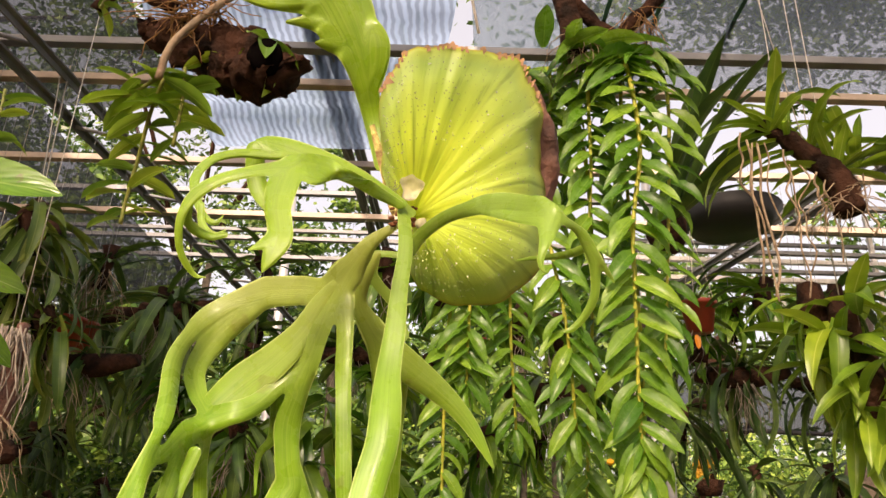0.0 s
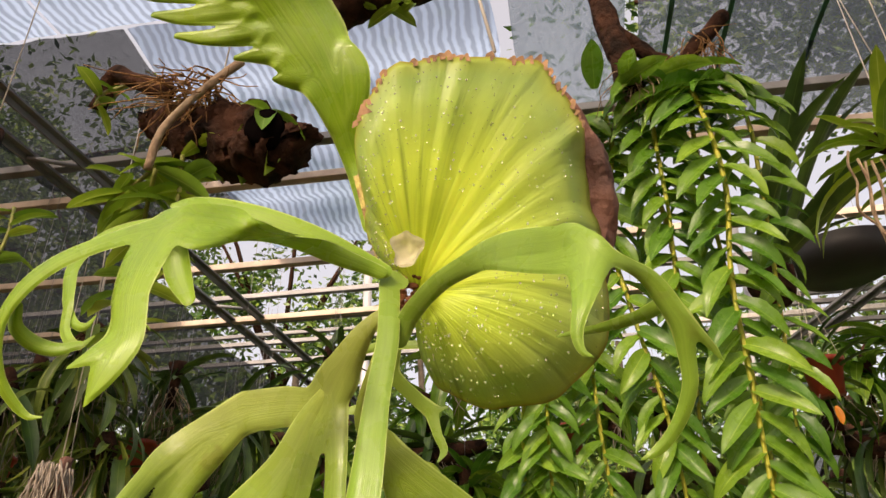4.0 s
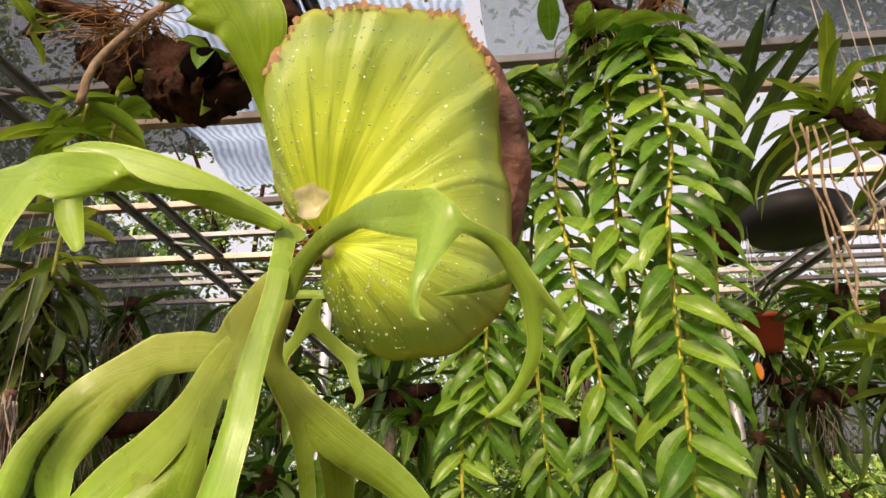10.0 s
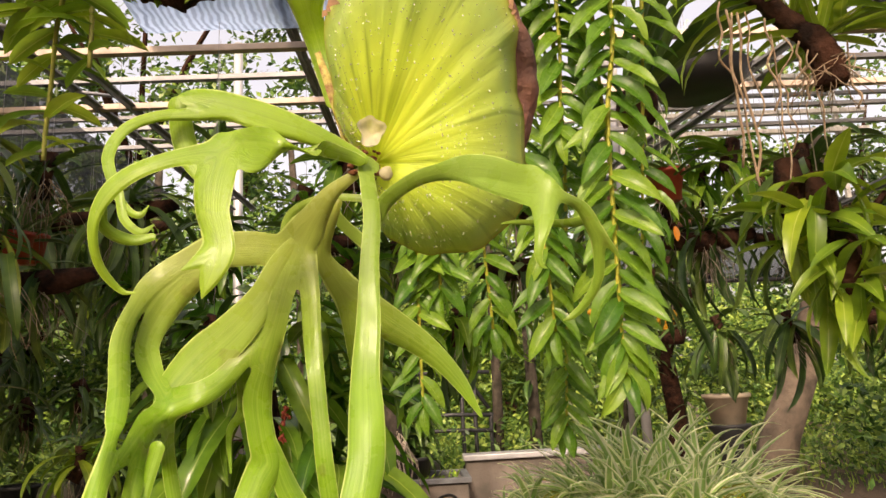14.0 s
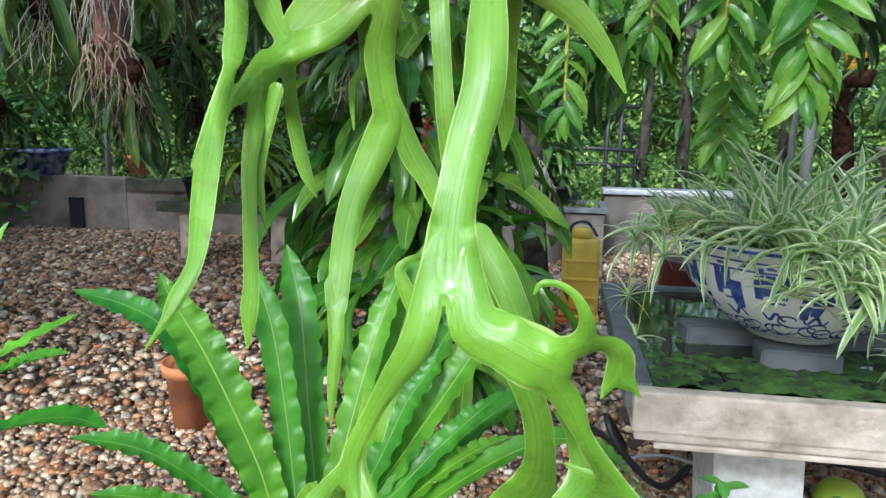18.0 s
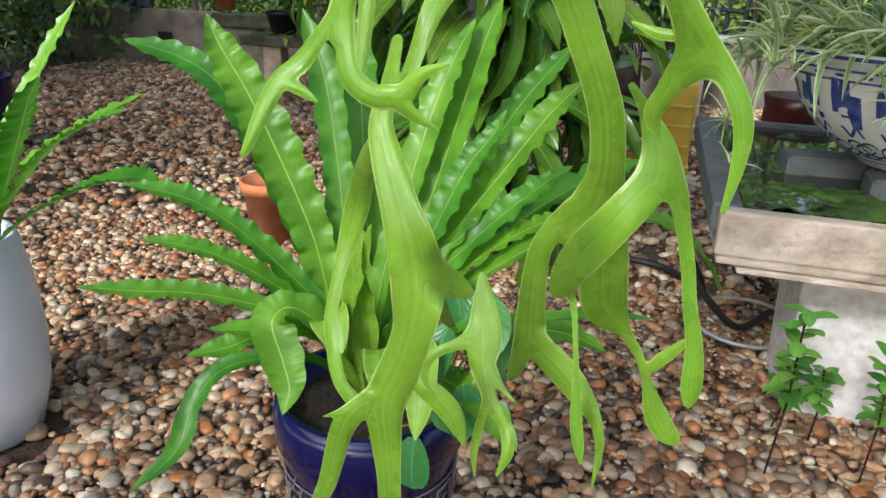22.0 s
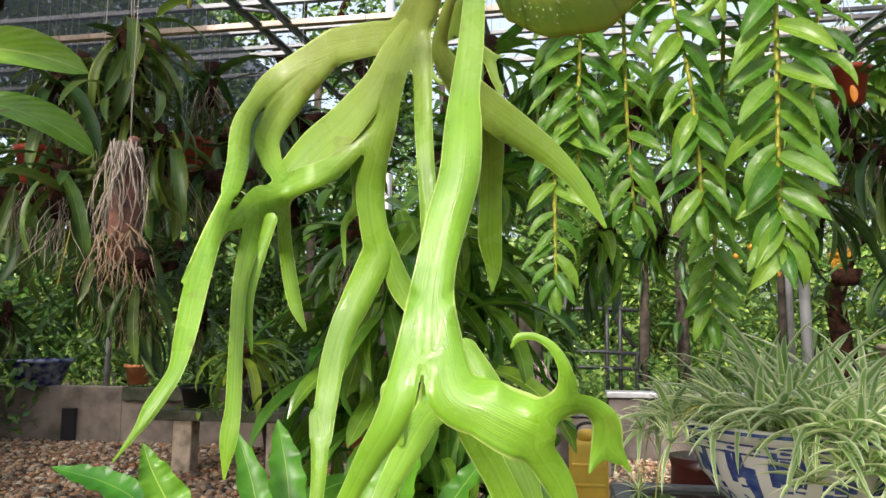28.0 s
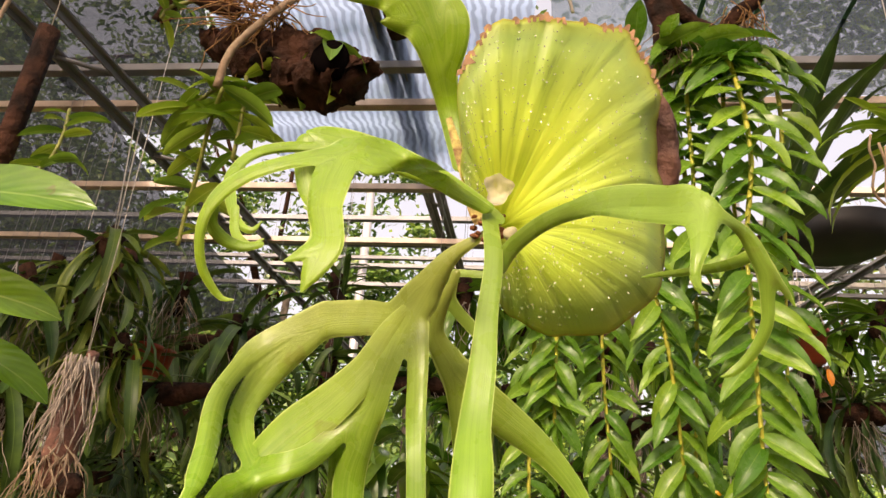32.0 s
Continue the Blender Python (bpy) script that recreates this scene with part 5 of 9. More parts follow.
frond("E4", "", (0.1, -0.8, 0.5), [(0.472, 0.518, 1.352, 0.0133), (0.484, 0.512, 1.340, 0.0103), (0.498, 0.508, 1.336, 0.0087), (0.510, 0.505, 1.333, 0.0066), (0.519, 0.505, 1.327, 0.0008)])
frond("E5", "", (0, -0.5, 0.6), [(0.418, 0.600, 1.409, 0.015), (0.418, 0.605, 1.394, 0.015), (0.423, 0.605, 1.378, 0.014), (0.434, 0.600, 1.360, 0.007)])
frond("H", "", (0.2, -1, 0.2), [(0.500, 0.735, 1.380, 0.007), (0.484, 0.760, 1.347, 0.013), (0.490, 0.770, 1.329, 0.020), (0.508, 0.780, 1.308, 0.029), (0.533, 0.790, 1.288, 0.030), (0.557, 0.800, 1.272, 0.024), (0.577, 0.805, 1.255, 0.018), (0.595, 0.810, 1.233, 0.013), (0.611, 0.814, 1.205, 0.003)])
frond("H2", "", (0.1, -1, 0.15), [(0.516, 0.800, 1.305, 0.029), (0.517, 0.830, 1.274, 0.024), (0.515, 0.850, 1.244, 0.020), (0.513, 0.860, 1.205, 0.022), (0.515, 0.870, 1.180, 0.015), (0.514, 0.870, 1.157, 0.003)])
frond("H3", "", (0.1, -1, 0.1), [(0.494, 0.780, 1.327, 0.018), (0.501, 0.790, 1.292, 0.014), (0.505, 0.800, 1.253, 0.011)])
frond("L", "", (0.25, -1, -0.15), [(0.503, 0.690, 1.448, 0.0130), (0.492, 0.690, 1.495, 0.0180), (0.485, 0.674, 1.522, 0.0245), (0.478, 0.659, 1.545, 0.0365), (0.465, 0.644, 1.570, 0.0589), (0.451, 0.631, 1.592, 0.0645), (0.437, 0.613, 1.613, 0.0703), (0.418, 0.595, 1.642, 0.0592), (0.398, 0.574, 1.668, 0.0234), (0.395, 0.559, 1.670, 0.0023)])
frond("L1", "", (0.25, -1, -0.15), [(0.489, 0.672, 1.513, 0.0178), (0.494, 0.661, 1.532, 0.0243), (0.494, 0.653, 1.550, 0.0267), (0.490, 0.649, 1.565, 0.0179), (0.487, 0.647, 1.571, 0.0037)])
frond("L2", "", (0.25, -1, -0.2), [(0.478, 0.655, 1.550, 0.0268), (0.463, 0.653, 1.548, 0.0249), (0.450, 0.651, 1.548, 0.0144), (0.443, 0.650, 1.548, 0.0057)])
frond("L3", "", (0.25, -1, -0.2), [(0.466, 0.646, 1.567, 0.0272), (0.446, 0.643, 1.563, 0.0216), (0.429, 0.641, 1.563, 0.0141), (0.418, 0.640, 1.562, 0.0066)])
frond("L4", "", (0.25, -1, -0.2), [(0.456, 0.637, 1.581, 0.0277), (0.426, 0.632, 1.575, 0.0250), (0.400, 0.628, 1.572, 0.0158), (0.380, 0.625, 1.574, 0.0065)])
frond("L5", "", (0.25, -1, -0.2), [(0.451, 0.631, 1.592, 0.0282), (0.414, 0.624, 1.589, 0.0264), (0.386, 0.620, 1.586, 0.0173), (0.365, 0.617, 1.588, 0.0064)])
frond("L6", "", (0.25, -1, -0.2), [(0.445, 0.623, 1.601, 0.0287), (0.403, 0.615, 1.602, 0.0268), (0.369, 0.610, 1.601, 0.0187), (0.346, 0.605, 1.605, 0.0071)])
frond("L7", "", (0.25, -1, -0.2), [(0.435, 0.612, 1.615, 0.0289), (0.393, 0.604, 1.621, 0.0268), (0.354, 0.597, 1.625, 0.0180), (0.328, 0.591, 1.627, 0.0076)])

PIECES = (("A A1 A1a A1b A1c A1d A2 A2a A2b A2b2 A2c A2d A2f", M_STAGLIME), ("A2e", M_STAGLIME), ("D D1 D2", M_STAGLIME), ("D1c", M_STAGLIME), ("B B1 B1a B1a1 B1a2 B1a3 B1a6 B1b P P1 C1 C1a C1a2 C1b C3 C3a C3b C3d C4 C4a", M_STAGPALE), ("B1a4", M_STAGPALE), ("B1a5", M_STAGPALE), ("Q Q1", M_STAGPALE), ("B1c", M_STAGPALE), ("B1d", M_STAGPALE), ("M M2 M4 M5", M_STAGPALE), ("M3", M_STAGPALE), ("C2", M_STAGPALE), ("C4b", M_STAGPALE), ("C3c", M_STAGPALE), ("C5", M_STAGPALE), ("E E1", M_STAG), ("F E4 E3 E3b E2", M_STAG), ("E1b", M_STAG), ("E2b", M_STAG), ("E5", M_STAG), ("G G1 G2 G4 G5", M_STAGLIME), ("G3", M_STAGLIME), ("H H3", M_STAGPALE), ("H2", M_STAGPALE), ("K", M_STAGLIME), ("K2 K3 K4 K5", M_STAGLIME), ("L L1 L2 L3 L4 L5 L6 L7", M_STAG))
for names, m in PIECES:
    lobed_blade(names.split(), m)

# shield frond: rings round the bud, ribs that fan out, a ragged papery rim on top
BUD = Vector((0.533, 0.695, 1.400))
RIM = [(-100, 0.030, 0.722), (-80, 0.052, 0.728), (-55, 0.078, 0.728), (-35, 0.103, 0.722), (-15, 0.118, 0.715), (5, 0.118, 0.708), (25, 0.127, 0.697), (45, 0.152, 0.681), (58, 0.163, 0.668), (75, 0.143, 0.652), (92, 0.130, 0.643), (106, 0.098, 0.650), (122, 0.050, 0.672), (150, 0.020, 0.692)]


def shield():
    s = Strip()
    na, nr = 150, 26
    for i in range(na + 1):
        a = -100 + 250 * i / na
        for (a0, r0, y0), (a1, r1, y1) in zip(RIM, RIM[1:]):
            if a0 <= a <= a1:
                t = (a - a0) / (a1 - a0)
                t = t * t * (3 - 2 * t) * 0.6 + t * 0.4
                rad, dep = r0 + (r1 - r0) * t, y0 + (y1 - y0) * t
                break
        if a > 40:
            rad *= 1 + 0.030 * noise.noise(Vector((a * 0.28, 0, 2))) * min(1, (a - 40) / 12) + 0.022 * abs(math.sin(a * 0.30)) * min(1, (a - 40) / 12)
        for k in range(nr + 1):
            q = k / nr
            r = rad * q
            rib = math.sin(radians(a) * 34 + 2.2 * noise.noise(Vector((a * 0.05, q * 2, 5)))) * (0.0009 if a > 20 else 0.0003) * q * min(1, rad / 0.07)
            bulge = -0.020 * math.sin(math.pi * min(1, q * 0.92)) * min(1, rad / 0.08)
            curl = 0.016 * max(0, q - 0.86) / 0.14 * (1 if a < 40 else -0.35)
            y = BUD.y + (dep - BUD.y) * q + rib + bulge + curl + 0.004 * noise.noise(Vector((a * 0.03, q * 3, 1)))
            s.v.append(Vector((BUD.x + r * math.cos(radians(a)), y, BUD.z + r * math.sin(radians(a)))))
            s.u.append((i / na, q))
    for i in range(na):
        for k in range(nr):
            a, b = i * (nr + 1) + k, (i + 1) * (nr + 1) + k
            s.f.append((a, b, b + 1, a + 1))
    return s


sh = shield()
SHIELD_V = [v.copy() for v in sh.v]
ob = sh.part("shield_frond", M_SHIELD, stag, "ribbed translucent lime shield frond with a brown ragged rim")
md = ob.modifiers.new("thickness", "SOLIDIFY")
md.thickness, md.offset = 0.0016, 1.0
# dry papery teeth along the upper rim
rim = Strip()
for i in range(0, 40):
    a = 42 + i * 1.7
    idx = int((a + 100) / 250 * 150) * 27 + 26
    p = SHIELD_V[min(idx, len(SHIELD_V) - 1)]
    d = Vector((math.cos(radians(a)), -0.15, math.sin(radians(a))))
    if R.random() < 0.75:
        rim.blade([p - d * 0.003, p + d * 0.001, p + d * R.uniform(0.001, 0.0055)], [R.uniform(0.004, 0.010), R.uniform(0.003, 0.008), 0.0015], (R.uniform(-0.4, 0.4), -1, 0.1), 2)
rim.part("dry_rim", mat("dry_rim_paper", (0.42, 0.24, 0.12), 0.8, var=0.3, scale=90, bump=0.3), stag, "tan papery teeth of the shield's rim")
# drops of water
bmd = bmesh.new()
for k in range(1300):
    i, q = R.randrange(8, 146), R.uniform(0.25, 0.97) ** 0.7
    p = SHIELD_V[i * 27 + int(q * 26)]
    r = 0.00026 + 0.0006 * R.random() ** 3
    bmesh.ops.create_icosphere(bmd, subdivisions=1, radius=r, matrix=Matrix.Translation(p + Vector((R.uniform(-0.001, 0.001), -r * 0.9, R.uniform(-0.002, 0.002)))) @ Matrix.Diagonal((1, 0.6, R.uniform(1, 1.5), 1)))
solid("dew", bmd, M_DROP, stag, "clear rain drops beading on the shield")["kind"] = "stuff"
# older shield behind, bud, scales
FLAP = Vector((0.532, 0.667, 1.413))
M_SCRAP = mat("papery_scrap", (0.92, 0.87, 0.66), 0.45, var=0.15, scale=90, bump=0.4, trans=0.4)
bm = bmesh.new()
rings = []
for i in range(9):
    q = i / 8
    rad = 0.0095 * math.sin(min(1.0, q * 1.25) * 1.571) * (1 if q < 0.8 else 1 + 0.35 * (q - 0.8))
    ring = []
    for k in range(28):
        a = k * 2 * math.pi / 28
        w = 1 + 0.14 * math.sin(3 * a + 1) + 0.10 * math.sin(5 * a) * q
        out = Vector((math.cos(a) * 0.92, 0, math.sin(a) * 1.12)) * rad * w
        ring.append(bm.verts.new(FLAP + out + Vector((0, 0.006 * (1 - q) ** 2 - 0.006 * q ** 3 + 0.0018 * math.sin(4 * a) * q, 0))))
    rings.append(ring)
for a, b in zip(rings, rings[1:]):
    for k in range(28):
        bm.faces.new((a[k], a[(k + 1) % 28], b[(k + 1) % 28], b[k]))
bmesh.ops.remove_doubles(bm, verts=bm.verts[:], dist=0.0002)
solid("old_shield", bm, M_SCRAP, stag, "curled dry buff scrap of an old shield")
bm = bmesh.new()
bmesh.ops.create_uvsphere(bm, u_segments=14, v_segments=10, radius=1, matrix=Matrix.Translation((0.541, 0.672, 1.384)) @ Matrix.Diagonal((0.0050, 0.0045, 0.0056, 1)))
solid("bud", wobbly(bm, 0.0012, 180), M_BUD, stag, "pale papery bud")
bm = bmesh.new()
for k in range(34):
    p = Vector((0.524 + R.uniform(-0.010, 0.012), 0.688 + R.uniform(-0.006, 0.006), 1.398 + R.uniform(-0.012, 0.008)))
    bmesh.ops.create_icosphere(bm, subdivisions=2, radius=R.uniform(0.0014, 0.0030), matrix=Matrix.Translation(p) @ Matrix.Diagonal((1.2, 0.8, 0.8, 1)))
solid("crown_fuzz", wobbly(bm, 0.001, 240), M_SCALE, stag, "rusty brown crown scales")
strip = Strip()
strip.blade([Vector(q) for q in spline([(0.519, 0.686, 1.398), (0.516, 0.686, 1.411), (0.512, 0.686, 1.427), (0.506, 0.686, 1.444), (0.499, 0.687, 1.465), (0.492, 0.688, 1.488)], 6)], [0.003 + 0.013 * math.sin(math.pi * min(1, (i + 3) / 15) / 2) * (1 - i / 34) for i in range(31)], (-0.3, -1, 0), 6, 0.3, 0.06, 5)
strip.part("spotted_margin", mat("spotted_margin", (0.62, 0.52, 0.16), 0.7, scale=110, two=(0.20, 0.08, 0.03), bump=0.4, bscale=180), stag, "tan margin flecked rusty brown")
# the mount: a rough bark slab behind, with its hanging wire
SLAB = [(-172.0, 0.037), (-110.0, 0.074), (-91.0, 0.092), (-75.0, 0.077), (-53.0, 0.052), (-20.0, 0.037), (8.0, 0.033), (51.0, 0.037), (86.0, 0.057), (102.0, 0.075), (111.0, 0.077), (122.0, 0.072)]
CENTRE = Vector((0.630, 0, 1.487))
bm = bmesh.new()
rings, full = [], SLAB + [(SLAB[0][0] + 360, SLAB[0][1])]
for q in [0.02 + 0.98 * k / 12 for k in range(13)]:
    ring = []
    for i in range(72):
        a = full[0][0] + i * 5
        for (a0, r0), (a1, r1) in zip(full, full[1:]):
            if a0 <= a <= a1:
                rad = r0 + (r1 - r0) * (a - a0) / (a1 - a0)
                break
        rad *= q * (1 + 0.05 * noise.noise(Vector((math.cos(radians(a)) * 5, math.sin(radians(a)) * 5, 3))))
        x, z = rad * math.cos(radians(a)), rad * math.sin(radians(a))
        y = 0.752 - 0.078 * min(1, max(0, (CENTRE.z + z - 1.32) / 0.24)) - 0.004 * (1 - q) + 0.006 * noise.noise(Vector((x * 60, z * 28, 7))) + 0.012 * max(0, q - 0.85) / 0.15
        ring.append(bm.verts.new((CENTRE.x + x, y, CENTRE.z + z)))
    rings.append(ring)
for a, b in zip(rings, rings[1:]):
    for i in range(72):
        bm.faces.new((a[i], a[(i + 1) % 72], b[(i + 1) % 72], b[i]))
bm.faces.new(rings[0][::-1])
ex = bmesh.ops.extrude_face_region(bm, geom=bm.faces[:])
for v in (g for g in ex["geom"] if isinstance(g, bmesh.types.BMVert)):
    v.co.y += 0.026
bmesh.ops.recalc_face_normals(bm, faces=bm.faces[:])
solid("mount_slab", bm, M_WOODRED, stag, "rough red-brown bark slab")
bm = tube(bmesh.new(), [(0.590, 0.745, 1.640), (0.575, 0.765, 1.75), (0.545, 0.80, 2.0), (0.53, 0.83, 2.58)], 0.0016, 6)
solid("hanging_wire", bm, M_WIRE, stag, "pale hanging wire")

# ---- hanging plants with leafy canes ----
CANE_LEAVES = [leaf_mesh("leaf", M_CANELEAF, 0.098, 0.0315, "lance", 0.20 + 0.20 * k, 0.45, 0.16, 2 + k, 11, 4) for k in range(4)]


def leafy_cane(parent, ctrl, n, size=1.0, radius=0.0050, taper=0.30, away=0.0):
    """A drooping cane with two ranks of leaves. ctrl: points from the base to the tip."""
    rows = [Vector(p) for p in spline(ctrl, 8)]
    bm = tube(bmesh.new(), rows, [radius * (1 - 0.5 * i / len(rows)) * (1 + 0.12 * math.sin(i * 1.9)) for i in range(len(rows))], 7)
    cane = solid("cane", bm, M_CANE, parent, "yellow jointed cane")
    n = int(n * 1.5)
    for i in range(n):
        t = (i + 0.5) / n
        j = min(len(rows) - 2, int(t * (len(rows) - 1)))
        p = rows[j].lerp(rows[j + 1], t * (len(rows) - 1) - j)
        sgn = 1 if i % 2 else -1
        d = (rows[min(j + 2, len(rows) - 1)] - rows[max(j - 2, 0)]).normalized()
        droop = -28 - 16 * t + R.uniform(-14, 12)
        yaw = (0 if sgn > 0 else 180) + R.uniform(-26, 26) - sgn * (22 + away)
        k = size * (1.05 - taper * t) * R.uniform(0.85, 1.12)
        place_leaf(CANE_LEAVES[R.randrange(4)], cane, p, yaw, droop + 30 * max(0, -d.z - 0.9), sgn * R.uniform(28, 60), k)
    for k in range(3):
        place_leaf(CANE_LEAVES[k], cane, rows[-1], 120 * k + R.uniform(0, 60), -60 + R.uniform(-15, 10), 20, size * 0.62)
    return cane


def mount_stub(parent, pts, r, label):
    bm = tube(bmesh.new(), [Vector(p) for p in spline(pts, 5)], r, 9)
    return solid("mount", wobbly(bm, 0.006, 40), M_BARK, parent, label)


def fibres(parent, at, n, length, spread, r=0.0011, material=None, name="root_tangle", down=1.0, label=""):
    bm = bmesh.new()
    for k in range(n):
        p = Vector(at) + Vector((R.uniform(-spread, spread), R.uniform(-spread, spread), R.uniform(-spread, spread) * 0.4))
        d = Vector((R.uniform(-1, 1), R.uniform(-1, 1), -down * R.uniform(0.4, 1.6))).normalized()
        pts = [p]
        steps = 6
        for s in range(steps):
            d = (d + Vector((R.uniform(-0.5, 0.5), R.uniform(-0.5, 0.5), -0.25 * down))).normalized()
            p = p + d * length / steps * R.uniform(0.6, 1.2)
            pts.append(p)
        tube(bm, pts, [r * (1.2 - 0.7 * i / steps) for i in range(steps + 1)], 5)
    ob = solid(name, bm, material or M_ROOT, parent, label)
    ob["kind"] = "stuff"
    return ob


def wire(parent, a, b, r=0.0011):
    return solid("wire", tube(bmesh.new(), [a, tuple((p + q) / 2 for p, q in zip(a, b)), b], r, 5), M_WIRE, parent)


# the big curtain of canes, on two driftwood mounts
curtain = thing("hanging_orchid", (0.85, 1.27, 2.05), "hanging orchid with long yellow canes and glossy green leaves", "orchid")
mount_stub(curtain, [(0.745, 1.25, 2.44), (0.778, 1.27, 2.2), (0.80, 1.28, 2.08), (0.80, 1.285, 2.02)], [0.018] * 5 + [0.022] * 6 + [0.026] * 5, "dark twisted driftwood stick")
mount_stub(curtain, [(0.790, 1.27, 2.17), (0.835, 1.29, 2.13), (0.885, 1.29, 2.085), (0.93, 1.28, 2.12), (0.985, 1.28, 2.18)], 0.013, "rooty driftwood fork")
fibres(curtain, (0.80, 1.275, 2.06), 46, 0.10, 0.02, 0.0011, M_ROOT, "root_tangle", 1.0, "dry pale roots gripping the driftwood")
fibres(curtain, (0.93, 1.27, 2.11), 40, 0.08, 0.03, 0.0010, M_FIBRE, "root_tangle", 0.6)
wire(curtain, (0.745, 1.25, 2.43), (0.745, 1.25, 2.56))
leafy_cane(curtain, [(0.815, 1.27, 2.05), (0.830, 1.30, 2.03), (0.826, 1.29, 1.90), (0.822, 1.28, 1.77), (0.808, 1.27, 1.63)], 28, 1.0)
leafy_cane(curtain, [(0.870, 1.27, 2.02), (0.893, 1.25, 1.98), (0.900, 1.23, 1.80), (0.874, 1.22, 1.635), (0.867, 1.22, 1.47), (0.862, 1.22, 1.32), (0.862, 1.22, 1.235)], 42, 1.05)
leafy_cane(curtain, [(0.76, 1.34, 2.04), (0.764, 1.35, 1.96), (0.735, 1.34, 1.80), (0.748, 1.30, 1.62), (0.770, 1.30, 1.48), (0.784, 1.32, 1.31)], 40, 1.0)
leafy_cane(curtain, [(0.80, 1.36, 2.03), (0.84, 1.40, 1.85), (0.85, 1.44, 1.62), (0.84, 1.49, 1.36), (0.828, 1.51, 1.15)], 40, 1.0)
leafy_cane(curtain, [(0.74, 1.38, 2.00), (0.66, 1.41, 1.85), (0.618, 1.41, 1.66), (0.608, 1.42, 1.50), (0.606, 1.43, 1.40)], 30, 0.95)
leafy_cane(curtain, [(0.72, 1.38, 1.95), (0.60, 1.42, 1.75), (0.570, 1.43, 1.50), (0.566, 1.43, 1.36), (0.566, 1.43, 1.20)], 30, 0.85)
leafy_cane(curtain, [(0.78, 1.40, 2.00), (0.70, 1.45, 1.78), (0.69, 1.46, 1.55), (0.70, 1.47, 1.33)], 28, 0.95)
leafy_cane(curtain, [(0.90, 1.28, 2.05), (0.95, 1.30, 2.05), (0.99, 1.32, 1.98), (0.985, 1.34, 1.80), (0.97, 1.36, 1.60), (0.95, 1.36, 1.42)], 34, 1.0)
leafy_cane(curtain, [(0.90, 1.30, 2.04), (0.91, 1.37, 1.95), (0.92, 1.40, 1.75), (0.93, 1.42, 1.50), (0.92, 1.42, 1.28)], 34, 1.0)
leafy_cane(curtain, [(0.72, 1.33, 2.03), (0.67, 1.33, 1.98), (0.655, 1.33, 1.86), (0.665, 1.34, 1.74)], 18, 0.9)
for k in range(8):
    place_leaf(CANE_LEAVES[k % 4], curtain, (0.74 + 0.03 * k, 1.27, 2.04 + R.uniform(-0.02, 0.03)), R.uniform(-160, -20), R.uniform(-10, 25), R.uniform(-30, 30), R.uniform(1.0, 1.35))

place_leaf(leaf_mesh("leaf", mat("withered_leaf", (0.75, 0.26, 0.02), 0.5, var=0.15, scale=50, bump=0.1, trans=0.3), 0.024, 0.010, "oval", 0.3, 0.4, 0, 1, 8, 4), curtain, (0.971, 1.25, 1.459), -60, -80, 30, 1.0, "withered_leaf")
# hollow driftwood log with a small orchid
logt = thing("hollow_log", (0.2, 1.0, 1.80), "dark hollow driftwood log with rusty roots and an orchid", "driftwood")
bm = bmesh.new()
rows = [Vector(p) for p in spline([(0.085, 1.02, 1.855), (0.15, 1.0, 1.82), (0.22, 0.985, 1.785), (0.265, 0.975, 1.765), (0.30, 0.965, 1.745), (0.338, 0.957, 1.722)], 12)]
tube(bm, rows, [0.015 + 0.031 * math.sin(min(1, i / 40) * 1.6) * (1 - 0.35 * max(0, i / len(rows) - 0.75) / 0.25) for i in range(len(rows))], 44)
solid("log", wobbly(wobbly(wobbly(bm, 0.018, 18), 0.012, 45), 0.006, 120), M_BARK, logt, "cracked dark red-brown driftwood")
# Black solid let into the log, standing in for shade inside its hollow
bm = bmesh.new()
bmesh.ops.create_uvsphere(bm, u_segments=18, v_segments=10, radius=1, matrix=Matrix.Translation((0.312, 0.922, 1.735)) @ Matrix.Diagonal((0.024, 0.016, 0.028, 1)))
solid("hollow", wobbly(bm, 0.004, 50), M_HOLLOWSHADE, logt, "black solid in place of the hollow's shade")
bm = tube(bmesh.new(), [Vector(p) for p in spline([(0.03, 0.99, 1.86), (0.06, 0.97, 1.90), (0.10, 0.96, 1.875), (0.16, 0.95, 1.84)], 4)], 0.012, 8)
solid("branch", wobbly(bm, 0.004, 60), M_BARK, logt)
fibres(logt, (0.20, 0.95, 1.83), 90, 0.10, 0.035, 0.0011, M_FIBRE, "root_tangle", 0.3, "tangle of rusty roots")
bm = tube(bmesh.new(), [Vector(p) for p in spline([(0.265, 0.93, 1.855), (0.235, 0.92, 1.815), (0.205, 0.915, 1.775), (0.185, 0.912, 1.735), (0.178, 0.915, 1.690)], 5)], [0.0058] * 6 + [0.005] * 15, 8)
solid("root", wobbly(bm, 0.0012, 120), M_ROOT, logt, "thick pale root")
ORCH_LEAVES = [leaf_mesh("leaf", M_ORCHID2, 0.055 + 0.012 * k, 0.018 + 0.003 * k, "oval", 0.5, 0.4, 0.0, 2, 8, 4) for k in range(3)]


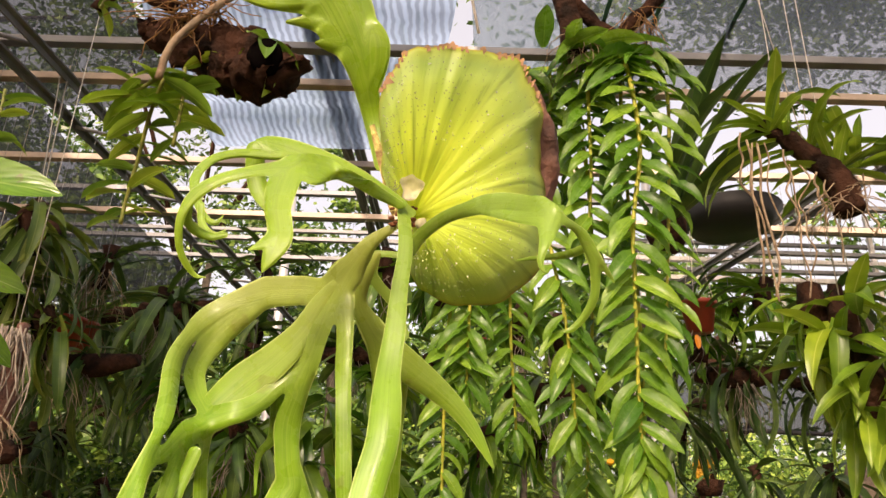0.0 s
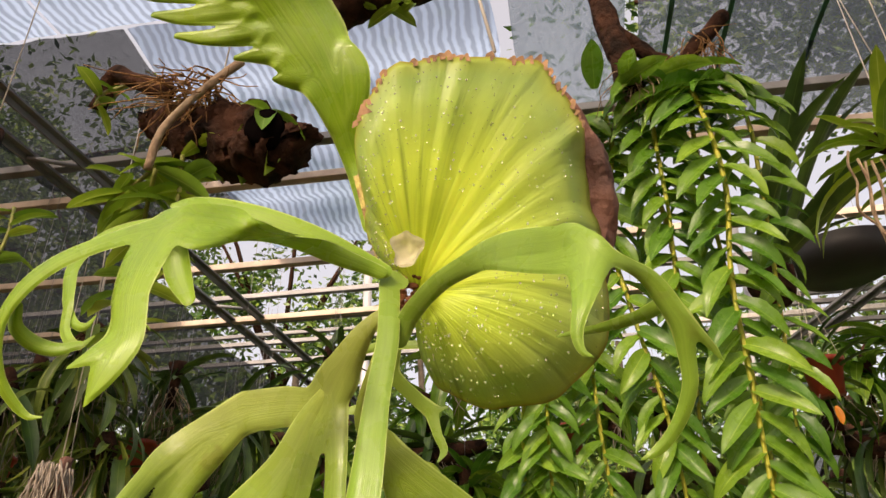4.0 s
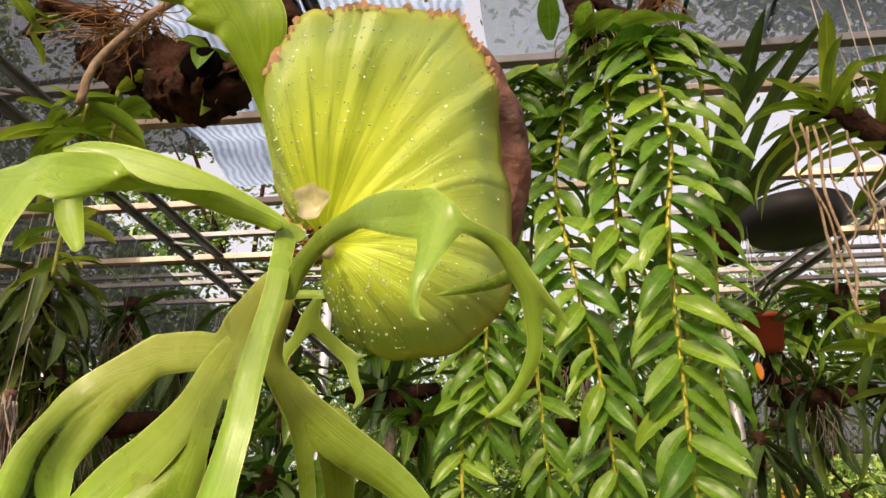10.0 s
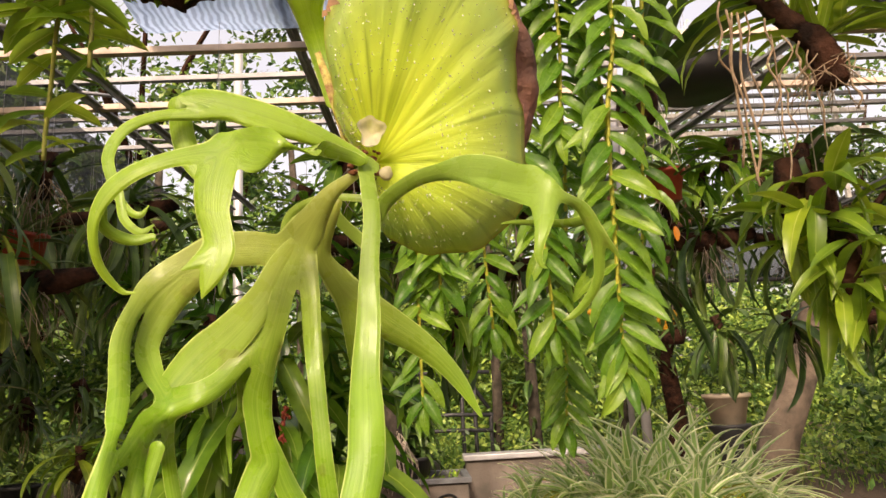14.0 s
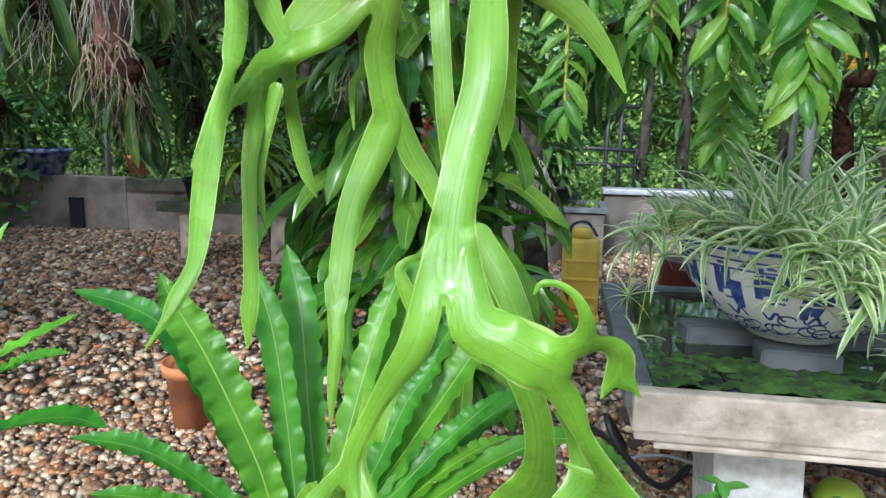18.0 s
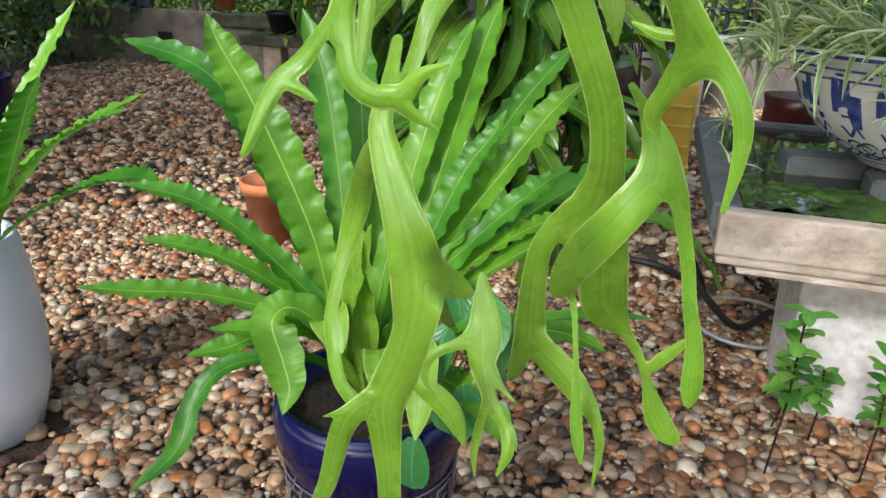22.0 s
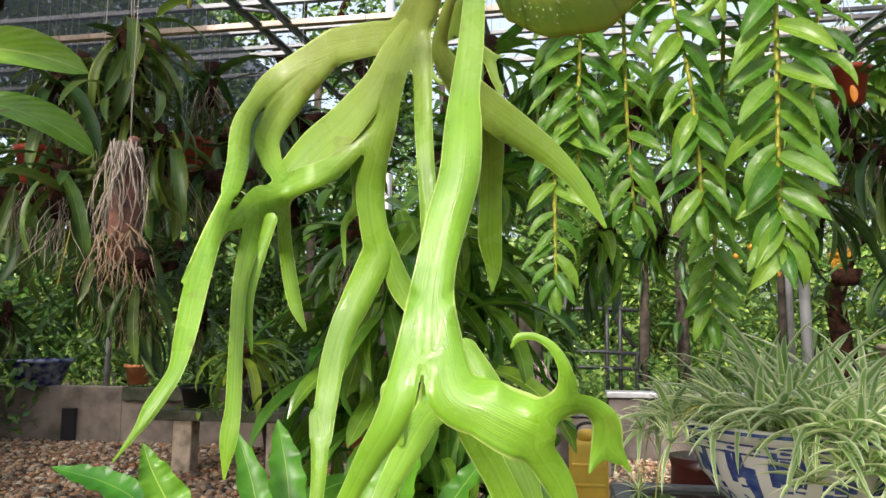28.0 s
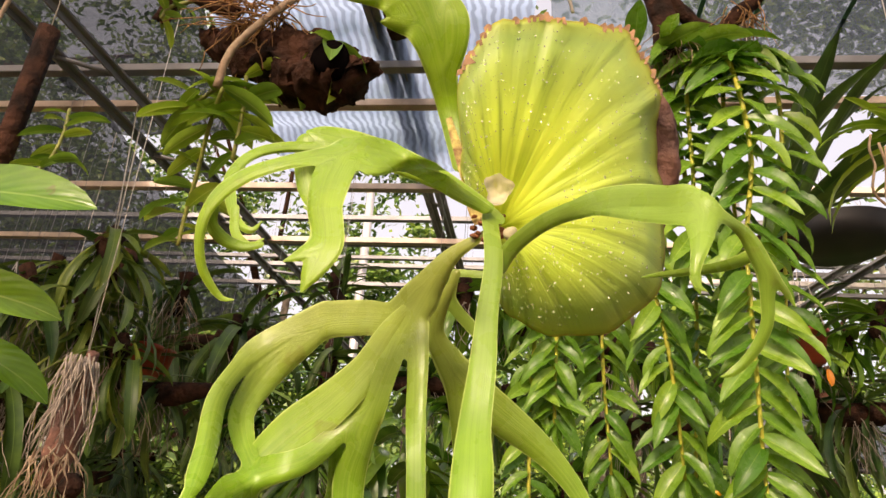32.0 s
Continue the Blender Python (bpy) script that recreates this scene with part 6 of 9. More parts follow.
def short_cane(parent, ctrl, n, size, ranks=2, spread=40):
    rows = [Vector(p) for p in spline(ctrl, 6)]
    cane = solid("cane", tube(bmesh.new(), rows, 0.0028, 7), M_OLIVE, parent, "olive jointed cane")
    n = int(n * 1.35)
    for i in range(n):
        t = (i + 0.7) / n
        j = min(len(rows) - 1, int(t * (len(rows) - 1)))
        yaw = (i % ranks) * 360 / ranks + R.uniform(-spread, spread)
        place_leaf(ORCH_LEAVES[R.randrange(3)], cane, rows[j], yaw, R.uniform(-30, 35), R.uniform(-30, 30), size * R.uniform(0.8, 1.2))
    return cane


short_cane(logt, [(0.178, 0.93, 1.70), (0.150, 0.97, 1.67), (0.132, 1.00, 1.62), (0.118, 1.02, 1.57), (0.112, 1.03, 1.53)], 15, 0.95)
short_cane(logt, [(0.165, 0.95, 1.72), (0.13, 0.96, 1.70), (0.10, 0.97, 1.69)], 10, 1.05, 3)
short_cane(logt, [(0.19, 0.96, 1.74), (0.195, 0.96, 1.68), (0.19, 0.97, 1.62)], 9, 0.9)
short_cane(logt, [(0.09, 0.97, 1.88), (0.06, 0.96, 1.86), (0.05, 0.96, 1.84)], 6, 0.8, 3)
for k in range(11):
    place_leaf(ORCH_LEAVES[k % 3], logt, (0.305, 0.94, 1.775), R.uniform(0, 360), R.uniform(-80, 20), 0, R.uniform(0.8, 1.3))
wire(logt, (0.20, 1.0, 1.85), (0.22, 1.02, 2.50))

# driftwood branch above the fern
drift = thing("driftwood", (0.40, 0.95, 1.95), "gnarled dark driftwood branch hanging under the roof", "driftwood")
bm = bmesh.new()
for ctrl, r0, r1 in (([(0.225, 0.97, 2.14), (0.27, 0.955, 2.03), (0.315, 0.95, 1.95), (0.352, 0.95, 1.905), (0.375, 0.96, 1.86), (0.39, 0.97, 1.82)], 0.030, 0.022), ([(0.345, 0.95, 1.91), (0.385, 0.94, 1.945), (0.43, 0.945, 1.965), (0.50, 0.96, 1.985), (0.60, 0.97, 2.02), (0.70, 0.98, 2.05)], 0.034, 0.013), ([(0.40, 0.945, 1.955), (0.415, 0.94, 2.0), (0.45, 0.95, 2.06), (0.46, 0.96, 2.12)], 0.022, 0.014)):
    rows = [Vector(p) for p in spline(ctrl, 6)]
    tube(bm, rows, [r0 + (r1 - r0) * i / len(rows) for i in range(len(rows))], 14)
solid("branch", wobbly(wobbly(bm, 0.010, 20), 0.004, 70), M_BARK, drift)
for k in range(7):
    place_leaf(ORCH_LEAVES[k % 3], drift, (0.425 + 0.01 * k, 0.94, 1.93), R.uniform(0, 360), R.uniform(0, 70), 0, 0.8)
wire(drift, (0.45, 0.96, 2.05), (0.45, 0.96, 2.60))

# broad-leaved plant close on the far side of the fern, reaching in with speckled leaves
broad = thing("broad_leaf_orchid", (0.03, 0.78, 1.40), "orchid with broad glossy green leaves flecked brown", "orchid")
stem = [(0.03, 0.79, 1.15), (0.03, 0.78, 1.30), (0.025, 0.76, 1.45), (0.02, 0.75, 1.62), (0.03, 0.80, 2.0), (0.04, 0.85, 2.55)]
solid("stem", tube(bmesh.new(), [Vector(p) for p in spline(stem, 5)], 0.0024, 7), M_ROOT, broad)
BROAD = [leaf_mesh("leaf", M_BROAD, 0.185, 0.058, "oval", 0.35, 0.3, 0.06, 2, 12, 6), leaf_mesh("leaf", M_BROAD, 0.14, 0.05, "oval", 0.7, 0.3, 0.06, 2, 12, 6)]
place_leaf(BROAD[0], broad, (0.03, 0.72, 1.432), -12, 2, 62, 1.0)
place_leaf(BROAD[1], broad, (0.03, 0.76, 1.365), -4, 5, 65, 0.95)
place_leaf(BROAD[1], broad, (0.03, 0.80, 1.335), 12, -8, 50, 0.85)
place_leaf(BROAD[1], broad, (0.025, 0.76, 1.50), 150, 10, 20, 0.8)
place_leaf(BROAD[1], broad, (0.03, 0.78, 1.30), 200, -10, 20, 0.8)

# small upright orchid on a stick, upper left
stick = thing("stick_orchid", (-0.16, 1.10, 1.72), "small orchid with rounded leaves on a brown stick", "orchid")
solid("stick", wobbly(tube(bmesh.new(), [(-0.225, 1.08, 1.58), (-0.222, 1.08, 1.75), (-0.218, 1.08, 1.93)], 0.016, 9), 0.004, 50), M_BARK, stick)
short_cane(stick, [(-0.20, 1.09, 1.66), (-0.165, 1.10, 1.69), (-0.152, 1.10, 1.74), (-0.155, 1.10, 1.79)], 12, 0.85)
wire(stick, (-0.218, 1.08, 1.92), (-0.218, 1.08, 2.56))

# hanging hook on two wires
hook = thing("hanging_hook", (-0.57, 1.92, 1.92), "thin wire hanger with a small steel ring", "hook")
for dx in (-0.016, 0.010):
    wire(hook, (-0.57 + dx * 0.2, 1.92, 1.94), (-0.62 + dx, 1.95, 2.45), 0.0018)
bm = tube(bmesh.new(), [(-0.57 + 0.012 * math.cos(a), 1.92, 1.925 + 0.014 * math.sin(a)) for a in (i * 0.5236 for i in range(13))], 0.0022, 6)
solid("ring", bm, M_STEEL, hook)
wire(hook, (-0.57, 1.92, 1.912), (-0.56, 1.93, 1.55), 0.0013)

# ---- pots, trough and things on the gravel ----
def nest_frond(parent, base, tip, width, arch=0.06, wave=0.75, waves=11, face=None, mat_=None, name="frond"):
    """A wavy strap frond from base to tip, arched upwards."""
    b, t = Vector(base), Vector(tip)
    mid = b.lerp(t, 0.5) + Vector((0, 0, arch))
    n = 44
    pts = [b * (1 - u) ** 2 + mid * 2 * u * (1 - u) + t * u * u for u in (i / (n - 1) for i in range(n))]
    out = (t - b)
    f = face or (-out.x * 0.5, -out.y * 0.5 - 0.35, 1.0 if abs(out.z) < out.length * 0.75 else 0.35)
    width *= 0.72
    s, ph = Strip(), R.uniform(0, 6)
    s.blade(pts, [width * (1 + 0.10 * math.sin(u * waves * 9.5 + ph) + 0.05 * math.sin(u * 21 + ph)) * (0.22 + 0.78 * min(1, u * 2.0)) * (1 - max(0, (u - 0.80) / 0.20) ** 2.2) + 0.001 for u in (i / (n - 1) for i in range(n))], f, 6, 0.35, wave, waves, phase=R.uniform(0, 6))
    return s.part(name, mat_ or M_NEST, parent)


def bent_frond(parent, ctrl, width, wave=0.45, name="frond", mat_=None):
    """A strap frond through its control points, with a crimped margin and a raised midrib."""
    rows = [Vector(p) for p in spline([tuple(p) for p in ctrl], 30)]
    n, run = len(rows), [0.0]
    for a, b in zip(rows, rows[1:]):
        run.append(run[-1] + (b - a).length)
    waves = max(3, int(run[-1] / R.uniform(0.028, 0.042)))
    out = rows[-1] - rows[0]
    f = (-out.x * 0.7, -out.y * 0.5 - 0.30, 0.9 if abs(out.z) < out.length * 0.75 else 0.30)
    s, ph = Strip(), R.uniform(0, 6)
    ws = []
    for i in range(n):
        u = run[i] / run[-1]
        ws.append(width * (1 + (0.10 * math.sin(u * waves * 6.283 + ph) + 0.05 * math.sin(u * 17 + ph)) * min(1, wave * 2.5)) * (0.20 + 0.80 * min(1, u * 1.9)) * (1 - max(0, (u - 0.78) / 0.22) ** 2.4) + 0.0012)
    s.blade(rows, ws, f, 8, 0.30, wave * R.uniform(0.45, 0.9), waves, phase=R.uniform(0, 6))
    return s.part(name, mat_ or M_NEST, parent)


def lathe_pot(name, at, profile, material, label, category, seg=56):
    th = thing(name, at, label, category)
    solid("body", lathe(bmesh.new(), profile, seg, at), material, th)
    return th


def greek_key(parent, at, r0, r1, z0, z1, n=16):
    """Raised meander band on a tapering pot wall."""
    bm = bmesh.new()
    path = [(0.05, 0.1), (0.05, 0.9), (0.85, 0.9), (0.85, 0.25), (0.4, 0.25), (0.4, 0.6), (0.62, 0.6)]
    for k in range(n):
        for (u0, v0), (u1, v1) in zip(path, path[1:]):
            def q(u, v):
                a = 2 * math.pi * (k + u * 0.92) / n
                r = r0 + (r1 - r0) * v + 0.0012
                return Vector((at[0] + r * math.cos(a), at[1] + r * math.sin(a), at[2] + z0 + (z1 - z0) * v))
            tube(bm, [q(u0, v0), q((u0 + u1) / 2, (v0 + v1) / 2), q(u1, v1)], 0.0013, 4)
    for v in (-0.12, 1.12):
        r = r0 + (r1 - r0) * v + 0.0012
        tube(bm, [Vector((at[0] + r * math.cos(a), at[1] + r * math.sin(a), at[2] + z0 + (z1 - z0) * v)) for a in (i * 6.2832 / 48 for i in range(49))], 0.0013, 4)
    return solid("greek_key_band", bm, M_KEY, parent, "band of embossed key pattern")


POT = (0.275, 1.05, 0)
pot = lathe_pot("blue_pot", POT, [(0, 0), (0.082, 0), (0.087, 0.02), (0.106, 0.25), (0.119, 0.44), (0.126, 0.455), (0.129, 0.49), (0.124, 0.52), (0.114, 0.52), (0.110, 0.48), (0.0, 0.475)], M_BLUE, "tall glossy cobalt blue pot with an embossed key band", "pot")
greek_key(pot, POT, 0.1133, 0.1170, 0.36, 0.415)
greek_key(pot, POT, 0.1013, 0.1045, 0.19, 0.235)
bm = bmesh.new()
for k in range(46):
    a, z = R.uniform(0, 6.283), R.uniform(0.245, 0.345)
    r = 0.106 + (z - 0.25) * 0.069 + 0.001
    pts = []
    for i in range(5):
        a += R.uniform(-0.05, 0.09)
        z2 = min(0.35, max(0.24, z + R.uniform(-0.016, 0.016)))
        pts.append(Vector((POT[0] + r * math.cos(a), POT[1] + r * math.sin(a), z2)))
    tube(bm, pts, 0.0012, 4)
solid("scroll_relief", bm, M_KEY, pot, "scratched scroll relief")
solid("soil", wobbly(lathe(bmesh.new(), [(0, 0.492), (0.06, 0.495), (0.111, 0.486)], 30, POT), 0.006, 60), M_SOIL, pot)

nest = thing("birds_nest_fern", (0.275, 1.05, 0.49), "bird's nest fern with wavy bright green straps", "fern")
C = Vector((0.275, 1.05, 0.50))
NEST = (
    ([(0.221, 1.050, 0.633), (0.194, 1.056, 0.721), (0.151, 1.062, 0.812), (0.109, 1.068, 0.887), (0.069, 1.074, 0.944), (0.049, 1.080, 0.979)], 0.059, 0.34),
    ([(0.218, 1.050, 0.632), (0.170, 1.064, 0.725), (0.112, 1.078, 0.830), (0.050, 1.092, 0.895), (-0.015, 1.106, 0.922), (-0.108, 1.120, 0.937)], 0.036, 0.34),
    ([(0.232, 1.030, 0.617), (0.161, 1.022, 0.691), (0.098, 1.015, 0.741), (0.041, 1.008, 0.767), (-0.038, 1.000, 0.776)], 0.032, 0.34),
    ([(0.224, 1.030, 0.612), (0.156, 1.015, 0.666), (0.103, 1.000, 0.696), (0.059, 0.985, 0.712), (0.005, 0.970, 0.718)], 0.028, 0.34),
    ([(0.224, 1.030, 0.604), (0.151, 1.005, 0.635), (0.072, 0.980, 0.652), (0.010, 0.955, 0.656), (-0.064, 0.930, 0.660)], 0.030, 0.34),
    ([(0.221, 1.020, 0.596), (0.161, 0.985, 0.614), (0.105, 0.950, 0.623)], 0.027, 0.25),
    ([(0.246, 1.000, 0.611), (0.205, 0.980, 0.655), (0.186, 0.960, 0.643), (0.209, 0.940, 0.605), (0.227, 0.920, 0.582), (0.228, 0.900, 0.561)], 0.052, 0.15),
    ([(0.222, 1.000, 0.574), (0.160, 0.970, 0.582), (0.119, 0.940, 0.571), (0.100, 0.910, 0.537), (0.093, 0.880, 0.491), (0.045, 0.850, 0.442)], 0.025, 0.15),
    ([(0.246, 1.060, 0.613), (0.228, 1.082, 0.705), (0.208, 1.105, 0.803), (0.182, 1.128, 0.905), (0.143, 1.150, 0.987)], 0.036, 0.34),
    ([(0.272, 1.080, 0.628), (0.295, 1.115, 0.760), (0.317, 1.150, 0.865), (0.335, 1.185, 0.934), (0.352, 1.220, 0.982)], 0.037, 0.34),
    ([(0.288, 1.080, 0.631), (0.325, 1.128, 0.760), (0.347, 1.175, 0.863), (0.362, 1.223, 0.946), (0.375, 1.270, 1.008)], 0.048, 0.38),
    ([(0.308, 1.060, 0.650), (0.349, 1.080, 0.746), (0.378, 1.100, 0.815), (0.403, 1.120, 0.854), (0.416, 1.140, 0.884)], 0.032, 0.34),
    ([(0.312, 1.060, 0.643), (0.374, 1.095, 0.744), (0.420, 1.130, 0.812), (0.465, 1.165, 0.879), (0.502, 1.200, 0.919)], 0.040, 0.38),
    ([(0.323, 1.050, 0.641), (0.394, 1.075, 0.731), (0.442, 1.100, 0.779), (0.477, 1.125, 0.807), (0.500, 1.150, 0.821)], 0.030, 0.38),
    ([(0.331, 1.050, 0.634), (0.403, 1.072, 0.711), (0.452, 1.095, 0.746), (0.488, 1.118, 0.761), (0.518, 1.140, 0.765)], 0.027, 0.38),
    ([(0.353, 1.050, 0.638), (0.462, 1.080, 0.730), (0.566, 1.110, 0.778), (0.631, 1.140, 0.756), (0.675, 1.170, 0.708), (0.704, 1.200, 0.653)], 0.033, 0.20),
    ([(0.370, 1.000, 0.633), (0.456, 1.000, 0.669), (0.542, 1.000, 0.695), (0.613, 1.000, 0.704)], 0.017, 0.20),
    ([(0.255, 1.10, 0.63), (0.222, 1.16, 0.77), (0.190, 1.22, 0.90), (0.150, 1.27, 0.99)], 0.045, 0.30),
    ([(0.300, 1.11, 0.64), (0.352, 1.19, 0.76), (0.410, 1.27, 0.87), (0.470, 1.34, 0.95)], 0.046, 0.38),
    ([(0.335, 1.09, 0.63), (0.430, 1.16, 0.73), (0.520, 1.22, 0.79), (0.590, 1.27, 0.81)], 0.042, 0.38),
    ([(0.345, 1.03, 0.60), (0.430, 1.03, 0.64), (0.510, 1.04, 0.65), (0.570, 1.05, 0.63)], 0.040, 0.34),
    ([(0.335, 1.01, 0.58), (0.400, 0.985, 0.59), (0.450, 0.965, 0.575), (0.490, 0.95, 0.54)], 0.036, 0.30),
    ([(0.215, 1.03, 0.60), (0.150, 1.00, 0.60), (0.110, 0.975, 0.585), (0.070, 0.95, 0.58)], 0.034, 0.30),
    ([(0.291, 1.000, 0.604), (0.291, 0.983, 0.672), (0.293, 0.967, 0.729), (0.309, 0.950, 0.778)], 0.038, 0.10),
    ([(0.268, 1.010, 0.580), (0.258, 0.985, 0.635), (0.262, 0.960, 0.660), (0.285, 0.940, 0.630)], 0.048, 0.10),
    ([(0.300, 1.010, 0.575), (0.318, 0.985, 0.620), (0.330, 0.960, 0.615), (0.336, 0.945, 0.570)], 0.050, 0.10),
    ([(0.260, 1.000, 0.591), (0.281, 0.977, 0.673), (0.310, 0.953, 0.741), (0.325, 0.930, 0.794)], 0.025, 0.10),
    ([(0.335, 0.980, 0.593), (0.371, 0.953, 0.644), (0.384, 0.927, 0.612), (0.387, 0.900, 0.565)], 0.033, 0.10),
)
for pts, w, wave in NEST:
    bent_frond(nest, [C + Vector((0, 0, -0.01))] + pts, w * (0.94 if w > 0.045 else 1.08), wave, mat_=M_STAGPALE if wave == 0.10 else M_NEST)
for k in range(17):
    a = k * 0.7
    nest_frond(nest, C + Vector((0.015 * math.cos(a), 0.015 * math.sin(a), 0)), C + Vector((0.055 * math.cos(a), 0.055 * math.sin(a), R.uniform(0.10, 0.22))), 0.030, 0.0, 0.1, 3, mat_=M_STAGPALE, name="young_frond")
HEART = leaf_mesh("leaf", leaf_mat("heart_leaf", (0.10, 0.34, 0.09), (0.06, 0.24, 0.05), (0.18, 0.42, 0.15), 0.3, 0.3, 0.03, rnd=0.25, veins=0.15, vein_scale=6), 0.07, 0.045, "oval", 0.6, 0.25, 0, 1, 8, 6)
vine = thing("arrowhead_vine", (0.36, 1.02, 0.50), "young vine with blue-green heart leaves in the pot", "vine")
for k, (p, yaw, pit) in enumerate((((0.385, 1.04, 0.70), -60, -30), ((0.40, 1.05, 0.69), -20, -40), ((0.375, 1.03, 0.69), -120, -20), ((0.41, 1.04, 0.66), -50, -55), ((0.40, 1.0, 0.60), -80, -60), ((0.37, 0.95, 0.53), -90, -70), ((0.33, 0.95, 0.53), -100, -75), ((0.42, 1.0, 0.63), 10, -30), ((0.43, 1.02, 0.69), -70, -25), ((0.395, 0.99, 0.66), -110, -45), ((0.44, 1.0, 0.67), -30, -50), ((0.42, 0.97, 0.60), -60, -65))):
    st = solid("stem", tube(bmesh.new(), [(0.36, 1.02, 0.49), ((0.36 + p[0]) / 2, (1.02 + p[1]) / 2 + 0.01, p[2] * 0.55 + 0.22), p], 0.0014, 5), M_CANE, vine)
    place_leaf(HEART, st, p, yaw, pit, 0, R.uniform(0.85, 1.2))
fibres(vine, (0.24, 0.925, 0.46), 10, 0.22, 0.05, 0.0008, M_ROOT, "dry_stem_tuft", 0.9, "thin dry stems hanging over the rim")

# white pot with another nest fern
WP = (-0.80, 1.33, 0)
wpot = lathe_pot("white_pot", WP, [(0, 0), (0.105, 0), (0.12, 0.012), (0.150, 0.12), (0.160, 0.24), (0.152, 0.38), (0.138, 0.47), (0.132, 0.485), (0.124, 0.482), (0.122, 0.44), (0.0, 0.435)], M_WHITE, "smooth white glazed barrel-shaped ceramic pot", "pot")
solid("soil", wobbly(lathe(bmesh.new(), [(0, 0.455), (0.123, 0.45)], 30, WP), 0.006, 60), M_SOIL, wpot)
nest2 = thing("birds_nest_fern", (-0.80, 1.33, 0.45), "bird's nest fern with ruffled straps in a white pot", "fern")
C2 = Vector((-0.80, 1.33, 0.46))
for pts, w, wave in (
    ([(-0.701, 1.330, 0.429), (-0.579, 1.298, 0.602), (-0.481, 1.265, 0.730), (-0.413, 1.232, 0.801), (-0.345, 1.200, 0.861)], 0.072, 0.40),
    ([(-0.738, 1.330, 0.411), (-0.645, 1.310, 0.568), (-0.581, 1.290, 0.684), (-0.567, 1.270, 0.765), (-0.548, 1.250, 0.806)], 0.065, 0.40),
    ([(-0.711, 1.330, 0.454), (-0.486, 1.260, 0.589), (-0.283, 1.190, 0.688), (-0.135, 1.120, 0.743), (-0.021, 1.050, 0.768)], 0.047, 0.40),
    ([(-0.708, 1.330, 0.467), (-0.533, 1.285, 0.622), (-0.384, 1.240, 0.732), (-0.252, 1.195, 0.797), (-0.147, 1.150, 0.832)], 0.044, 0.40),
    ([(-0.88, 1.22, 0.62), (-0.95, 1.12, 0.80)], 0.05, 0.35),
    ([(-0.87, 1.40, 0.65), (-0.97, 1.45, 0.90)], 0.05, 0.35),
    ([(-0.70, 1.45, 0.70), (-0.62, 1.60, 0.95)], 0.05, 0.35),
    ([(-0.58, 1.38, 0.66), (-0.35, 1.45, 0.80)], 0.05, 0.35),
):
    bent_frond(nest2, [C2] + pts, w, wave)

# stone table with a shallow water trough, the painted bowl on two blocks
table = thing("stone_table", (1.16, 2.2, 0), "low stone table of a pale cement slab on one leg", "table")
solid("slab", wobbly(box(bmesh.new(), (0.755, 1.80, 0.476), (2.0, 2.92, 0.535), 0.008), 0.003, 12), M_SLAB, table, smooth=False)
solid("slab_lip", wobbly(box(bmesh.new(), (0.80, 1.80, 0.460), (1.95, 1.86, 0.474), 0.004), 0.002, 15), M_SLAB, table, smooth=False)
bm = box(bmesh.new(), (0.98, 2.02, 0), (1.20, 2.30, 0.475), 0.01)
for v in bm.verts:
    v.co.x += (0.437 - v.co.z) * 0.06
    v.co.y += (0.437 - v.co.z) * 0.05
solid("leg", wobbly(bm, 0.004, 20), M_LEG, table, "whitewashed concrete leg", False)
trough = thing("water_trough", (1.35, 2.36, 0.535), "shallow dark water trough full of green algae", "trough")
solid("front_board", wobbly(box(bmesh.new(), (0.750, 1.792, 0.50), (2.0, 1.836, 0.597), 0.006), 0.0025, 14), M_SLAB, trough, "pale cement front edge", False)
for nm, lo, hi in (("rim", (0.735, 2.86, 0.537), (1.98, 2.90, 0.602)), ("rim", (0.735, 1.837, 0.537), (0.795, 2.858, 0.602)), ("rim", (1.94, 1.837, 0.537), (1.98, 2.858, 0.602))):
    solid(nm, box(bmesh.new(), lo, hi, 0.005), M_SLATE, trough, smooth=False)
bm = bmesh.new()
bmesh.ops.create_grid(bm, x_segments=1, y_segments=1, size=0.5, matrix=Matrix.Translation((1.3675, 2.3475, 0.588)) @ Matrix.Diagonal((1.14, 1.02, 1, 1)))
solid("water", bm, M_WATER, trough, "still dark water mirroring the roof")
bm = bmesh.new()
bmesh.ops.create_grid(bm, x_segments=110, y_segments=90, size=0.5, matrix=Matrix.Translation((1.3675, 2.3475, 0)) @ Matrix.Diagonal((1.13, 1.01, 1, 1)))
for v in bm.verts:
    near = 1 - (v.co.y - 1.84) / 1.0
    v.co.z = 0.585 + 0.016 * noise.noise(v.co * 9) + 0.010 * noise.noise(v.co * 40) + 0.018 * (near - 0.42) + 0.006 * (v.co.x - 1.3)
solid("algae", bm, M_ALGAE, trough, "green algae breaking the surface")
for k, (x, y, a) in enumerate(((1.02, 2.28, 0.1), (1.18, 2.10, -0.05), (1.36, 2.30, 0.2))):
    blk = thing("cement_block", (x, y, 0.545), "grey cement block standing in the trough", "block", "blocks under the bowl")
    bm = bmesh.new()
    bmesh.ops.create_cube(bm, size=1, matrix=Matrix.Translation((x, y, 0.59)) @ Matrix.Rotation(a, 4, "Z") @ Matrix.Diagonal((0.19, 0.11, 0.088, 1)))
    bmesh.ops.bevel(bm, geom=bm.edges[:], offset=0.006, segments=2, affect="EDGES")
    solid("body", bm, M_SLATE, blk, smooth=False)

BW = (1.195, 2.20, 0.644)
bowl = thing("porcelain_bowl", BW, "large white porcelain bowl painted with blue landscapes", "bowl")
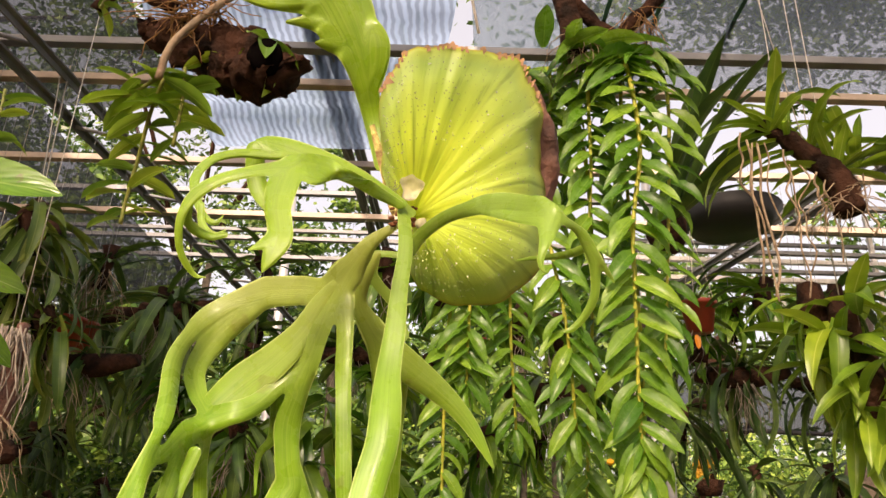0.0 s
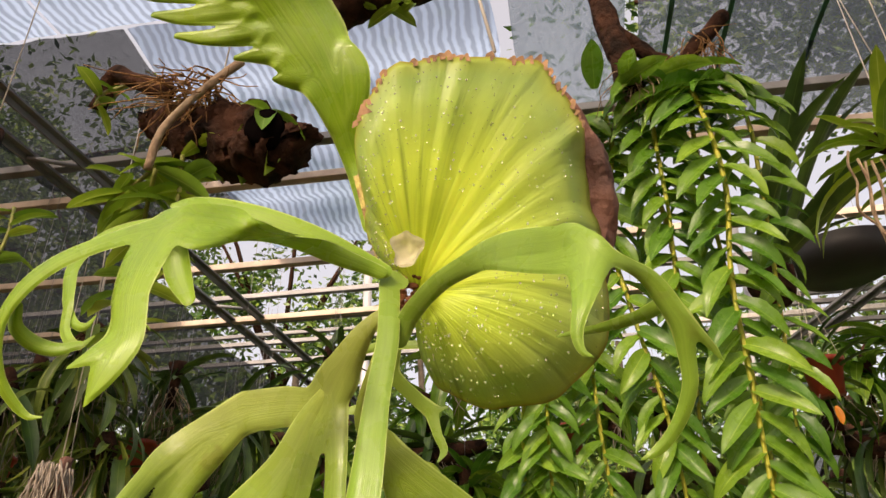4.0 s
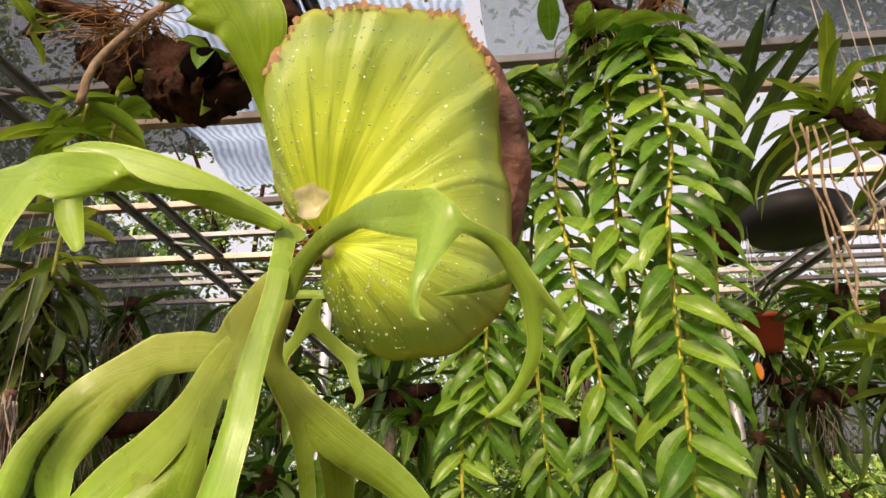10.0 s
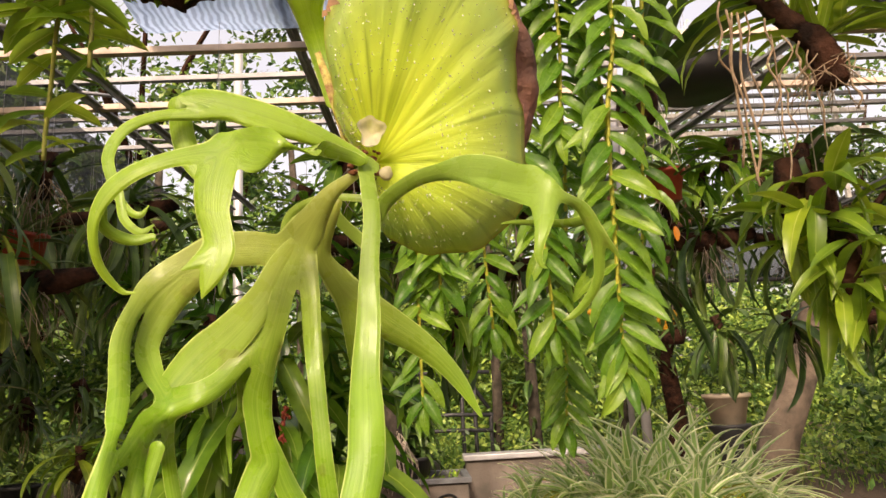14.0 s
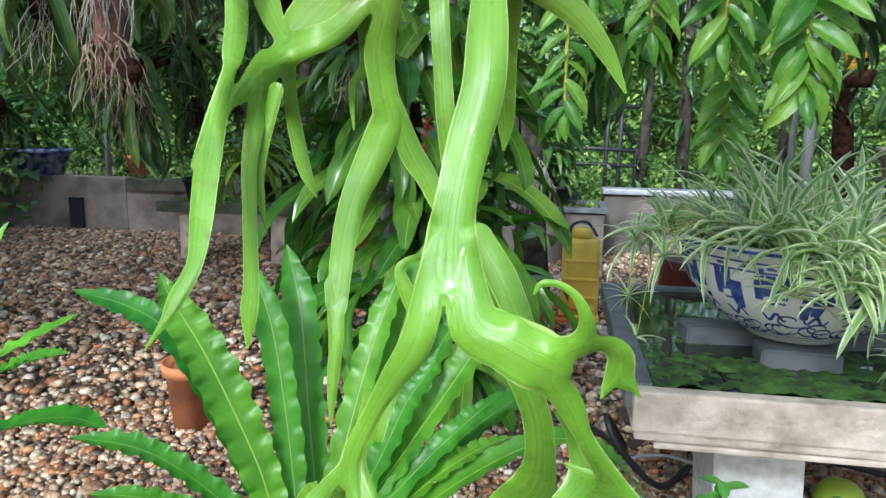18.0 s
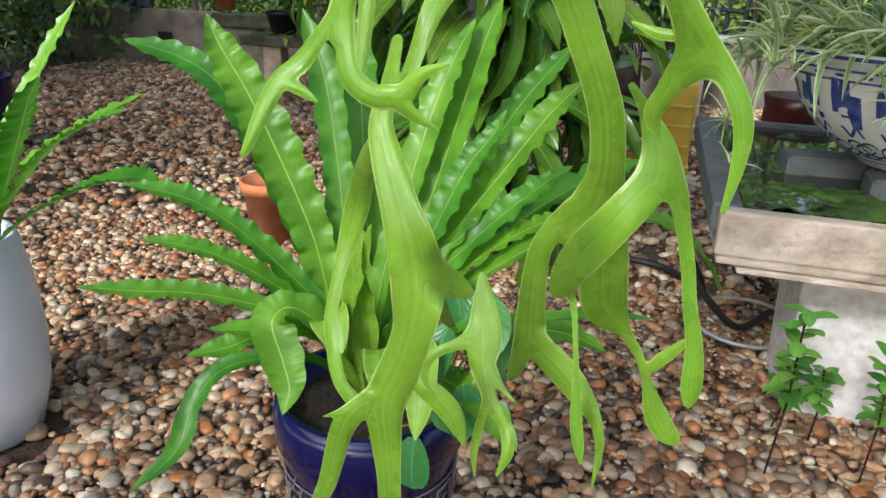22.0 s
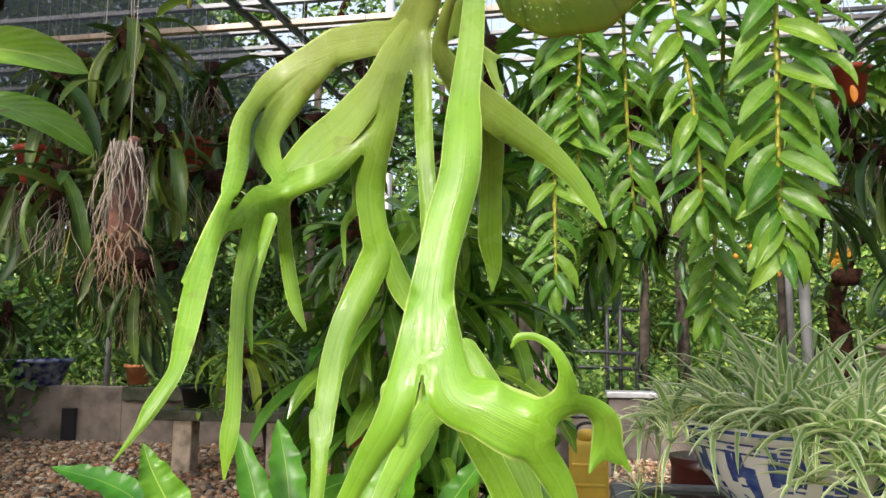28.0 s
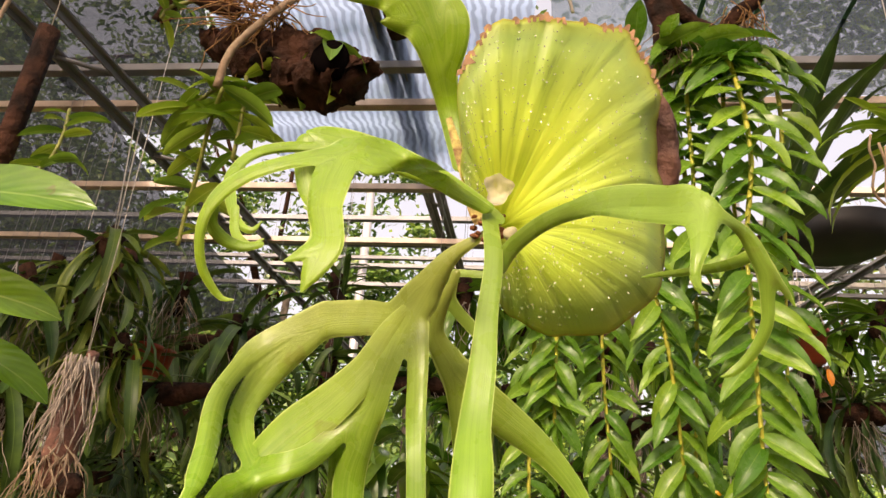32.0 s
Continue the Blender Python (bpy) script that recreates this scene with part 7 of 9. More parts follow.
PROF = [(0, 0.0), (0.115, 0.0), (0.125, 0.012), (0.165, 0.03), (0.225, 0.075), (0.272, 0.135), (0.298, 0.20), (0.306, 0.235), (0.322, 0.245), (0.322, 0.262), (0.300, 0.262), (0.285, 0.22), (0.0, 0.215)]
solid("body", lathe(bmesh.new(), PROF, 72, BW), M_CHINA, bowl)


def bowl_at(a, z):
    for (r0, z0), (r1, z1) in zip(PROF[2:8], PROF[3:9]):
        if z0 <= z <= z1:
            r = r0 + (r1 - r0) * (z - z0) / (z1 - z0)
            return Vector((BW[0] + (r + 0.0016) * math.cos(a), BW[1] + (r + 0.0016) * math.sin(a), BW[2] + z))
    return Vector(BW)


def stroke(s, pts, width):
    """A brush stroke laid on the bowl; pts: angle and height."""
    n = len(pts)
    for i, (a, z) in enumerate(pts):
        w = width * (0.45 + 0.55 * math.sin(math.pi * (i + 0.5) / n))
        a0, z0 = pts[max(0, i - 1)]
        a1, z1 = pts[min(n - 1, i + 1)]
        t = Vector(((a1 - a0) * 0.28, z1 - z0))
        t = t.normalized() if t.length > 1e-6 else Vector((1, 0))
        for k in (-1, 1):
            s.v.append(bowl_at(a - t.y * k * w / 2 / 0.28, min(0.232, max(0.013, z + t.x * k * w / 2))))
            s.u.append((0.5 + k * 0.4, i / n))
    o = len(s.v) - 2 * n
    for i in range(n - 1):
        s.f.append((o + 2 * i, o + 2 * i + 1, o + 2 * i + 3, o + 2 * i + 2))


ink = Strip()
for z in (0.226, 0.030, 0.016, 0.205):
    stroke(ink, [(i * 6.2832 / 60, z) for i in range(61)], 0.005 if z > 0.1 else 0.003)
for k in range(30):
    a = k * 6.2832 / 30
    stroke(ink, [(a, 0.216), (a + 0.03, 0.2165), (a + 0.07, 0.216)], 0.008)
for k in range(17):
    a = -2.9 + k * 0.37
    for j in range(3):
        z = R.uniform(0.10, 0.15)
        stroke(ink, [(a + j * 0.085, z - 0.01), (a + j * 0.085 + R.uniform(-0.02, 0.02), z + 0.025), (a + j * 0.085 + 0.01, z + R.uniform(0.055, 0.075))], R.uniform(0.016, 0.034))
    for j in range(3):
        c, q = a + 0.1 + 0.08 * j, R.uniform(0.05, 0.09)
        stroke(ink, [(c + (0.05 + 0.016 * i) * math.cos(i * 0.6) * 0.9, q + (0.006 + 0.002 * i) * math.sin(i * 0.6)) for i in range(11)], 0.006)
    stroke(ink, [(a + 0.02 * i, 0.092 + 0.01 * math.sin(i * 0.9 + k)) for i in range(12)], 0.009)
solid("rim_band", lathe(bmesh.new(), [(0.3228, 0.2485), (0.3228, 0.2565)], 72, BW), M_INK, bowl, "dark blue painted rim")
ink.part("painting", M_INK, bowl, "cobalt blue brushwork of trees and clouds")
solid("soil", wobbly(lathe(bmesh.new(), [(0, 0.235), (0.15, 0.24), (0.288, 0.228)], 30, BW), 0.008, 40), M_SOIL, bowl)

spider = thing("spider_plant", (BW[0], BW[1], BW[2] + 0.235), "dense spider plant with cream-edged arching leaves", "spider plant")
SPB = [leaf_mesh("leaf", M_SPIDER, 0.27 + 0.04 * k, 0.027 + 0.003 * (k % 3), "grass", 0.40 + 0.20 * k, 0.5, 0.0, 2, 11, 4) for k in range(5)]
for k in range(45):
    a = R.uniform(250, 345)
    place_leaf(SPB[R.randrange(5)], spider, (BW[0] + 0.27 * math.cos(radians(a)), BW[1] + 0.27 * math.sin(radians(a)), BW[2] + 0.25), a + R.uniform(-40, 40), R.uniform(5, 50), R.uniform(-20, 20), R.uniform(0.35, 0.62))
for k in range(252):
    a, q = R.uniform(0, 360), math.sqrt(R.random()) * 0.27
    x, y = BW[0] + q * math.cos(radians(a)), BW[1] + q * math.sin(radians(a))
    yaw = a + R.uniform(-55, 55)
    place_leaf(SPB[R.randrange(5)], spider, (x, y, BW[2] + 0.235), yaw, R.uniform(28, 85) - 30 * (q / 0.27) ** 3 * R.random(), R.uniform(-20, 20), R.uniform(0.6, 1.05) * (1.0 - 0.35 * (q / 0.27) ** 2))


def plantlet(parent, at, n, size):
    for k in range(n):
        place_leaf(SPB[R.randrange(3)], parent, at, R.uniform(0, 360), R.uniform(-50, 60), 0, size * R.uniform(0.6, 1.1))


for k, (dx, dy, dz, s) in enumerate(((-0.42, -0.02, 0.23, 0.55), (-0.37, -0.18, 0.22, 0.5), (-0.42, 0.1, 0.05, 0.35), (-0.40, 0.02, -0.05, 0.3), (0.08, -0.36, 0.16, 0.42), (0.14, -0.35, 0.10, 0.40), (0.2, -0.33, 0.12, 0.42), (0.12, -0.36, 0.04, 0.34), (0.28, -0.27, 0.12, 0.42), (0.19, -0.35, 0.02, 0.34))):
    solid("runner", tube(bmesh.new(), [Vector(p) for p in spline([(BW[0] + dx * 0.5, BW[1] + dy * 0.5, BW[2] + 0.30), (BW[0] + dx * 0.85, BW[1] + dy * 0.85, BW[2] + 0.30), (BW[0] + dx, BW[1] + dy, BW[2] + dz)], 5)], 0.0016, 5), M_CANE, spider)
    plantlet(spider, (BW[0] + dx, BW[1] + dy, BW[2] + dz), 14, s)

# wide-leaved young rosettes tumbling over the rim on the side of the path
RS = random.Random(31)
SPW = [leaf_mesh("leaf", M_SPIDER, 0.17 + 0.02 * k, 0.031 + 0.003 * (k % 2), "grass", 0.40 + 0.16 * k, 0.5, 0.0, 2, 9, 4) for k in range(4)]
SPU = [leaf_mesh("leaf", M_SPIDER, 0.28 + 0.04 * k, 0.032, "grass", 0.25 + 0.2 * k, 0.5, 0.0, 2, 11, 4) for k in range(3)]
FACE = math.degrees(math.atan2(-BW[1], -BW[0]))
for da, q, dz, n, s in ((0, 0.30, 0.30, 20, 0.85), (14, 0.33, 0.27, 20, 0.85), (26, 0.34, 0.26, 18, 0.85), (20, 0.36, 0.20, 16, 0.7), (11, 0.36, 0.17, 14, 0.65), (38, 0.35, 0.24, 18, 0.8), (50, 0.35, 0.22, 16, 0.8), (44, 0.36, 0.13, 16, 0.8), (60, 0.34, 0.26, 16, 0.8), (-12, 0.27, 0.30, 16, 0.8), (-35, 0.28, 0.30, 16, 0.8), (-62, 0.33, 0.29, 16, 0.75), (-75, 0.38, 0.22, 14, 0.6), (28, 0.36, 0.21, 20, 0.8), (36, 0.375, 0.19, 22, 0.85), (50, 0.38, 0.17, 20, 0.85), (-50, 0.36, 0.26, 18, 0.8)):
    a = radians(FACE + da)
    at = (BW[0] + q * math.cos(a), BW[1] + q * math.sin(a), BW[2] + dz)
    solid("runner", tube(bmesh.new(), [Vector(p) for p in spline([(BW[0] + 0.22 * math.cos(a), BW[1] + 0.22 * math.sin(a), BW[2] + 0.235), (BW[0] + 0.29 * math.cos(a), BW[1] + 0.29 * math.sin(a), BW[2] + 0.30), at], 5)], 0.0016, 5), M_CANE, spider)
    for k in range(n):
        yaw = FACE + da + RS.uniform(-115, 115)
        place_leaf(SPW[RS.randrange(4)], spider, at, yaw, RS.uniform(-15, 70), RS.uniform(-25, 25), s * RS.uniform(0.65, 1.1))
# upright wide leaves in the middle
for k in range(84):
    a, q = RS.uniform(0, 360), RS.uniform(0, 0.25)
    place_leaf(SPU[RS.randrange(3)], spider, (BW[0] + q * math.cos(radians(a)), BW[1] + q * math.sin(radians(a)), BW[2] + 0.235), RS.uniform(0, 360), RS.uniform(10, 85), RS.uniform(-30, 30), RS.uniform(0.75, 1.15))

# lime ball, saplings
ball = thing("ball", (1.43, 2.36, 0), "lime green rubber ball on the gravel", "ball")
bm = bmesh.new()
bmesh.ops.create_uvsphere(bm, u_segments=32, v_segments=20, radius=0.073, matrix=Matrix.Translation((1.43, 2.36, 0.085)))
solid("skin", bm, M_LIME, ball)
SAP = leaf_mesh("leaf", leaf_mat("sapling_leaf", (0.17, 0.42, 0.07), (0.11, 0.32, 0.04), (0.25, 0.45, 0.1), 0.4, 0.35, 0.03, rnd=0.3, veins=0.15, vein_scale=6), 0.055, 0.034, "oval", 0.4, 0.2, 0.05, 2, 8, 4)
for x, y, hgt in ((0.93, 1.74, 0.43), (1.13, 1.78, 0.32), (1.05, 1.92, 0.2), (1.32, 2.05, 0.24), (1.30, 1.80, 0.20), (0.97, 1.95, 0.22)):
    sp = thing("sapling", (x, y, 0), "leafy young seedling growing through the pebbles", "seedling", "seedlings in the gravel")
    top = Vector((x + R.uniform(-0.03, 0.03), y + R.uniform(-0.03, 0.03), hgt))
    st = solid("stem", tube(bmesh.new(), [(x, y, 0), (x * 0.5 + top.x * 0.5 + 0.008, (y + top.y) / 2, hgt * 0.5), top], 0.0022, 6), M_BARK, sp)
    for k in range(24):
        t = 0.5 + 0.5 * k / 23
        place_leaf(SAP, st, Vector((x, y, 0)).lerp(top, t), k * 137, R.uniform(-20, 50), 0, R.uniform(0.65, 1.15))

# yellow sprayer, orange hose, black hose
spr = thing("sprayer", (0.71, 4.5, 0), "faded yellow plastic garden sprayer tank", "sprayer")
bm = box(bmesh.new(), (0.60, 4.42, 0.05), (0.82, 4.58, 0.52), 0.03)
for v in bm.verts:
    if 0.2 < v.co.z < 0.3:
        v.co.y += 0.004
solid("tank", bm, M_YELLOW, spr)
solid("base", box(bmesh.new(), (0.59, 4.41, 0.0), (0.83, 4.59, 0.06), 0.012), M_YELLOW, spr)
for z in (0.16, 0.27, 0.38):
    solid("rib", box(bmesh.new(), (0.615, 4.412, z), (0.805, 4.424, z + 0.018), 0.004), M_YELLOW, spr)
solid("lid", lathe(bmesh.new(), [(0, 0.52), (0.06, 0.52), (0.06, 0.56), (0.05, 0.575), (0, 0.58)], 24, (0.71, 4.5, 0)), M_YELLOW, spr)
solid("handle", tube(bmesh.new(), [Vector(p) for p in spline([(0.63, 4.5, 0.53), (0.66, 4.5, 0.60), (0.74, 4.5, 0.61), (0.80, 4.5, 0.53)], 5)], 0.009, 8), M_BLACK, spr, "black carrying handle")
hose = thing("orange_hose", (0.62, 4.3, 0.0), "thin bright orange hose coiled on the gravel", "hose")
solid("coil", tube(bmesh.new(), [(0.62 + 0.14 * math.cos(a * 0.5), 4.3 + 0.10 * math.sin(a * 0.5), 0.045 + 0.004 * a) for a in range(22)], 0.008, 7), M_ORANGE, hose)
hose2 = thing("black_hose", (0.9, 2.8, 0.0), "black rubber hose looped under the stone table", "hose")
solid("loop", tube(bmesh.new(), [Vector(p) for p in spline([(0.55, 2.9, 0.045), (0.72, 2.85, 0.045), (0.82, 2.55, 0.10), (0.74, 2.35, 0.30), (0.78, 2.3, 0.22), (0.92, 2.4, 0.06), (1.05, 2.6, 0.045), (1.2, 2.75, 0.045), (1.6, 2.7, 0.045), (2.2, 2.3, 0.045)], 6)], 0.011, 8), M_BLACK, hose2)
stl = thing("steel_ring", (0.9, 2.5, 0.05), "bent bright steel wire hoop under the table", "hoop")
solid("hoop", tube(bmesh.new(), [(0.95 + 0.16 * math.cos(a * 0.3), 2.45 + 0.13 * math.sin(a * 0.3), 0.06 + 0.02 * math.sin(a * 0.3)) for a in range(22)], 0.007, 7), M_STEEL, stl)

# terracotta and blue pots behind
TP = [(0, 0), (0.07, 0), (0.095, 0.17), (0.107, 0.17), (0.110, 0.205), (0.098, 0.205), (0.09, 0.18), (0, 0.18)]
lathe_pot("terracotta_pot", (-0.80, 2.65, 0), [(r, z * 1.3) for r, z in TP], M_TERRA, "plain orange terracotta flowerpot on the gravel", "pot")
lathe_pot("blue_urn", (-2.95, 3.3, 0), [(0, 0), (0.16, 0), (0.19, 0.05), (0.21, 0.30), (0.19, 0.40), (0.21, 0.43), (0.18, 0.43), (0.17, 0.4), (0, 0.38)], M_BLUE, "dark cobalt blue glazed urn on the gravel", "pot")

# ---- hanging orchids, pots and plants farther in ----
STRAPS = [leaf_mesh("leaf", M_ORCHID, 0.20 + 0.05 * k, 0.026 + 0.004 * (k % 3), "strap", 0.45 + 0.25 * k, 0.35, 0.0, 2, 9, 4) for k in range(4)]
STRAPS2 = [leaf_mesh("leaf", M_ORCHID2, 0.18 + 0.05 * k, 0.030 + 0.004 * (k % 3), "strap", 0.5 + 0.3 * k, 0.35, 0.0, 2, 9, 4) for k in range(4)]
LANCE = [leaf_mesh("leaf", M_ORCHID, 0.16 + 0.03 * k, 0.034, "lance", 0.5 + 0.2 * k, 0.3, 0.05, 2, 9, 4) for k in range(3)]
RP = [(0, 0), (0.040, 0), (0.055, 0.085), (0.062, 0.085), (0.063, 0.10), (0.055, 0.10), (0.05, 0.085), (0, 0.08)]


def hanging_plant(at, n, size, label, leaves=None, holder="wood", droop=(-75, 40), roots=26, root_len=0.22, yaw=(0, 360), top=2.6, group="hanging orchids"):
    """An orchid on a wood block or in a pot, hung on a wire."""
    x, y, z = at
    th = thing("hanging_orchid", at, label, "orchid", group)
    if holder == "wood":
        bm = bmesh.new()
        rows = [Vector((x + R.uniform(-0.02, 0.02), y + R.uniform(-0.01, 0.01), z + 0.07 - 0.05 * i)) for i in range(4)]
        tube(bm, rows, [R.uniform(0.018, 0.034) for _ in rows], 9)
        solid("mount", wobbly(bm, 0.008, 30), M_BARK, th)
    elif holder == "log":
        bm = tube(bmesh.new(), [Vector((x - 0.16, y, z - 0.02)), Vector((x - 0.05, y, z - 0.03)), Vector((x + 0.06, y, z - 0.02)), Vector((x + 0.17, y, z))], [0.025, 0.04, 0.038, 0.022], 11)
        solid("mount", wobbly(bm, 0.012, 22), M_BARK, th)
    else:
        m = {"red": M_RED, "black": M_BLACK, "terra": M_TERRA}[holder]
        solid("pot", lathe(bmesh.new(), [(r * 1.0, q - 0.06) for r, q in RP], 24, at), m, th, {"red": "red plastic pot", "black": "black plastic pot", "terra": "clay pot"}[holder])
        for k in range(3):
            a = k * 2.094
            wire(th, (x + 0.06 * math.cos(a), y + 0.06 * math.sin(a), z + 0.035), (x, y, z + 0.30), 0.0012)
    ls = leaves or STRAPS
    for k in range(n):
        place_leaf(ls[R.randrange(len(ls))], th, (x + R.uniform(-0.03, 0.03), y + R.uniform(-0.03, 0.03), z + R.uniform(-0.02, 0.05)), R.uniform(*yaw), R.uniform(*droop), R.uniform(-25, 25), size * R.uniform(0.75, 1.2))
    if roots:
        fibres(th, (x, y, z - 0.03), roots, root_len, 0.03, 0.0014, M_GREYROOT if R.random() < 0.5 else M_ROOT)
    wire(th, (x, y, z + 0.05), (x + 0.01, y, top if y < 2.95 else 2.72), 0.0008).data.materials[0] = M_DARKSTEEL
    return th


DARK = "hanging orchid with dark green strap leaves and dry roots"
for at, n, size, holder in (((-0.82, 1.95, 1.80), 22, 1.0, "wood"), ((-0.74, 1.92, 1.50), 20, 1.0, "wood"), ((-0.70, 2.25, 1.98), 22, 1.0, "wood"), ((-0.55, 2.30, 1.62), 18, 1.0, "log"), ((-0.62, 2.45, 1.98), 16, 0.9, "wood"), ((-0.46, 2.60, 1.88), 20, 1.1, "wood"), ((-0.06, 2.40, 1.42), 18, 1.0, "wood"), ((-0.85, 2.45, 1.28), 20, 1.0, "wood"), ((-1.20, 2.30, 1.60), 22, 1.1, "log"), ((-1.42, 2.75, 1.95), 22, 1.1, "wood"), ((-1.70, 3.0, 1.62), 22, 1.2, "wood")) + (((0.22, 2.80, 1.80), 22, 1.1, "log"), ((0.50, 2.95, 1.75), 22, 1.1, "wood"), ((0.95, 2.70, 1.66), 20, 1.1, "log"), ((1.62, 2.62, 1.72), 24, 1.1, "log"), ((1.86, 2.35, 1.88), 24, 1.2, "wood"), ((2.20, 3.10, 1.80), 24, 1.2, "log"), ((-2.10, 3.4, 1.9), 24, 1.3, "wood"), ((-2.5, 3.2, 1.5), 24, 1.3, "wood"), ((-0.25, 3.1, 1.95), 20, 1.1, "wood"), ((2.55, 2.6, 2.0), 22, 1.2, "wood")):
    hanging_plant(at, n, size, DARK, holder=holder)
for k in range(16):
    at = (R.uniform(-2.6, 2.4), R.uniform(3.0, 4.2), R.uniform(1.35, 2.15))
    hanging_plant(at, 20, 1.25, DARK, holder="wood" if k % 3 else "log", roots=14)
for k in range(26):
    at = (R.uniform(-3.4, -0.2), R.uniform(2.9, 4.2), R.uniform(0.95, 2.1))
    hanging_plant(at, 26, R.uniform(0.9, 1.35), DARK, (STRAPS, LANCE, STRAPS, STRAPS2)[k % 4], holder="wood" if k % 3 else "log", roots=10 if k % 2 else 0)
for k in range(8):
    at = (R.uniform(1.7, 3.6), R.uniform(2.9, 4.1), R.uniform(1.3, 2.1))
    hanging_plant(at, 18, 1.25, DARK, STRAPS, holder="wood" if k % 2 else "log", roots=10)
for at in ((-0.69, 2.42, 1.74), (-0.90, 2.0, 1.60), (1.40, 2.38, 1.845), (0.69, 3.0, 1.86), (-1.34, 2.62, 1.77), (-0.75, 2.62, 1.78)):
    hanging_plant(at, 12, 0.75, "red plastic pot with a small orchid hung on wires", holder="red", droop=(0, 75), roots=8, root_len=0.12, group="red hanging pots")
hanging_plant((-1.46, 3.0, 1.33), 18, 1.2, "black plastic pot with a leafy plant hung on wires", holder="black", leaves=LANCE, roots=6, group="black hanging pots")
hanging_plant((-1.95, 2.9, 1.15), 18, 1.1, "black plastic pot with a leafy plant hung on wires", holder="black", leaves=LANCE, roots=6, group="black hanging pots")
LEAFY = [leaf_mesh("leaf", M_BUSH, 0.15 + 0.03 * k, 0.036 + 0.004 * k, "lance", 0.5 + 0.3 * k, 0.3, 0.05, 2, 9, 4) for k in range(3)]
MUTED = [leaf_mesh("leaf", M_MUTED, 0.20 + 0.05 * k, 0.026 + 0.004 * (k % 2), "strap", 0.5 + 0.35 * k, 0.35, 0.0, 2, 10, 4) for k in range(4)]
LEAFYLABEL = "hanging leafy plant with drooping mid-green leaves"
for at, n, size in (((0.38, 2.10, 1.86), 26, 0.9), ((0.62, 2.25, 1.66), 28, 1.0), ((0.55, 2.55, 1.98), 28, 1.1), ((0.82, 2.45, 1.80), 26, 1.0), ((0.34, 2.60, 1.62), 28, 1.1), ((0.72, 2.75, 1.45), 28, 1.1), ((1.02, 2.90, 1.92), 26, 1.1), ((0.15, 2.95, 1.98), 28, 1.2), ((0.48, 3.05, 2.10), 26, 1.2), ((0.85, 3.25, 2.10), 28, 1.2), ((1.20, 3.15, 1.72), 28, 1.2), ((1.45, 3.20, 1.98), 26, 1.2), ((-0.15, 2.75, 1.72), 26, 1.1), ((-0.45, 2.85, 1.62), 26, 1.1), ((1.60, 2.60, 1.90), 26, 0.9), ((1.74, 2.62, 2.00), 26, 1.0), ((1.45, 2.55, 1.80), 24, 0.9), ((2.0, 2.9, 2.0), 26, 1.1), ((1.00, 3.45, 1.55), 28, 1.3), ((0.30, 3.40, 1.80), 28, 1.3)):
    hanging_plant(at, n, size, LEAFYLABEL, LEAFY, droop=(-80, 50), roots=8, root_len=0.16, group="leafy hanging plants")
# trailing plant and pinnate fern beside the root bundle
for at, n, size in (((-0.62, 1.98, 1.93), 34, 1.0), ((-0.66, 2.02, 1.75), 32, 1.0), ((-0.54, 2.05, 1.64), 24, 0.9), ((-0.84, 2.10, 1.90), 30, 1.1)):
    hanging_plant(at, n, size, "hanging orchid trailing long muted yellow-green straps", MUTED, droop=(-88, 20), roots=14, root_len=0.26, group="trailing orchids")
ladder = thing("hanging_fern", (-0.82, 2.15, 1.58), "dark ladder-leaved fern hanging below the orchids", "fern")
RIBS = leaf_mesh("leaf", M_ORCHID, 0.075, 0.017, "lance", 0.3, 0.2, 0.0, 2, 6, 2)
for k in range(7):
    a = Vector((-0.82 + R.uniform(-0.03, 0.03), 2.15 + R.uniform(-0.03, 0.03), 1.58))
    b = a + Vector((R.uniform(-0.12, 0.12), R.uniform(-0.08, 0.05), R.uniform(-0.34, -0.20)))
    st = solid("stalk", tube(bmesh.new(), [a, a.lerp(b, 0.5) + Vector((0, -0.02, 0.03)), b], 0.0018, 5), M_CANE, ladder)
    for j in range(26):
        p = a.lerp(b, (j // 2 + 1) / 13)
        place_leaf(RIBS, st, p, (0 if j % 2 else 180) + R.uniform(-15, 15), R.uniform(-45, -15), 0, 1.1 - 0.03 * (j // 2))
wire(ladder, (-0.82, 2.15, 1.58), (-0.82, 2.15, 2.44))
# rosette against the sky, bright plants to the right of the curtain
hanging_plant((-0.12, 2.62, 2.06), 20, 0.8, "small spiky bromeliad rosette hanging under the roof", droop=(10, 85), roots=0)
SLIM = [leaf_mesh("leaf", M_ORCHID2, 0.10 + 0.03 * k, 0.017 + 0.002 * (k % 3), "strap", 0.3 + 0.3 * k, 0.45, 0.0, 2, 9, 4) for k in range(4)]
BLADE = [leaf_mesh("leaf", M_ORCHID2, 0.105 + 0.025 * k, 0.029, "lance", 0.35 + 0.3 * k, 0.35, 0.05, 2, 10, 4) for k in range(3)]
perch = thing("hanging_orchid", (1.176, 1.260, 1.839), "orchid with slim straps and long pale roots on bent driftwood", "orchid", "hanging orchids")
mount_stub(perch, [(1.143, 1.270, 1.873), (1.176, 1.260, 1.839), (1.205, 1.250, 1.802), (1.234, 1.240, 1.765), (1.251, 1.240, 1.729), (1.256, 1.240, 1.680)], [0.016] * 6 + [0.019] * 6 + [0.022] * 6 + [0.026] * 8, "rough red-brown driftwood")
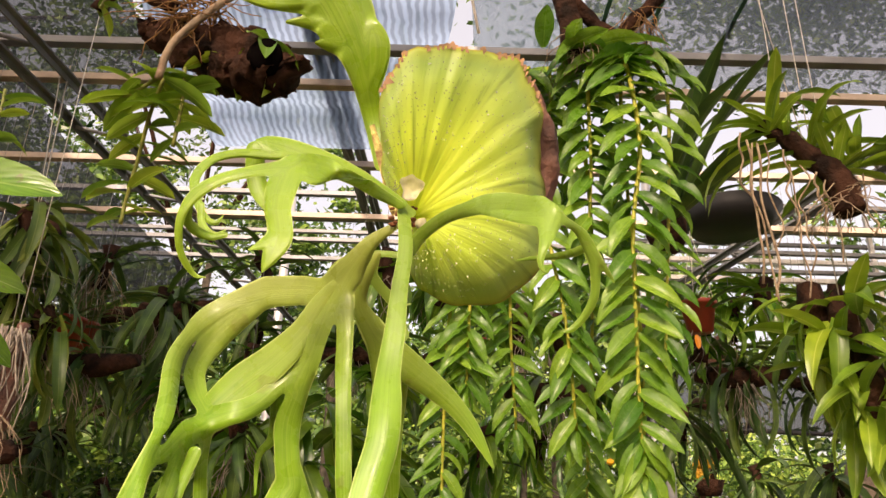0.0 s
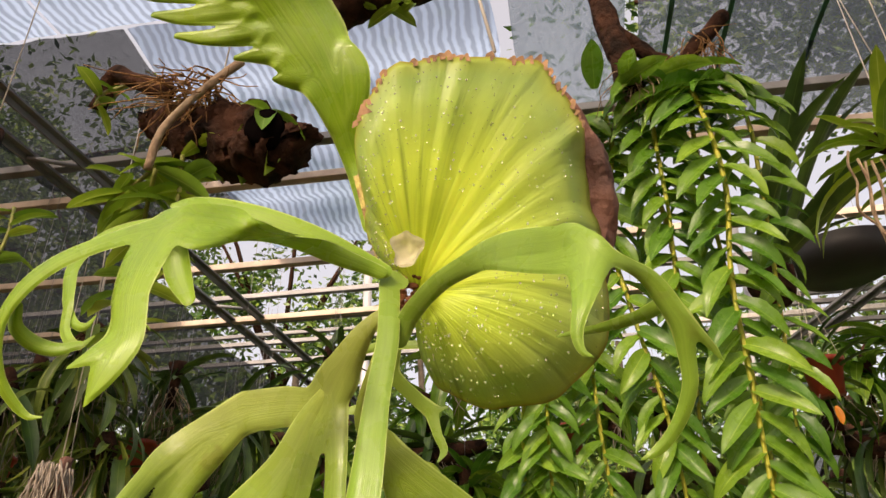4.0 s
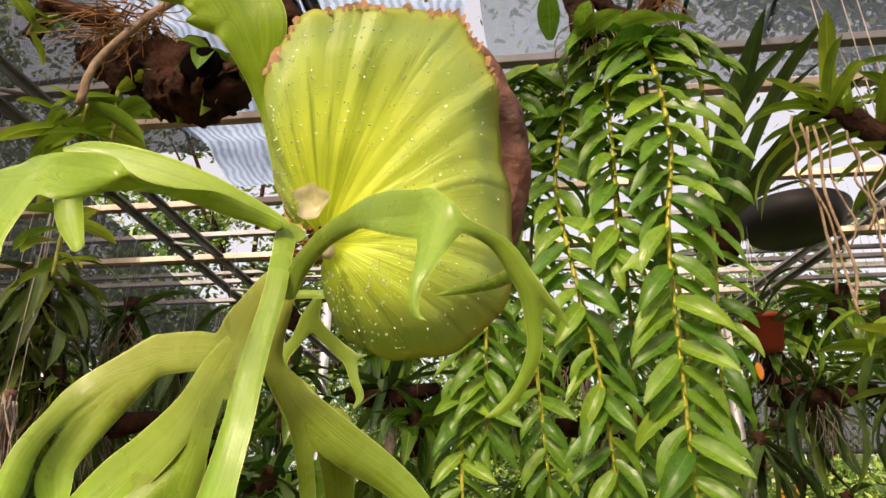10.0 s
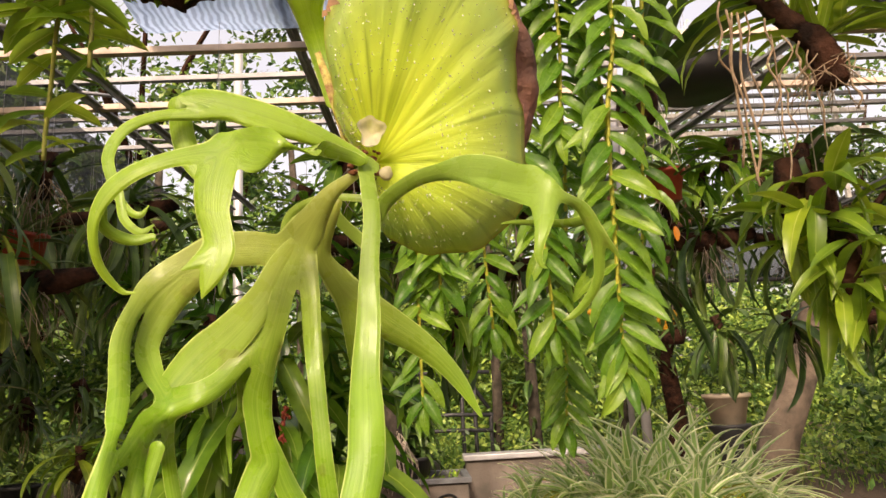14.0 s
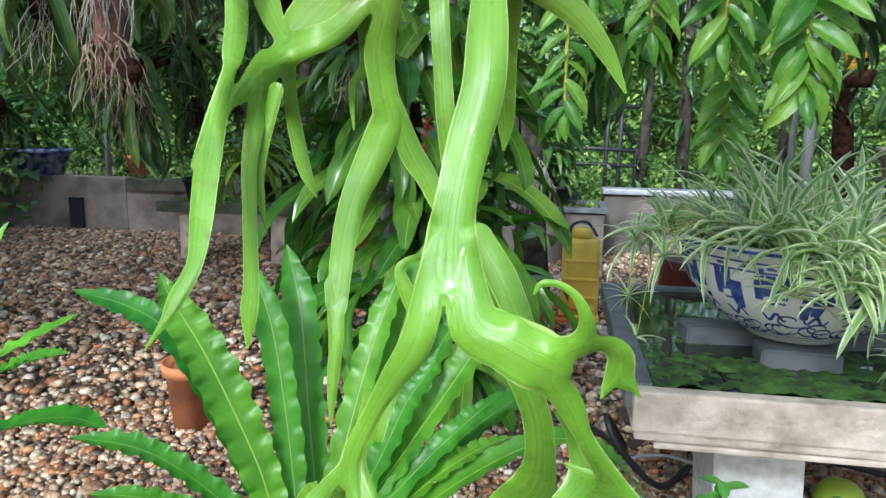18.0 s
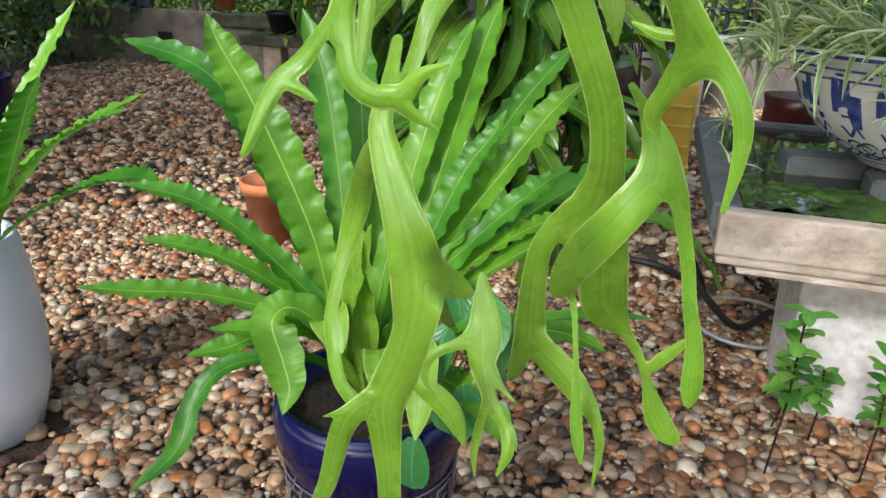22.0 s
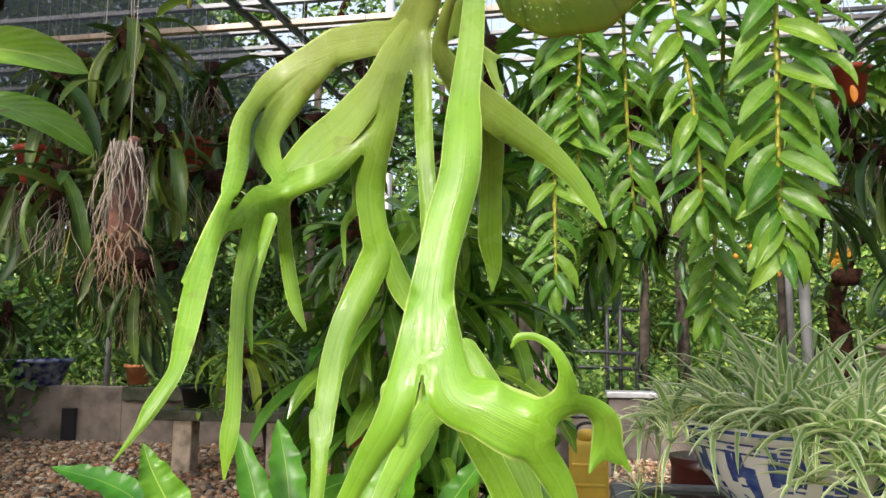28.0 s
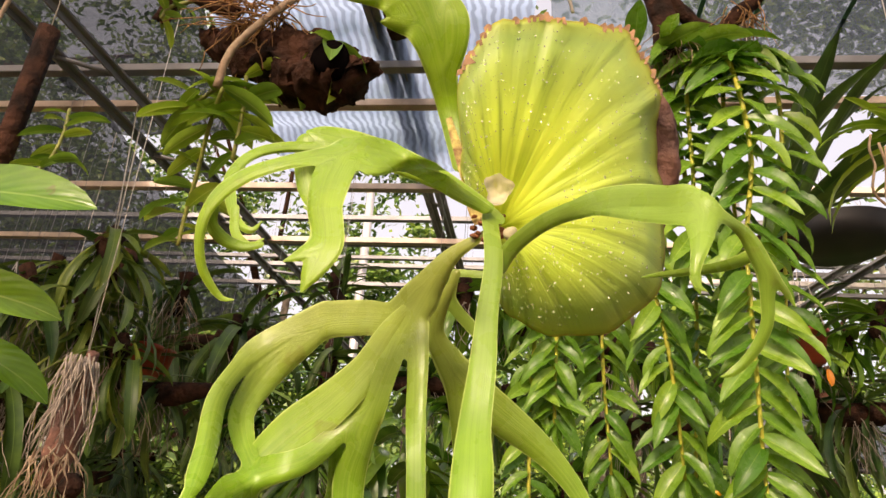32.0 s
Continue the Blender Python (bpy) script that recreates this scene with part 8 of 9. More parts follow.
for base in ((1.151, 1.260, 1.847), (1.185, 1.260, 1.836), (1.213, 1.250, 1.806), (1.247, 1.240, 1.759), (1.314, 1.280, 1.794)):
    for k in range(11):
        place_leaf(SLIM[R.randrange(4)], perch, base, R.uniform(0, 360), R.uniform(-10, 80), R.uniform(-30, 30), R.uniform(0.8, 1.25))
for p0, drop in (((1.087, 1.240, 1.835), 0.15), ((1.096, 1.240, 1.820), 0.27), ((1.105, 1.240, 1.814), 0.30), ((1.114, 1.240, 1.814), 0.29), ((1.127, 1.240, 1.816), 0.20), ((1.159, 1.240, 1.802), 0.16), ((1.165, 1.240, 1.782), 0.26), ((1.184, 1.240, 1.771), 0.20), ((1.212, 1.240, 1.760), 0.10), ((1.227, 1.240, 1.750), 0.16), ((1.293, 1.240, 1.758), 0.12)):
    a = Vector(p0)
    pts = [a] + [a + Vector((R.uniform(-0.010, 0.010), R.uniform(-0.01, 0.01), -drop * (i + 1) / 6)) for i in range(6)]
    solid("aerial_root", tube(bmesh.new(), [Vector(q) for q in spline([tuple(q) for q in pts], 3)], R.uniform(0.0014, 0.0024), 6), M_ROOT, perch, "long pale aerial root")
fibres(perch, (1.254, 1.240, 1.719), 40, 0.10, 0.03, 0.0010, M_ROOT, "root_tangle", 0.4)
wire(perch, (1.206, 1.250, 1.807), (1.12, 1.25, 2.53))
for base, n in (((1.280, 1.360, 1.496), 34), ((1.249, 1.400, 1.533), 20), ((1.294, 1.340, 1.395), 30)):
    tuft = thing("hanging_orchid", base, "bright yellow-green orchid with drooping lance leaves", "orchid", "hanging orchids")
    solid("mount", wobbly(tube(bmesh.new(), [Vector(base) + Vector((0, 0, 0.07 - 0.04 * i)) for i in range(4)], [0.018, 0.026, 0.024, 0.014], 9), 0.008, 30), M_BARK, tuft)
    for k in range(n):
        place_leaf(BLADE[R.randrange(3)], tuft, Vector(base) + Vector((R.uniform(-0.05, 0.05), R.uniform(-0.05, 0.03), R.uniform(-0.07, 0.06))), R.uniform(0, 360), R.uniform(-80, 45), R.uniform(-30, 30), R.uniform(0.8, 1.3))
    wire(tuft, tuple(Vector(base) + Vector((0, 0, 0.06))), tuple(Vector((base[0], base[1], 2.53))))
FAN = [leaf_mesh("leaf", M_ORCHID, 0.40 + 0.05 * k, 0.038, "strap", 0.25 + 0.15 * k, 0.4, 0.12, 6, 14, 4) for k in range(3)]
fan = thing("birds_nest_fern", (1.10, 1.72, 1.84), "big hanging bird's nest fern with long dark straps", "fern")
solid("root_ball", wobbly(lathe(bmesh.new(), [(0, -0.05), (0.035, -0.045), (0.05, -0.01), (0.045, 0.03), (0, 0.045)], 20, (1.10, 1.72, 1.85)), 0.012, 25), M_BARK, fan, "brown fibrous root ball")
for k in range(13):
    place_leaf(FAN[k % 3], fan, (1.10 + R.uniform(-0.03, 0.03), 1.70, 1.86), R.uniform(-100, 60), R.uniform(15, 85), R.uniform(-20, 20), R.uniform(0.8, 1.1))
wire(fan, (1.10, 1.72, 1.88), (1.10, 1.72, 2.47))
tray = thing("hanging_tray", (1.55, 2.4, 2.20), "shallow black plastic tray hung from the roof", "tray")
solid("tray", lathe(bmesh.new(), [(0, 0), (0.12, 0), (0.17, 0.06), (0.18, 0.06), (0.13, -0.008), (0, -0.008)], 30, (1.55, 2.4, 2.17)), M_BLACK, tray)
for k in range(3):
    wire(tray, (1.55 + 0.16 * math.cos(k * 2.1), 2.4 + 0.16 * math.sin(k * 2.1), 2.225), (1.55, 2.41, 2.44))

# bundle of grey roots
bundle = thing("root_bundle", (-0.33, 1.58, 1.40), "hanging bundle of dry grey orchid roots", "roots")
solid("bark_slip", wobbly(tube(bmesh.new(), [Vector(q) for q in spline([(-0.325, 1.585, 1.535), (-0.33, 1.585, 1.47), (-0.335, 1.58, 1.40), (-0.335, 1.58, 1.33), (-0.33, 1.585, 1.27)], 4)], [0.012] * 4 + [0.026] * 5 + [0.032] * 4 + [0.026] * 4, 12), 0.010, 24), M_WOODRED, bundle, "slip of red-brown bark")
fibres(bundle, (-0.33, 1.565, 1.51), 70, 0.22, 0.028, 0.0017, M_GREYROOT, "root_tangle", 2.6)
fibres(bundle, (-0.325, 1.56, 1.33), 40, 0.15, 0.035, 0.0013, M_ROOT, "root_tangle", 1.2)
wire(bundle, (-0.33, 1.58, 1.50), (-0.345, 1.60, 2.48))
bm = bmesh.new()
bmesh.ops.create_icosphere(bm, subdivisions=2, radius=0.022, matrix=Matrix.Translation((-0.28, 1.56, 1.27)))
solid("bulb", wobbly(bm, 0.008, 60), M_BARK, bundle)

# leafy plant on a stump behind the fern
bush = thing("dracaena", (0.0, 2.95, 0), "tall bushy plant with drooping dark leaves round a stump", "shrub")
solid("stump", wobbly(tube(bmesh.new(), [(0.06, 3.0, 0), (0.05, 3.0, 0.4), (0.02, 3.0, 0.8), (-0.02, 3.0, 1.25)], [0.10, 0.085, 0.07, 0.04], 12), 0.02, 12), M_BARK, bush)
BUSHL = [leaf_mesh("leaf", M_BUSH, 0.22 + 0.04 * k, 0.044, "strap", 0.7 + 0.25 * k, 0.3, 0.05, 2, 9, 4) for k in range(3)]
for k in range(295):
    z = R.uniform(0.25, 1.62)
    a = R.uniform(150, 390)
    r = R.uniform(0.10, 0.36) * (1.25 - abs(z - 0.8) * 0.7)
    place_leaf(BUSHL[R.randrange(3)], bush, (0.02 + r * math.cos(radians(a)), 2.95 + r * 0.8 * math.sin(radians(a)), z), a + R.uniform(-45, 45), R.uniform(-75, 30), R.uniform(-30, 30), R.uniform(1.15, 1.75))

bm = tube(bmesh.new(), [(0.117, 2.62, 1.196), (0.1125, 2.62, 1.1360000000000001), (0.108, 2.62, 1.076)], 0.003, 6)
for k in range(26):
    p = Vector((0.117, 2.62, 1.196)).lerp(Vector((0.108, 2.62, 1.076)), R.random()) + Vector((R.uniform(-0.018, 0.018), R.uniform(-0.018, 0.018), 0))
    bmesh.ops.create_icosphere(bm, subdivisions=1, radius=R.uniform(0.006, 0.010), matrix=Matrix.Translation(p))
solid("flower_spike", bm, mat("coral_flower", (0.50, 0.10, 0.06), 0.6, var=0.2, scale=60, bump=0.1), bush, "coral red flower spike")

# bench, wall pots
bench = thing("concrete_bench", (-2.1, 5.8, 0), "mossy grey concrete bench slab on square legs", "bench")
solid("top", wobbly(box(bmesh.new(), (-2.72, 5.60, 0.42), (-1.5, 6.1, 0.50), 0.01), 0.008, 6), M_MOSS, bench, smooth=False)
for x in (-2.55, -1.75):
    solid("leg", box(bmesh.new(), (x, 5.66, 0), (x + 0.165, 5.80, 0.418), 0.012), M_SLAB, bench, smooth=False)
for k in range(70):
    place_leaf(ORCH_LEAVES[k % 3], bench, (R.uniform(-2.7, -1.6), R.uniform(5.58, 6.0), 0.50), R.uniform(0, 360), R.uniform(-40, 70), 0, R.uniform(0.9, 1.8), "moss_fern")
planter = thing("planter_box", (0.6, 6.5, 0), "grey concrete planter box with a blue-grey rim by the wall", "planter")
solid("body", wobbly(box(bmesh.new(), (0.10, 6.22, 0), (0.95, 6.8, 0.46), 0.012), 0.008, 6), M_DARKCONC, planter, smooth=False)
for lo, hi in (((0.08, 6.19, 0.462), (0.97, 6.25, 0.505)), ((0.08, 6.77, 0.462), (0.97, 6.83, 0.505)), ((0.91, 6.252, 0.462), (0.97, 6.768, 0.505)), ((0.08, 6.252, 0.462), (0.14, 6.768, 0.505))):
    solid("rim", box(bmesh.new(), lo, hi, 0.006), M_SLATE, planter, "blue-grey painted rim", smooth=False)
for k in range(60):
    place_leaf(ORCH_LEAVES[k % 3], planter, (R.uniform(0.16, 0.9), R.uniform(6.27, 6.75), 0.46), R.uniform(0, 360), R.uniform(20, 85), 0, R.uniform(0.8, 1.4), "seedling_leaf")
palm = thing("palm_trunk", (0.375, 5.2, 0), "rough grey-brown stump with hairy roots behind the bush", "tree")
solid("trunk", wobbly(tube(bmesh.new(), [(0.40, 5.2, 0), (0.385, 5.2, 0.4), (0.36, 5.2, 0.8), (0.33, 5.2, 1.1), (0.30, 5.2, 1.35)], [0.13, 0.11, 0.10, 0.09, 0.06], 16), 0.02, 14), M_TRUNK, palm)
fibres(palm, (0.38, 5.09, 0.92), 46, 0.38, 0.10, 0.003, M_GREYROOT, "hairy_root", 1.4)



def potted(at, r, h, m, label, n=60, size=1.6, leaves=None, up=(0, 80)):
    th = thing("potted_plant", at, label, "potted plant")
    solid("pot", lathe(bmesh.new(), [(0, 0), (r * 0.7, 0), (r * 0.95, h * 0.85), (r * 1.05, h * 0.86), (r * 1.05, h), (r * 0.92, h), (r * 0.9, h * 0.9), (0, h * 0.88)], 30, at), m, th)
    for k in range(n):
        place_leaf((leaves or LANCE)[R.randrange(3)], th, (at[0] + R.uniform(-r, r), at[1] + R.uniform(-r, r), at[2] + h + R.uniform(0, 0.35) * size), R.uniform(0, 360), R.uniform(*up) - 30, R.uniform(-30, 30), size * R.uniform(0.7, 1.2))
    return th


potted((-4.95, 7.08, 0.562), 0.33, 0.28, M_DELFT, "wide blue-and-white pot of dark leafy shrubs", 120, 1.7)
potted((-3.78, 7.08, 0.590), 0.14, 0.20, M_TERRA, "small terracotta pot of ferns on the wall", 40, 1.0)
potted((-2.45, 5.85, 0.502), 0.14, 0.18, M_BLACK, "black pot of dark foliage on the bench", 60, 1.3)
potted((-1.9, 5.85, 0.502), 0.15, 0.2, M_BLACK, "black pot of dark foliage on the bench", 70, 1.4)
potted((-1.3, 6.5, 0), 0.2, 0.35, M_TERRA, "terracotta pot of tall leafy plants", 110, 2.0)
potted((-0.3, 6.4, 0), 0.2, 0.35, M_BLACK, "black pot of tall leafy plants", 110, 2.0)
potted((-2.0, 6.6, 0), 0.2, 0.35, M_BLACK, "black pot of tall leafy plants", 110, 2.0)
potted((0.50, 6.5, 0.462), 0.16, 0.2, M_BLACK, "black pot of dark foliage in the planter", 110, 1.7, up=(-30, 80))
brick = thing("maroon_pot", (0.92, 2.78, 0.0), "dark maroon glazed jar standing by the table", "pot")
solid("body", lathe(bmesh.new(), [(0, 0), (0.10, 0), (0.14, 0.3), (0.12, 0.62), (0.13, 0.66), (0.10, 0.66), (0, 0.6)], 30, (1.10, 3.15, 0)), mat("maroon_glaze", (0.07, 0.015, 0.012), 0.3, var=0.2, bump=0.05), brick)

# fence beyond the wall
fence = thing("iron_fence", (1.1, 7.4, 0), "dark rusty iron fence beyond the wall", "fence")
for z in (0.80, 0.95, 1.37):
    solid("rail", tube(bmesh.new(), [(0.45, 7.4, z), (0.9, 7.4, z + 0.01), (1.29, 7.4, z - 0.01)], 0.02, 6), M_BLACK, fence)
for x, h in ((0.60, 1.6), (1.00, 1.6), (1.125, 1.55), (1.28, 0.96)):
    solid("bar", tube(bmesh.new(), [(x, 7.4, 0), (x, 7.41, 0.9), (x + 0.01, 7.4, h)], 0.022, 6), M_BLACK, fence)
solid("brace", tube(bmesh.new(), [(0.80, 7.43, 1.75), (1.02, 7.43, 1.38), (1.27, 7.43, 1.0)], 0.02, 6), M_BLACK, fence)

# flowers, pale pot, leaning trunk, white rails
fl = thing("yellow_orchid", (2.34, 5.1, 1.60), "yellow-flowered orchid in a small dark basket", "orchid")
solid("basket", lathe(bmesh.new(), [(0, 0), (0.07, 0), (0.10, 0.10), (0.085, 0.10), (0, 0.08)], 14, (2.36, 5.1, 1.44)), M_BARK, fl)
for k in range(9):
    bm = bmesh.new()
    c = Vector((2.33 + R.uniform(-0.045, 0.045), 5.1 + R.uniform(-0.04, 0.04), 1.61 + R.uniform(-0.06, 0.05)))
    for j in range(5):
        a = j * 1.257
        bmesh.ops.create_icosphere(bm, subdivisions=1, radius=0.018, matrix=Matrix.Translation(c + Vector((0.02 * math.cos(a), -0.005, 0.02 * math.sin(a)))) @ Matrix.Diagonal((1, 0.3, 1, 1)))
    solid("flower", bm, M_PETAL, fl, "bright yellow flower")
wire(fl, (2.36, 5.1, 1.5), (2.36, 4.62, 3.05), 0.004)
fl2 = thing("yellow_orchid", (1.75, 5.0, 1.75), "yellow orchid flowers on a thin stalk", "orchid")
for k in range(7):
    bm = bmesh.new()
    bmesh.ops.create_icosphere(bm, subdivisions=1, radius=0.03, matrix=Matrix.Translation((1.72 + 0.04 * k + R.uniform(-0.05, 0.05), 5.0, 1.62 + R.uniform(-0.12, 0.12))) @ Matrix.Diagonal((1, 0.3, 0.8, 1)))
    solid("flower", bm, M_PETAL, fl2)
wire(fl2, (1.85, 5.0, 1.6), (1.85, 4.61, 3.05), 0.004)
cp = potted((3.07, 6.0, 0.82), 0.18, 0.24, M_CREAM, "cream clay pot with a feathery bonsai on a stand", 90, 0.9)
solid("stand", lathe(bmesh.new(), [(0, 0), (0.16, 0), (0.10, 0.1), (0.09, 0.7), (0.17, 0.80), (0.17, 0.818), (0, 0.818)], 20, (3.07, 6.0, 0)), M_BLACK, cp)
trunk = thing("leaning_tree", (2.8, 5.0, 0), "leaning grey-brown tree trunk inside the garden", "tree")
solid("trunk", wobbly(tube(bmesh.new(), [(2.72, 5.0, 0), (2.98, 5.0, 0.8), (3.26, 5.0, 1.38), (3.5, 5.05, 2.0), (3.6, 5.1, 2.9)], [0.15, 0.12, 0.11, 0.10, 0.08], 14), 0.02, 9), M_PALEBARK, trunk)
twig = thing("small_tree", (2.55, 6.0, 0), "small dark twisted tree with ferny growth", "tree")
solid("trunk", wobbly(tube(bmesh.new(), [(2.55, 6.0, 0), (2.65, 6.0, 0.9), (2.6, 6.0, 1.4), (2.75, 6.0, 1.8), (3.1, 6.0, 2.05)], [0.09, 0.08, 0.07, 0.05, 0.03], 10), 0.03, 9), M_BARK, twig)
for k in range(70):
    place_leaf(LANCE[k % 3], twig, (2.6 + R.uniform(-0.2, 0.2), 6.0 + R.uniform(-0.15, 0.15), R.uniform(0.9, 2.0)), R.uniform(0, 360), R.uniform(-60, 60), 0, R.uniform(0.8, 1.4))
rails = thing("white_rails", (2.4, 4.5, 2.9), "white painted shelf rails under the roof edge", "rail")
for z in (2.74, 2.87, 3.12):
    solid("rail", box(bmesh.new(), (1.45, 4.48, z), (3.6, 4.52, z + 0.03), 0.004), M_LEG, rails, smooth=False)
for x in (1.95, 2.75, 3.4):
    solid("upright", box(bmesh.new(), (x, 4.525, 2.3), (x + 0.03, 4.55, 3.25), 0.003), M_LEG, rails, smooth=False)


# ---- garden beyond: shrubs, trees ----
def leaf_cloud(s, c, r, n, size, rs):
    """n small leaves in a loose clump of radius r."""
    for _ in range(n):
        d = Vector((rs.gauss(0, 1), rs.gauss(0, 1), rs.gauss(0, 1)))
        p = Vector(c) + d.normalized() * (r * rs.random() ** 0.45) * 1.0
        t = Vector((rs.uniform(-1, 1), rs.uniform(-1, 0.4), rs.uniform(-1, 0.5))).normalized() * size * rs.uniform(0.6, 1.3)
        w = t.cross(Vector((rs.uniform(-1, 1), rs.uniform(-1, 1), rs.uniform(-1, 1)))).normalized() * size * 0.22
        o = len(s.v)
        s.v += [p, p + t * 0.45 + w, p + t, p + t * 0.45 - w]
        s.u += [(0.5, 0), (1, 0.45), (0.5, 1), (0, 0.45)]
        s.f.append((o, o + 1, o + 2, o + 3))


def shrub_belt(name, x0, x1, y0, y1, z0, z1, clumps, n, size, m, label, seed):
    rs_ = random.Random(seed)
    s = Strip()
    for _ in range(clumps):
        leaf_cloud(s, (rs_.uniform(x0, x1), rs_.uniform(y0, y1), rs_.uniform(z0, z1) * rs_.uniform(0.55, 1)), rs_.uniform(0.3, 0.7), n, size, rs_)
    ob = new(name, s.mesh(name, m))
    return tagged(ob, label, "shrubs", kind="stuff")


def tree(x, y, h, spread, seed, m, clumps=60, n=90, size=0.16):
    rs_ = random.Random(seed)
    th = thing("tree", (x, y, 0), "leafy garden tree with a forked brown trunk", "tree", "garden trees")
    top = Vector((x + rs_.uniform(-0.4, 0.4), y, h * 0.55))
    solid("trunk", wobbly(tube(bmesh.new(), [(x, y, 0), ((x + top.x) / 2 + 0.1, y, h * 0.3), top], [0.16, 0.13, 0.09], 10), 0.03, 5), M_BARK, th)
    ends = []
    for k in range(7):
        e = top + Vector((rs_.uniform(-1, 1) * spread, rs_.uniform(-1, 1) * spread, rs_.uniform(0.05, 0.45) * h))
        ends.append(e)
        solid("limb", tube(bmesh.new(), [top - Vector((0, 0, 0.3)), top.lerp(e, 0.5) + Vector((0, 0, 0.15)), e], [0.06, 0.04, 0.015], 7), M_BARK, th)
    s = Strip()
    for _ in range(clumps):
        e = rs_.choice(ends)
        leaf_cloud(s, e + Vector((rs_.gauss(0, spread * 0.35), rs_.gauss(0, spread * 0.35), rs_.gauss(0, spread * 0.3))), rs_.uniform(0.25, 0.6), n, size, rs_)
    s.part("crown", m, th)
    return th


for x, y, r, lean, h in ((1.42, 8.3, 0.055, 0.10, 4.2), (1.78, 7.7, 0.06, -0.05, 3.8), (2.75, 8.0, 0.05, 0.15, 4.2), (-0.6, 8.2, 0.07, -0.2, 4.2), (-2.3, 7.9, 0.06, 0.1, 4.0)):
    gt = thing("garden_trunk", (x, y, 0), "slim dark tree trunk hung with epiphytes in the garden", "tree", "slim garden trees")
    solid("trunk", wobbly(tube(bmesh.new(), [(x, y, 0), (x + lean * 0.4, y, h * 0.3), (x + lean * 0.5, y + 0.05, h * 0.6), (x + lean, y, h)], [r * 1.2, r, r * 0.85, r * 0.6], 12), 0.025, 8), M_TRUNK, gt)
    for k in range(60):
        z = R.uniform(0.6, h * 0.9)
        a = R.uniform(0, 360)
        place_leaf(LANCE[k % 3], gt, (x + lean * z / h + r * math.cos(radians(a)), y + r * math.sin(radians(a)), z), a, R.uniform(-60, 50), R.uniform(-30, 30), R.uniform(1.0, 1.9))
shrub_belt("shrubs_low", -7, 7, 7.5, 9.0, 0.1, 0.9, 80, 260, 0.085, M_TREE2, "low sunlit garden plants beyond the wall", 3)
shrub_belt("shrubs_mid", -7.5, 0.9, 8.8, 10.6, 0.9, 4.6, 250, 190, 0.105, M_TREE, "dense dark green shrubs beyond the wall", 4)
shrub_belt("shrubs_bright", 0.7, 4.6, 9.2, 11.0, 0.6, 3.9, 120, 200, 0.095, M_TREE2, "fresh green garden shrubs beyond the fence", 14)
shrub_belt("shrubs_tall_left", -9.5, -2.8, 8.4, 10.5, 2.6, 6.2, 150, 110, 0.17, M_TREE, "tall dark screen of garden foliage", 5)
shrub_belt("far_hedge", -15, 15, 14.5, 17.5, 0.2, 3.6, 300, 110, 0.34, M_TREE, "dense dark hedge at the end of the garden", 15)
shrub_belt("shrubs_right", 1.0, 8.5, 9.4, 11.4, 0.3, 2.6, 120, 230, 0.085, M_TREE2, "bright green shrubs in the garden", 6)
shrub_belt("shrubs_left_side", -6.5, -4.8, 0.5, 7.0, 0.2, 2.6, 120, 90, 0.13, M_TREE, "dark hedge along the side of the house", 8)
shrub_belt("shrubs_right_side", 4.8, 6.5, 0.5, 8.0, 0.2, 2.6, 120, 90, 0.13, M_TREE, "dark hedge along the side of the house", 9)
shrub_belt("shrubs_south", -7, 7, -6.0, -4.6, 0.2, 2.4, 110, 80, 0.15, M_TREE, "dark hedge behind the shade house", 10)
lawn = Strip()
rl = random.Random(12)
for _ in range(9000):
    p = Vector((rl.uniform(-8, 8), rl.uniform(7.25, 14), 0.0))
    t = Vector((rl.uniform(-0.4, 0.4), rl.uniform(-0.4, 0.4), 1)) * rl.uniform(0.06, 0.16)
    w = Vector((rl.uniform(-1, 1), rl.uniform(-1, 1), 0)) * 0.012
    o = len(lawn.v)
    lawn.v += [p - w, p + w, p + t]
    lawn.u += [(0, 0), (1, 0), (0.5, 1)]
    lawn.f.append((o, o + 1, o + 2))
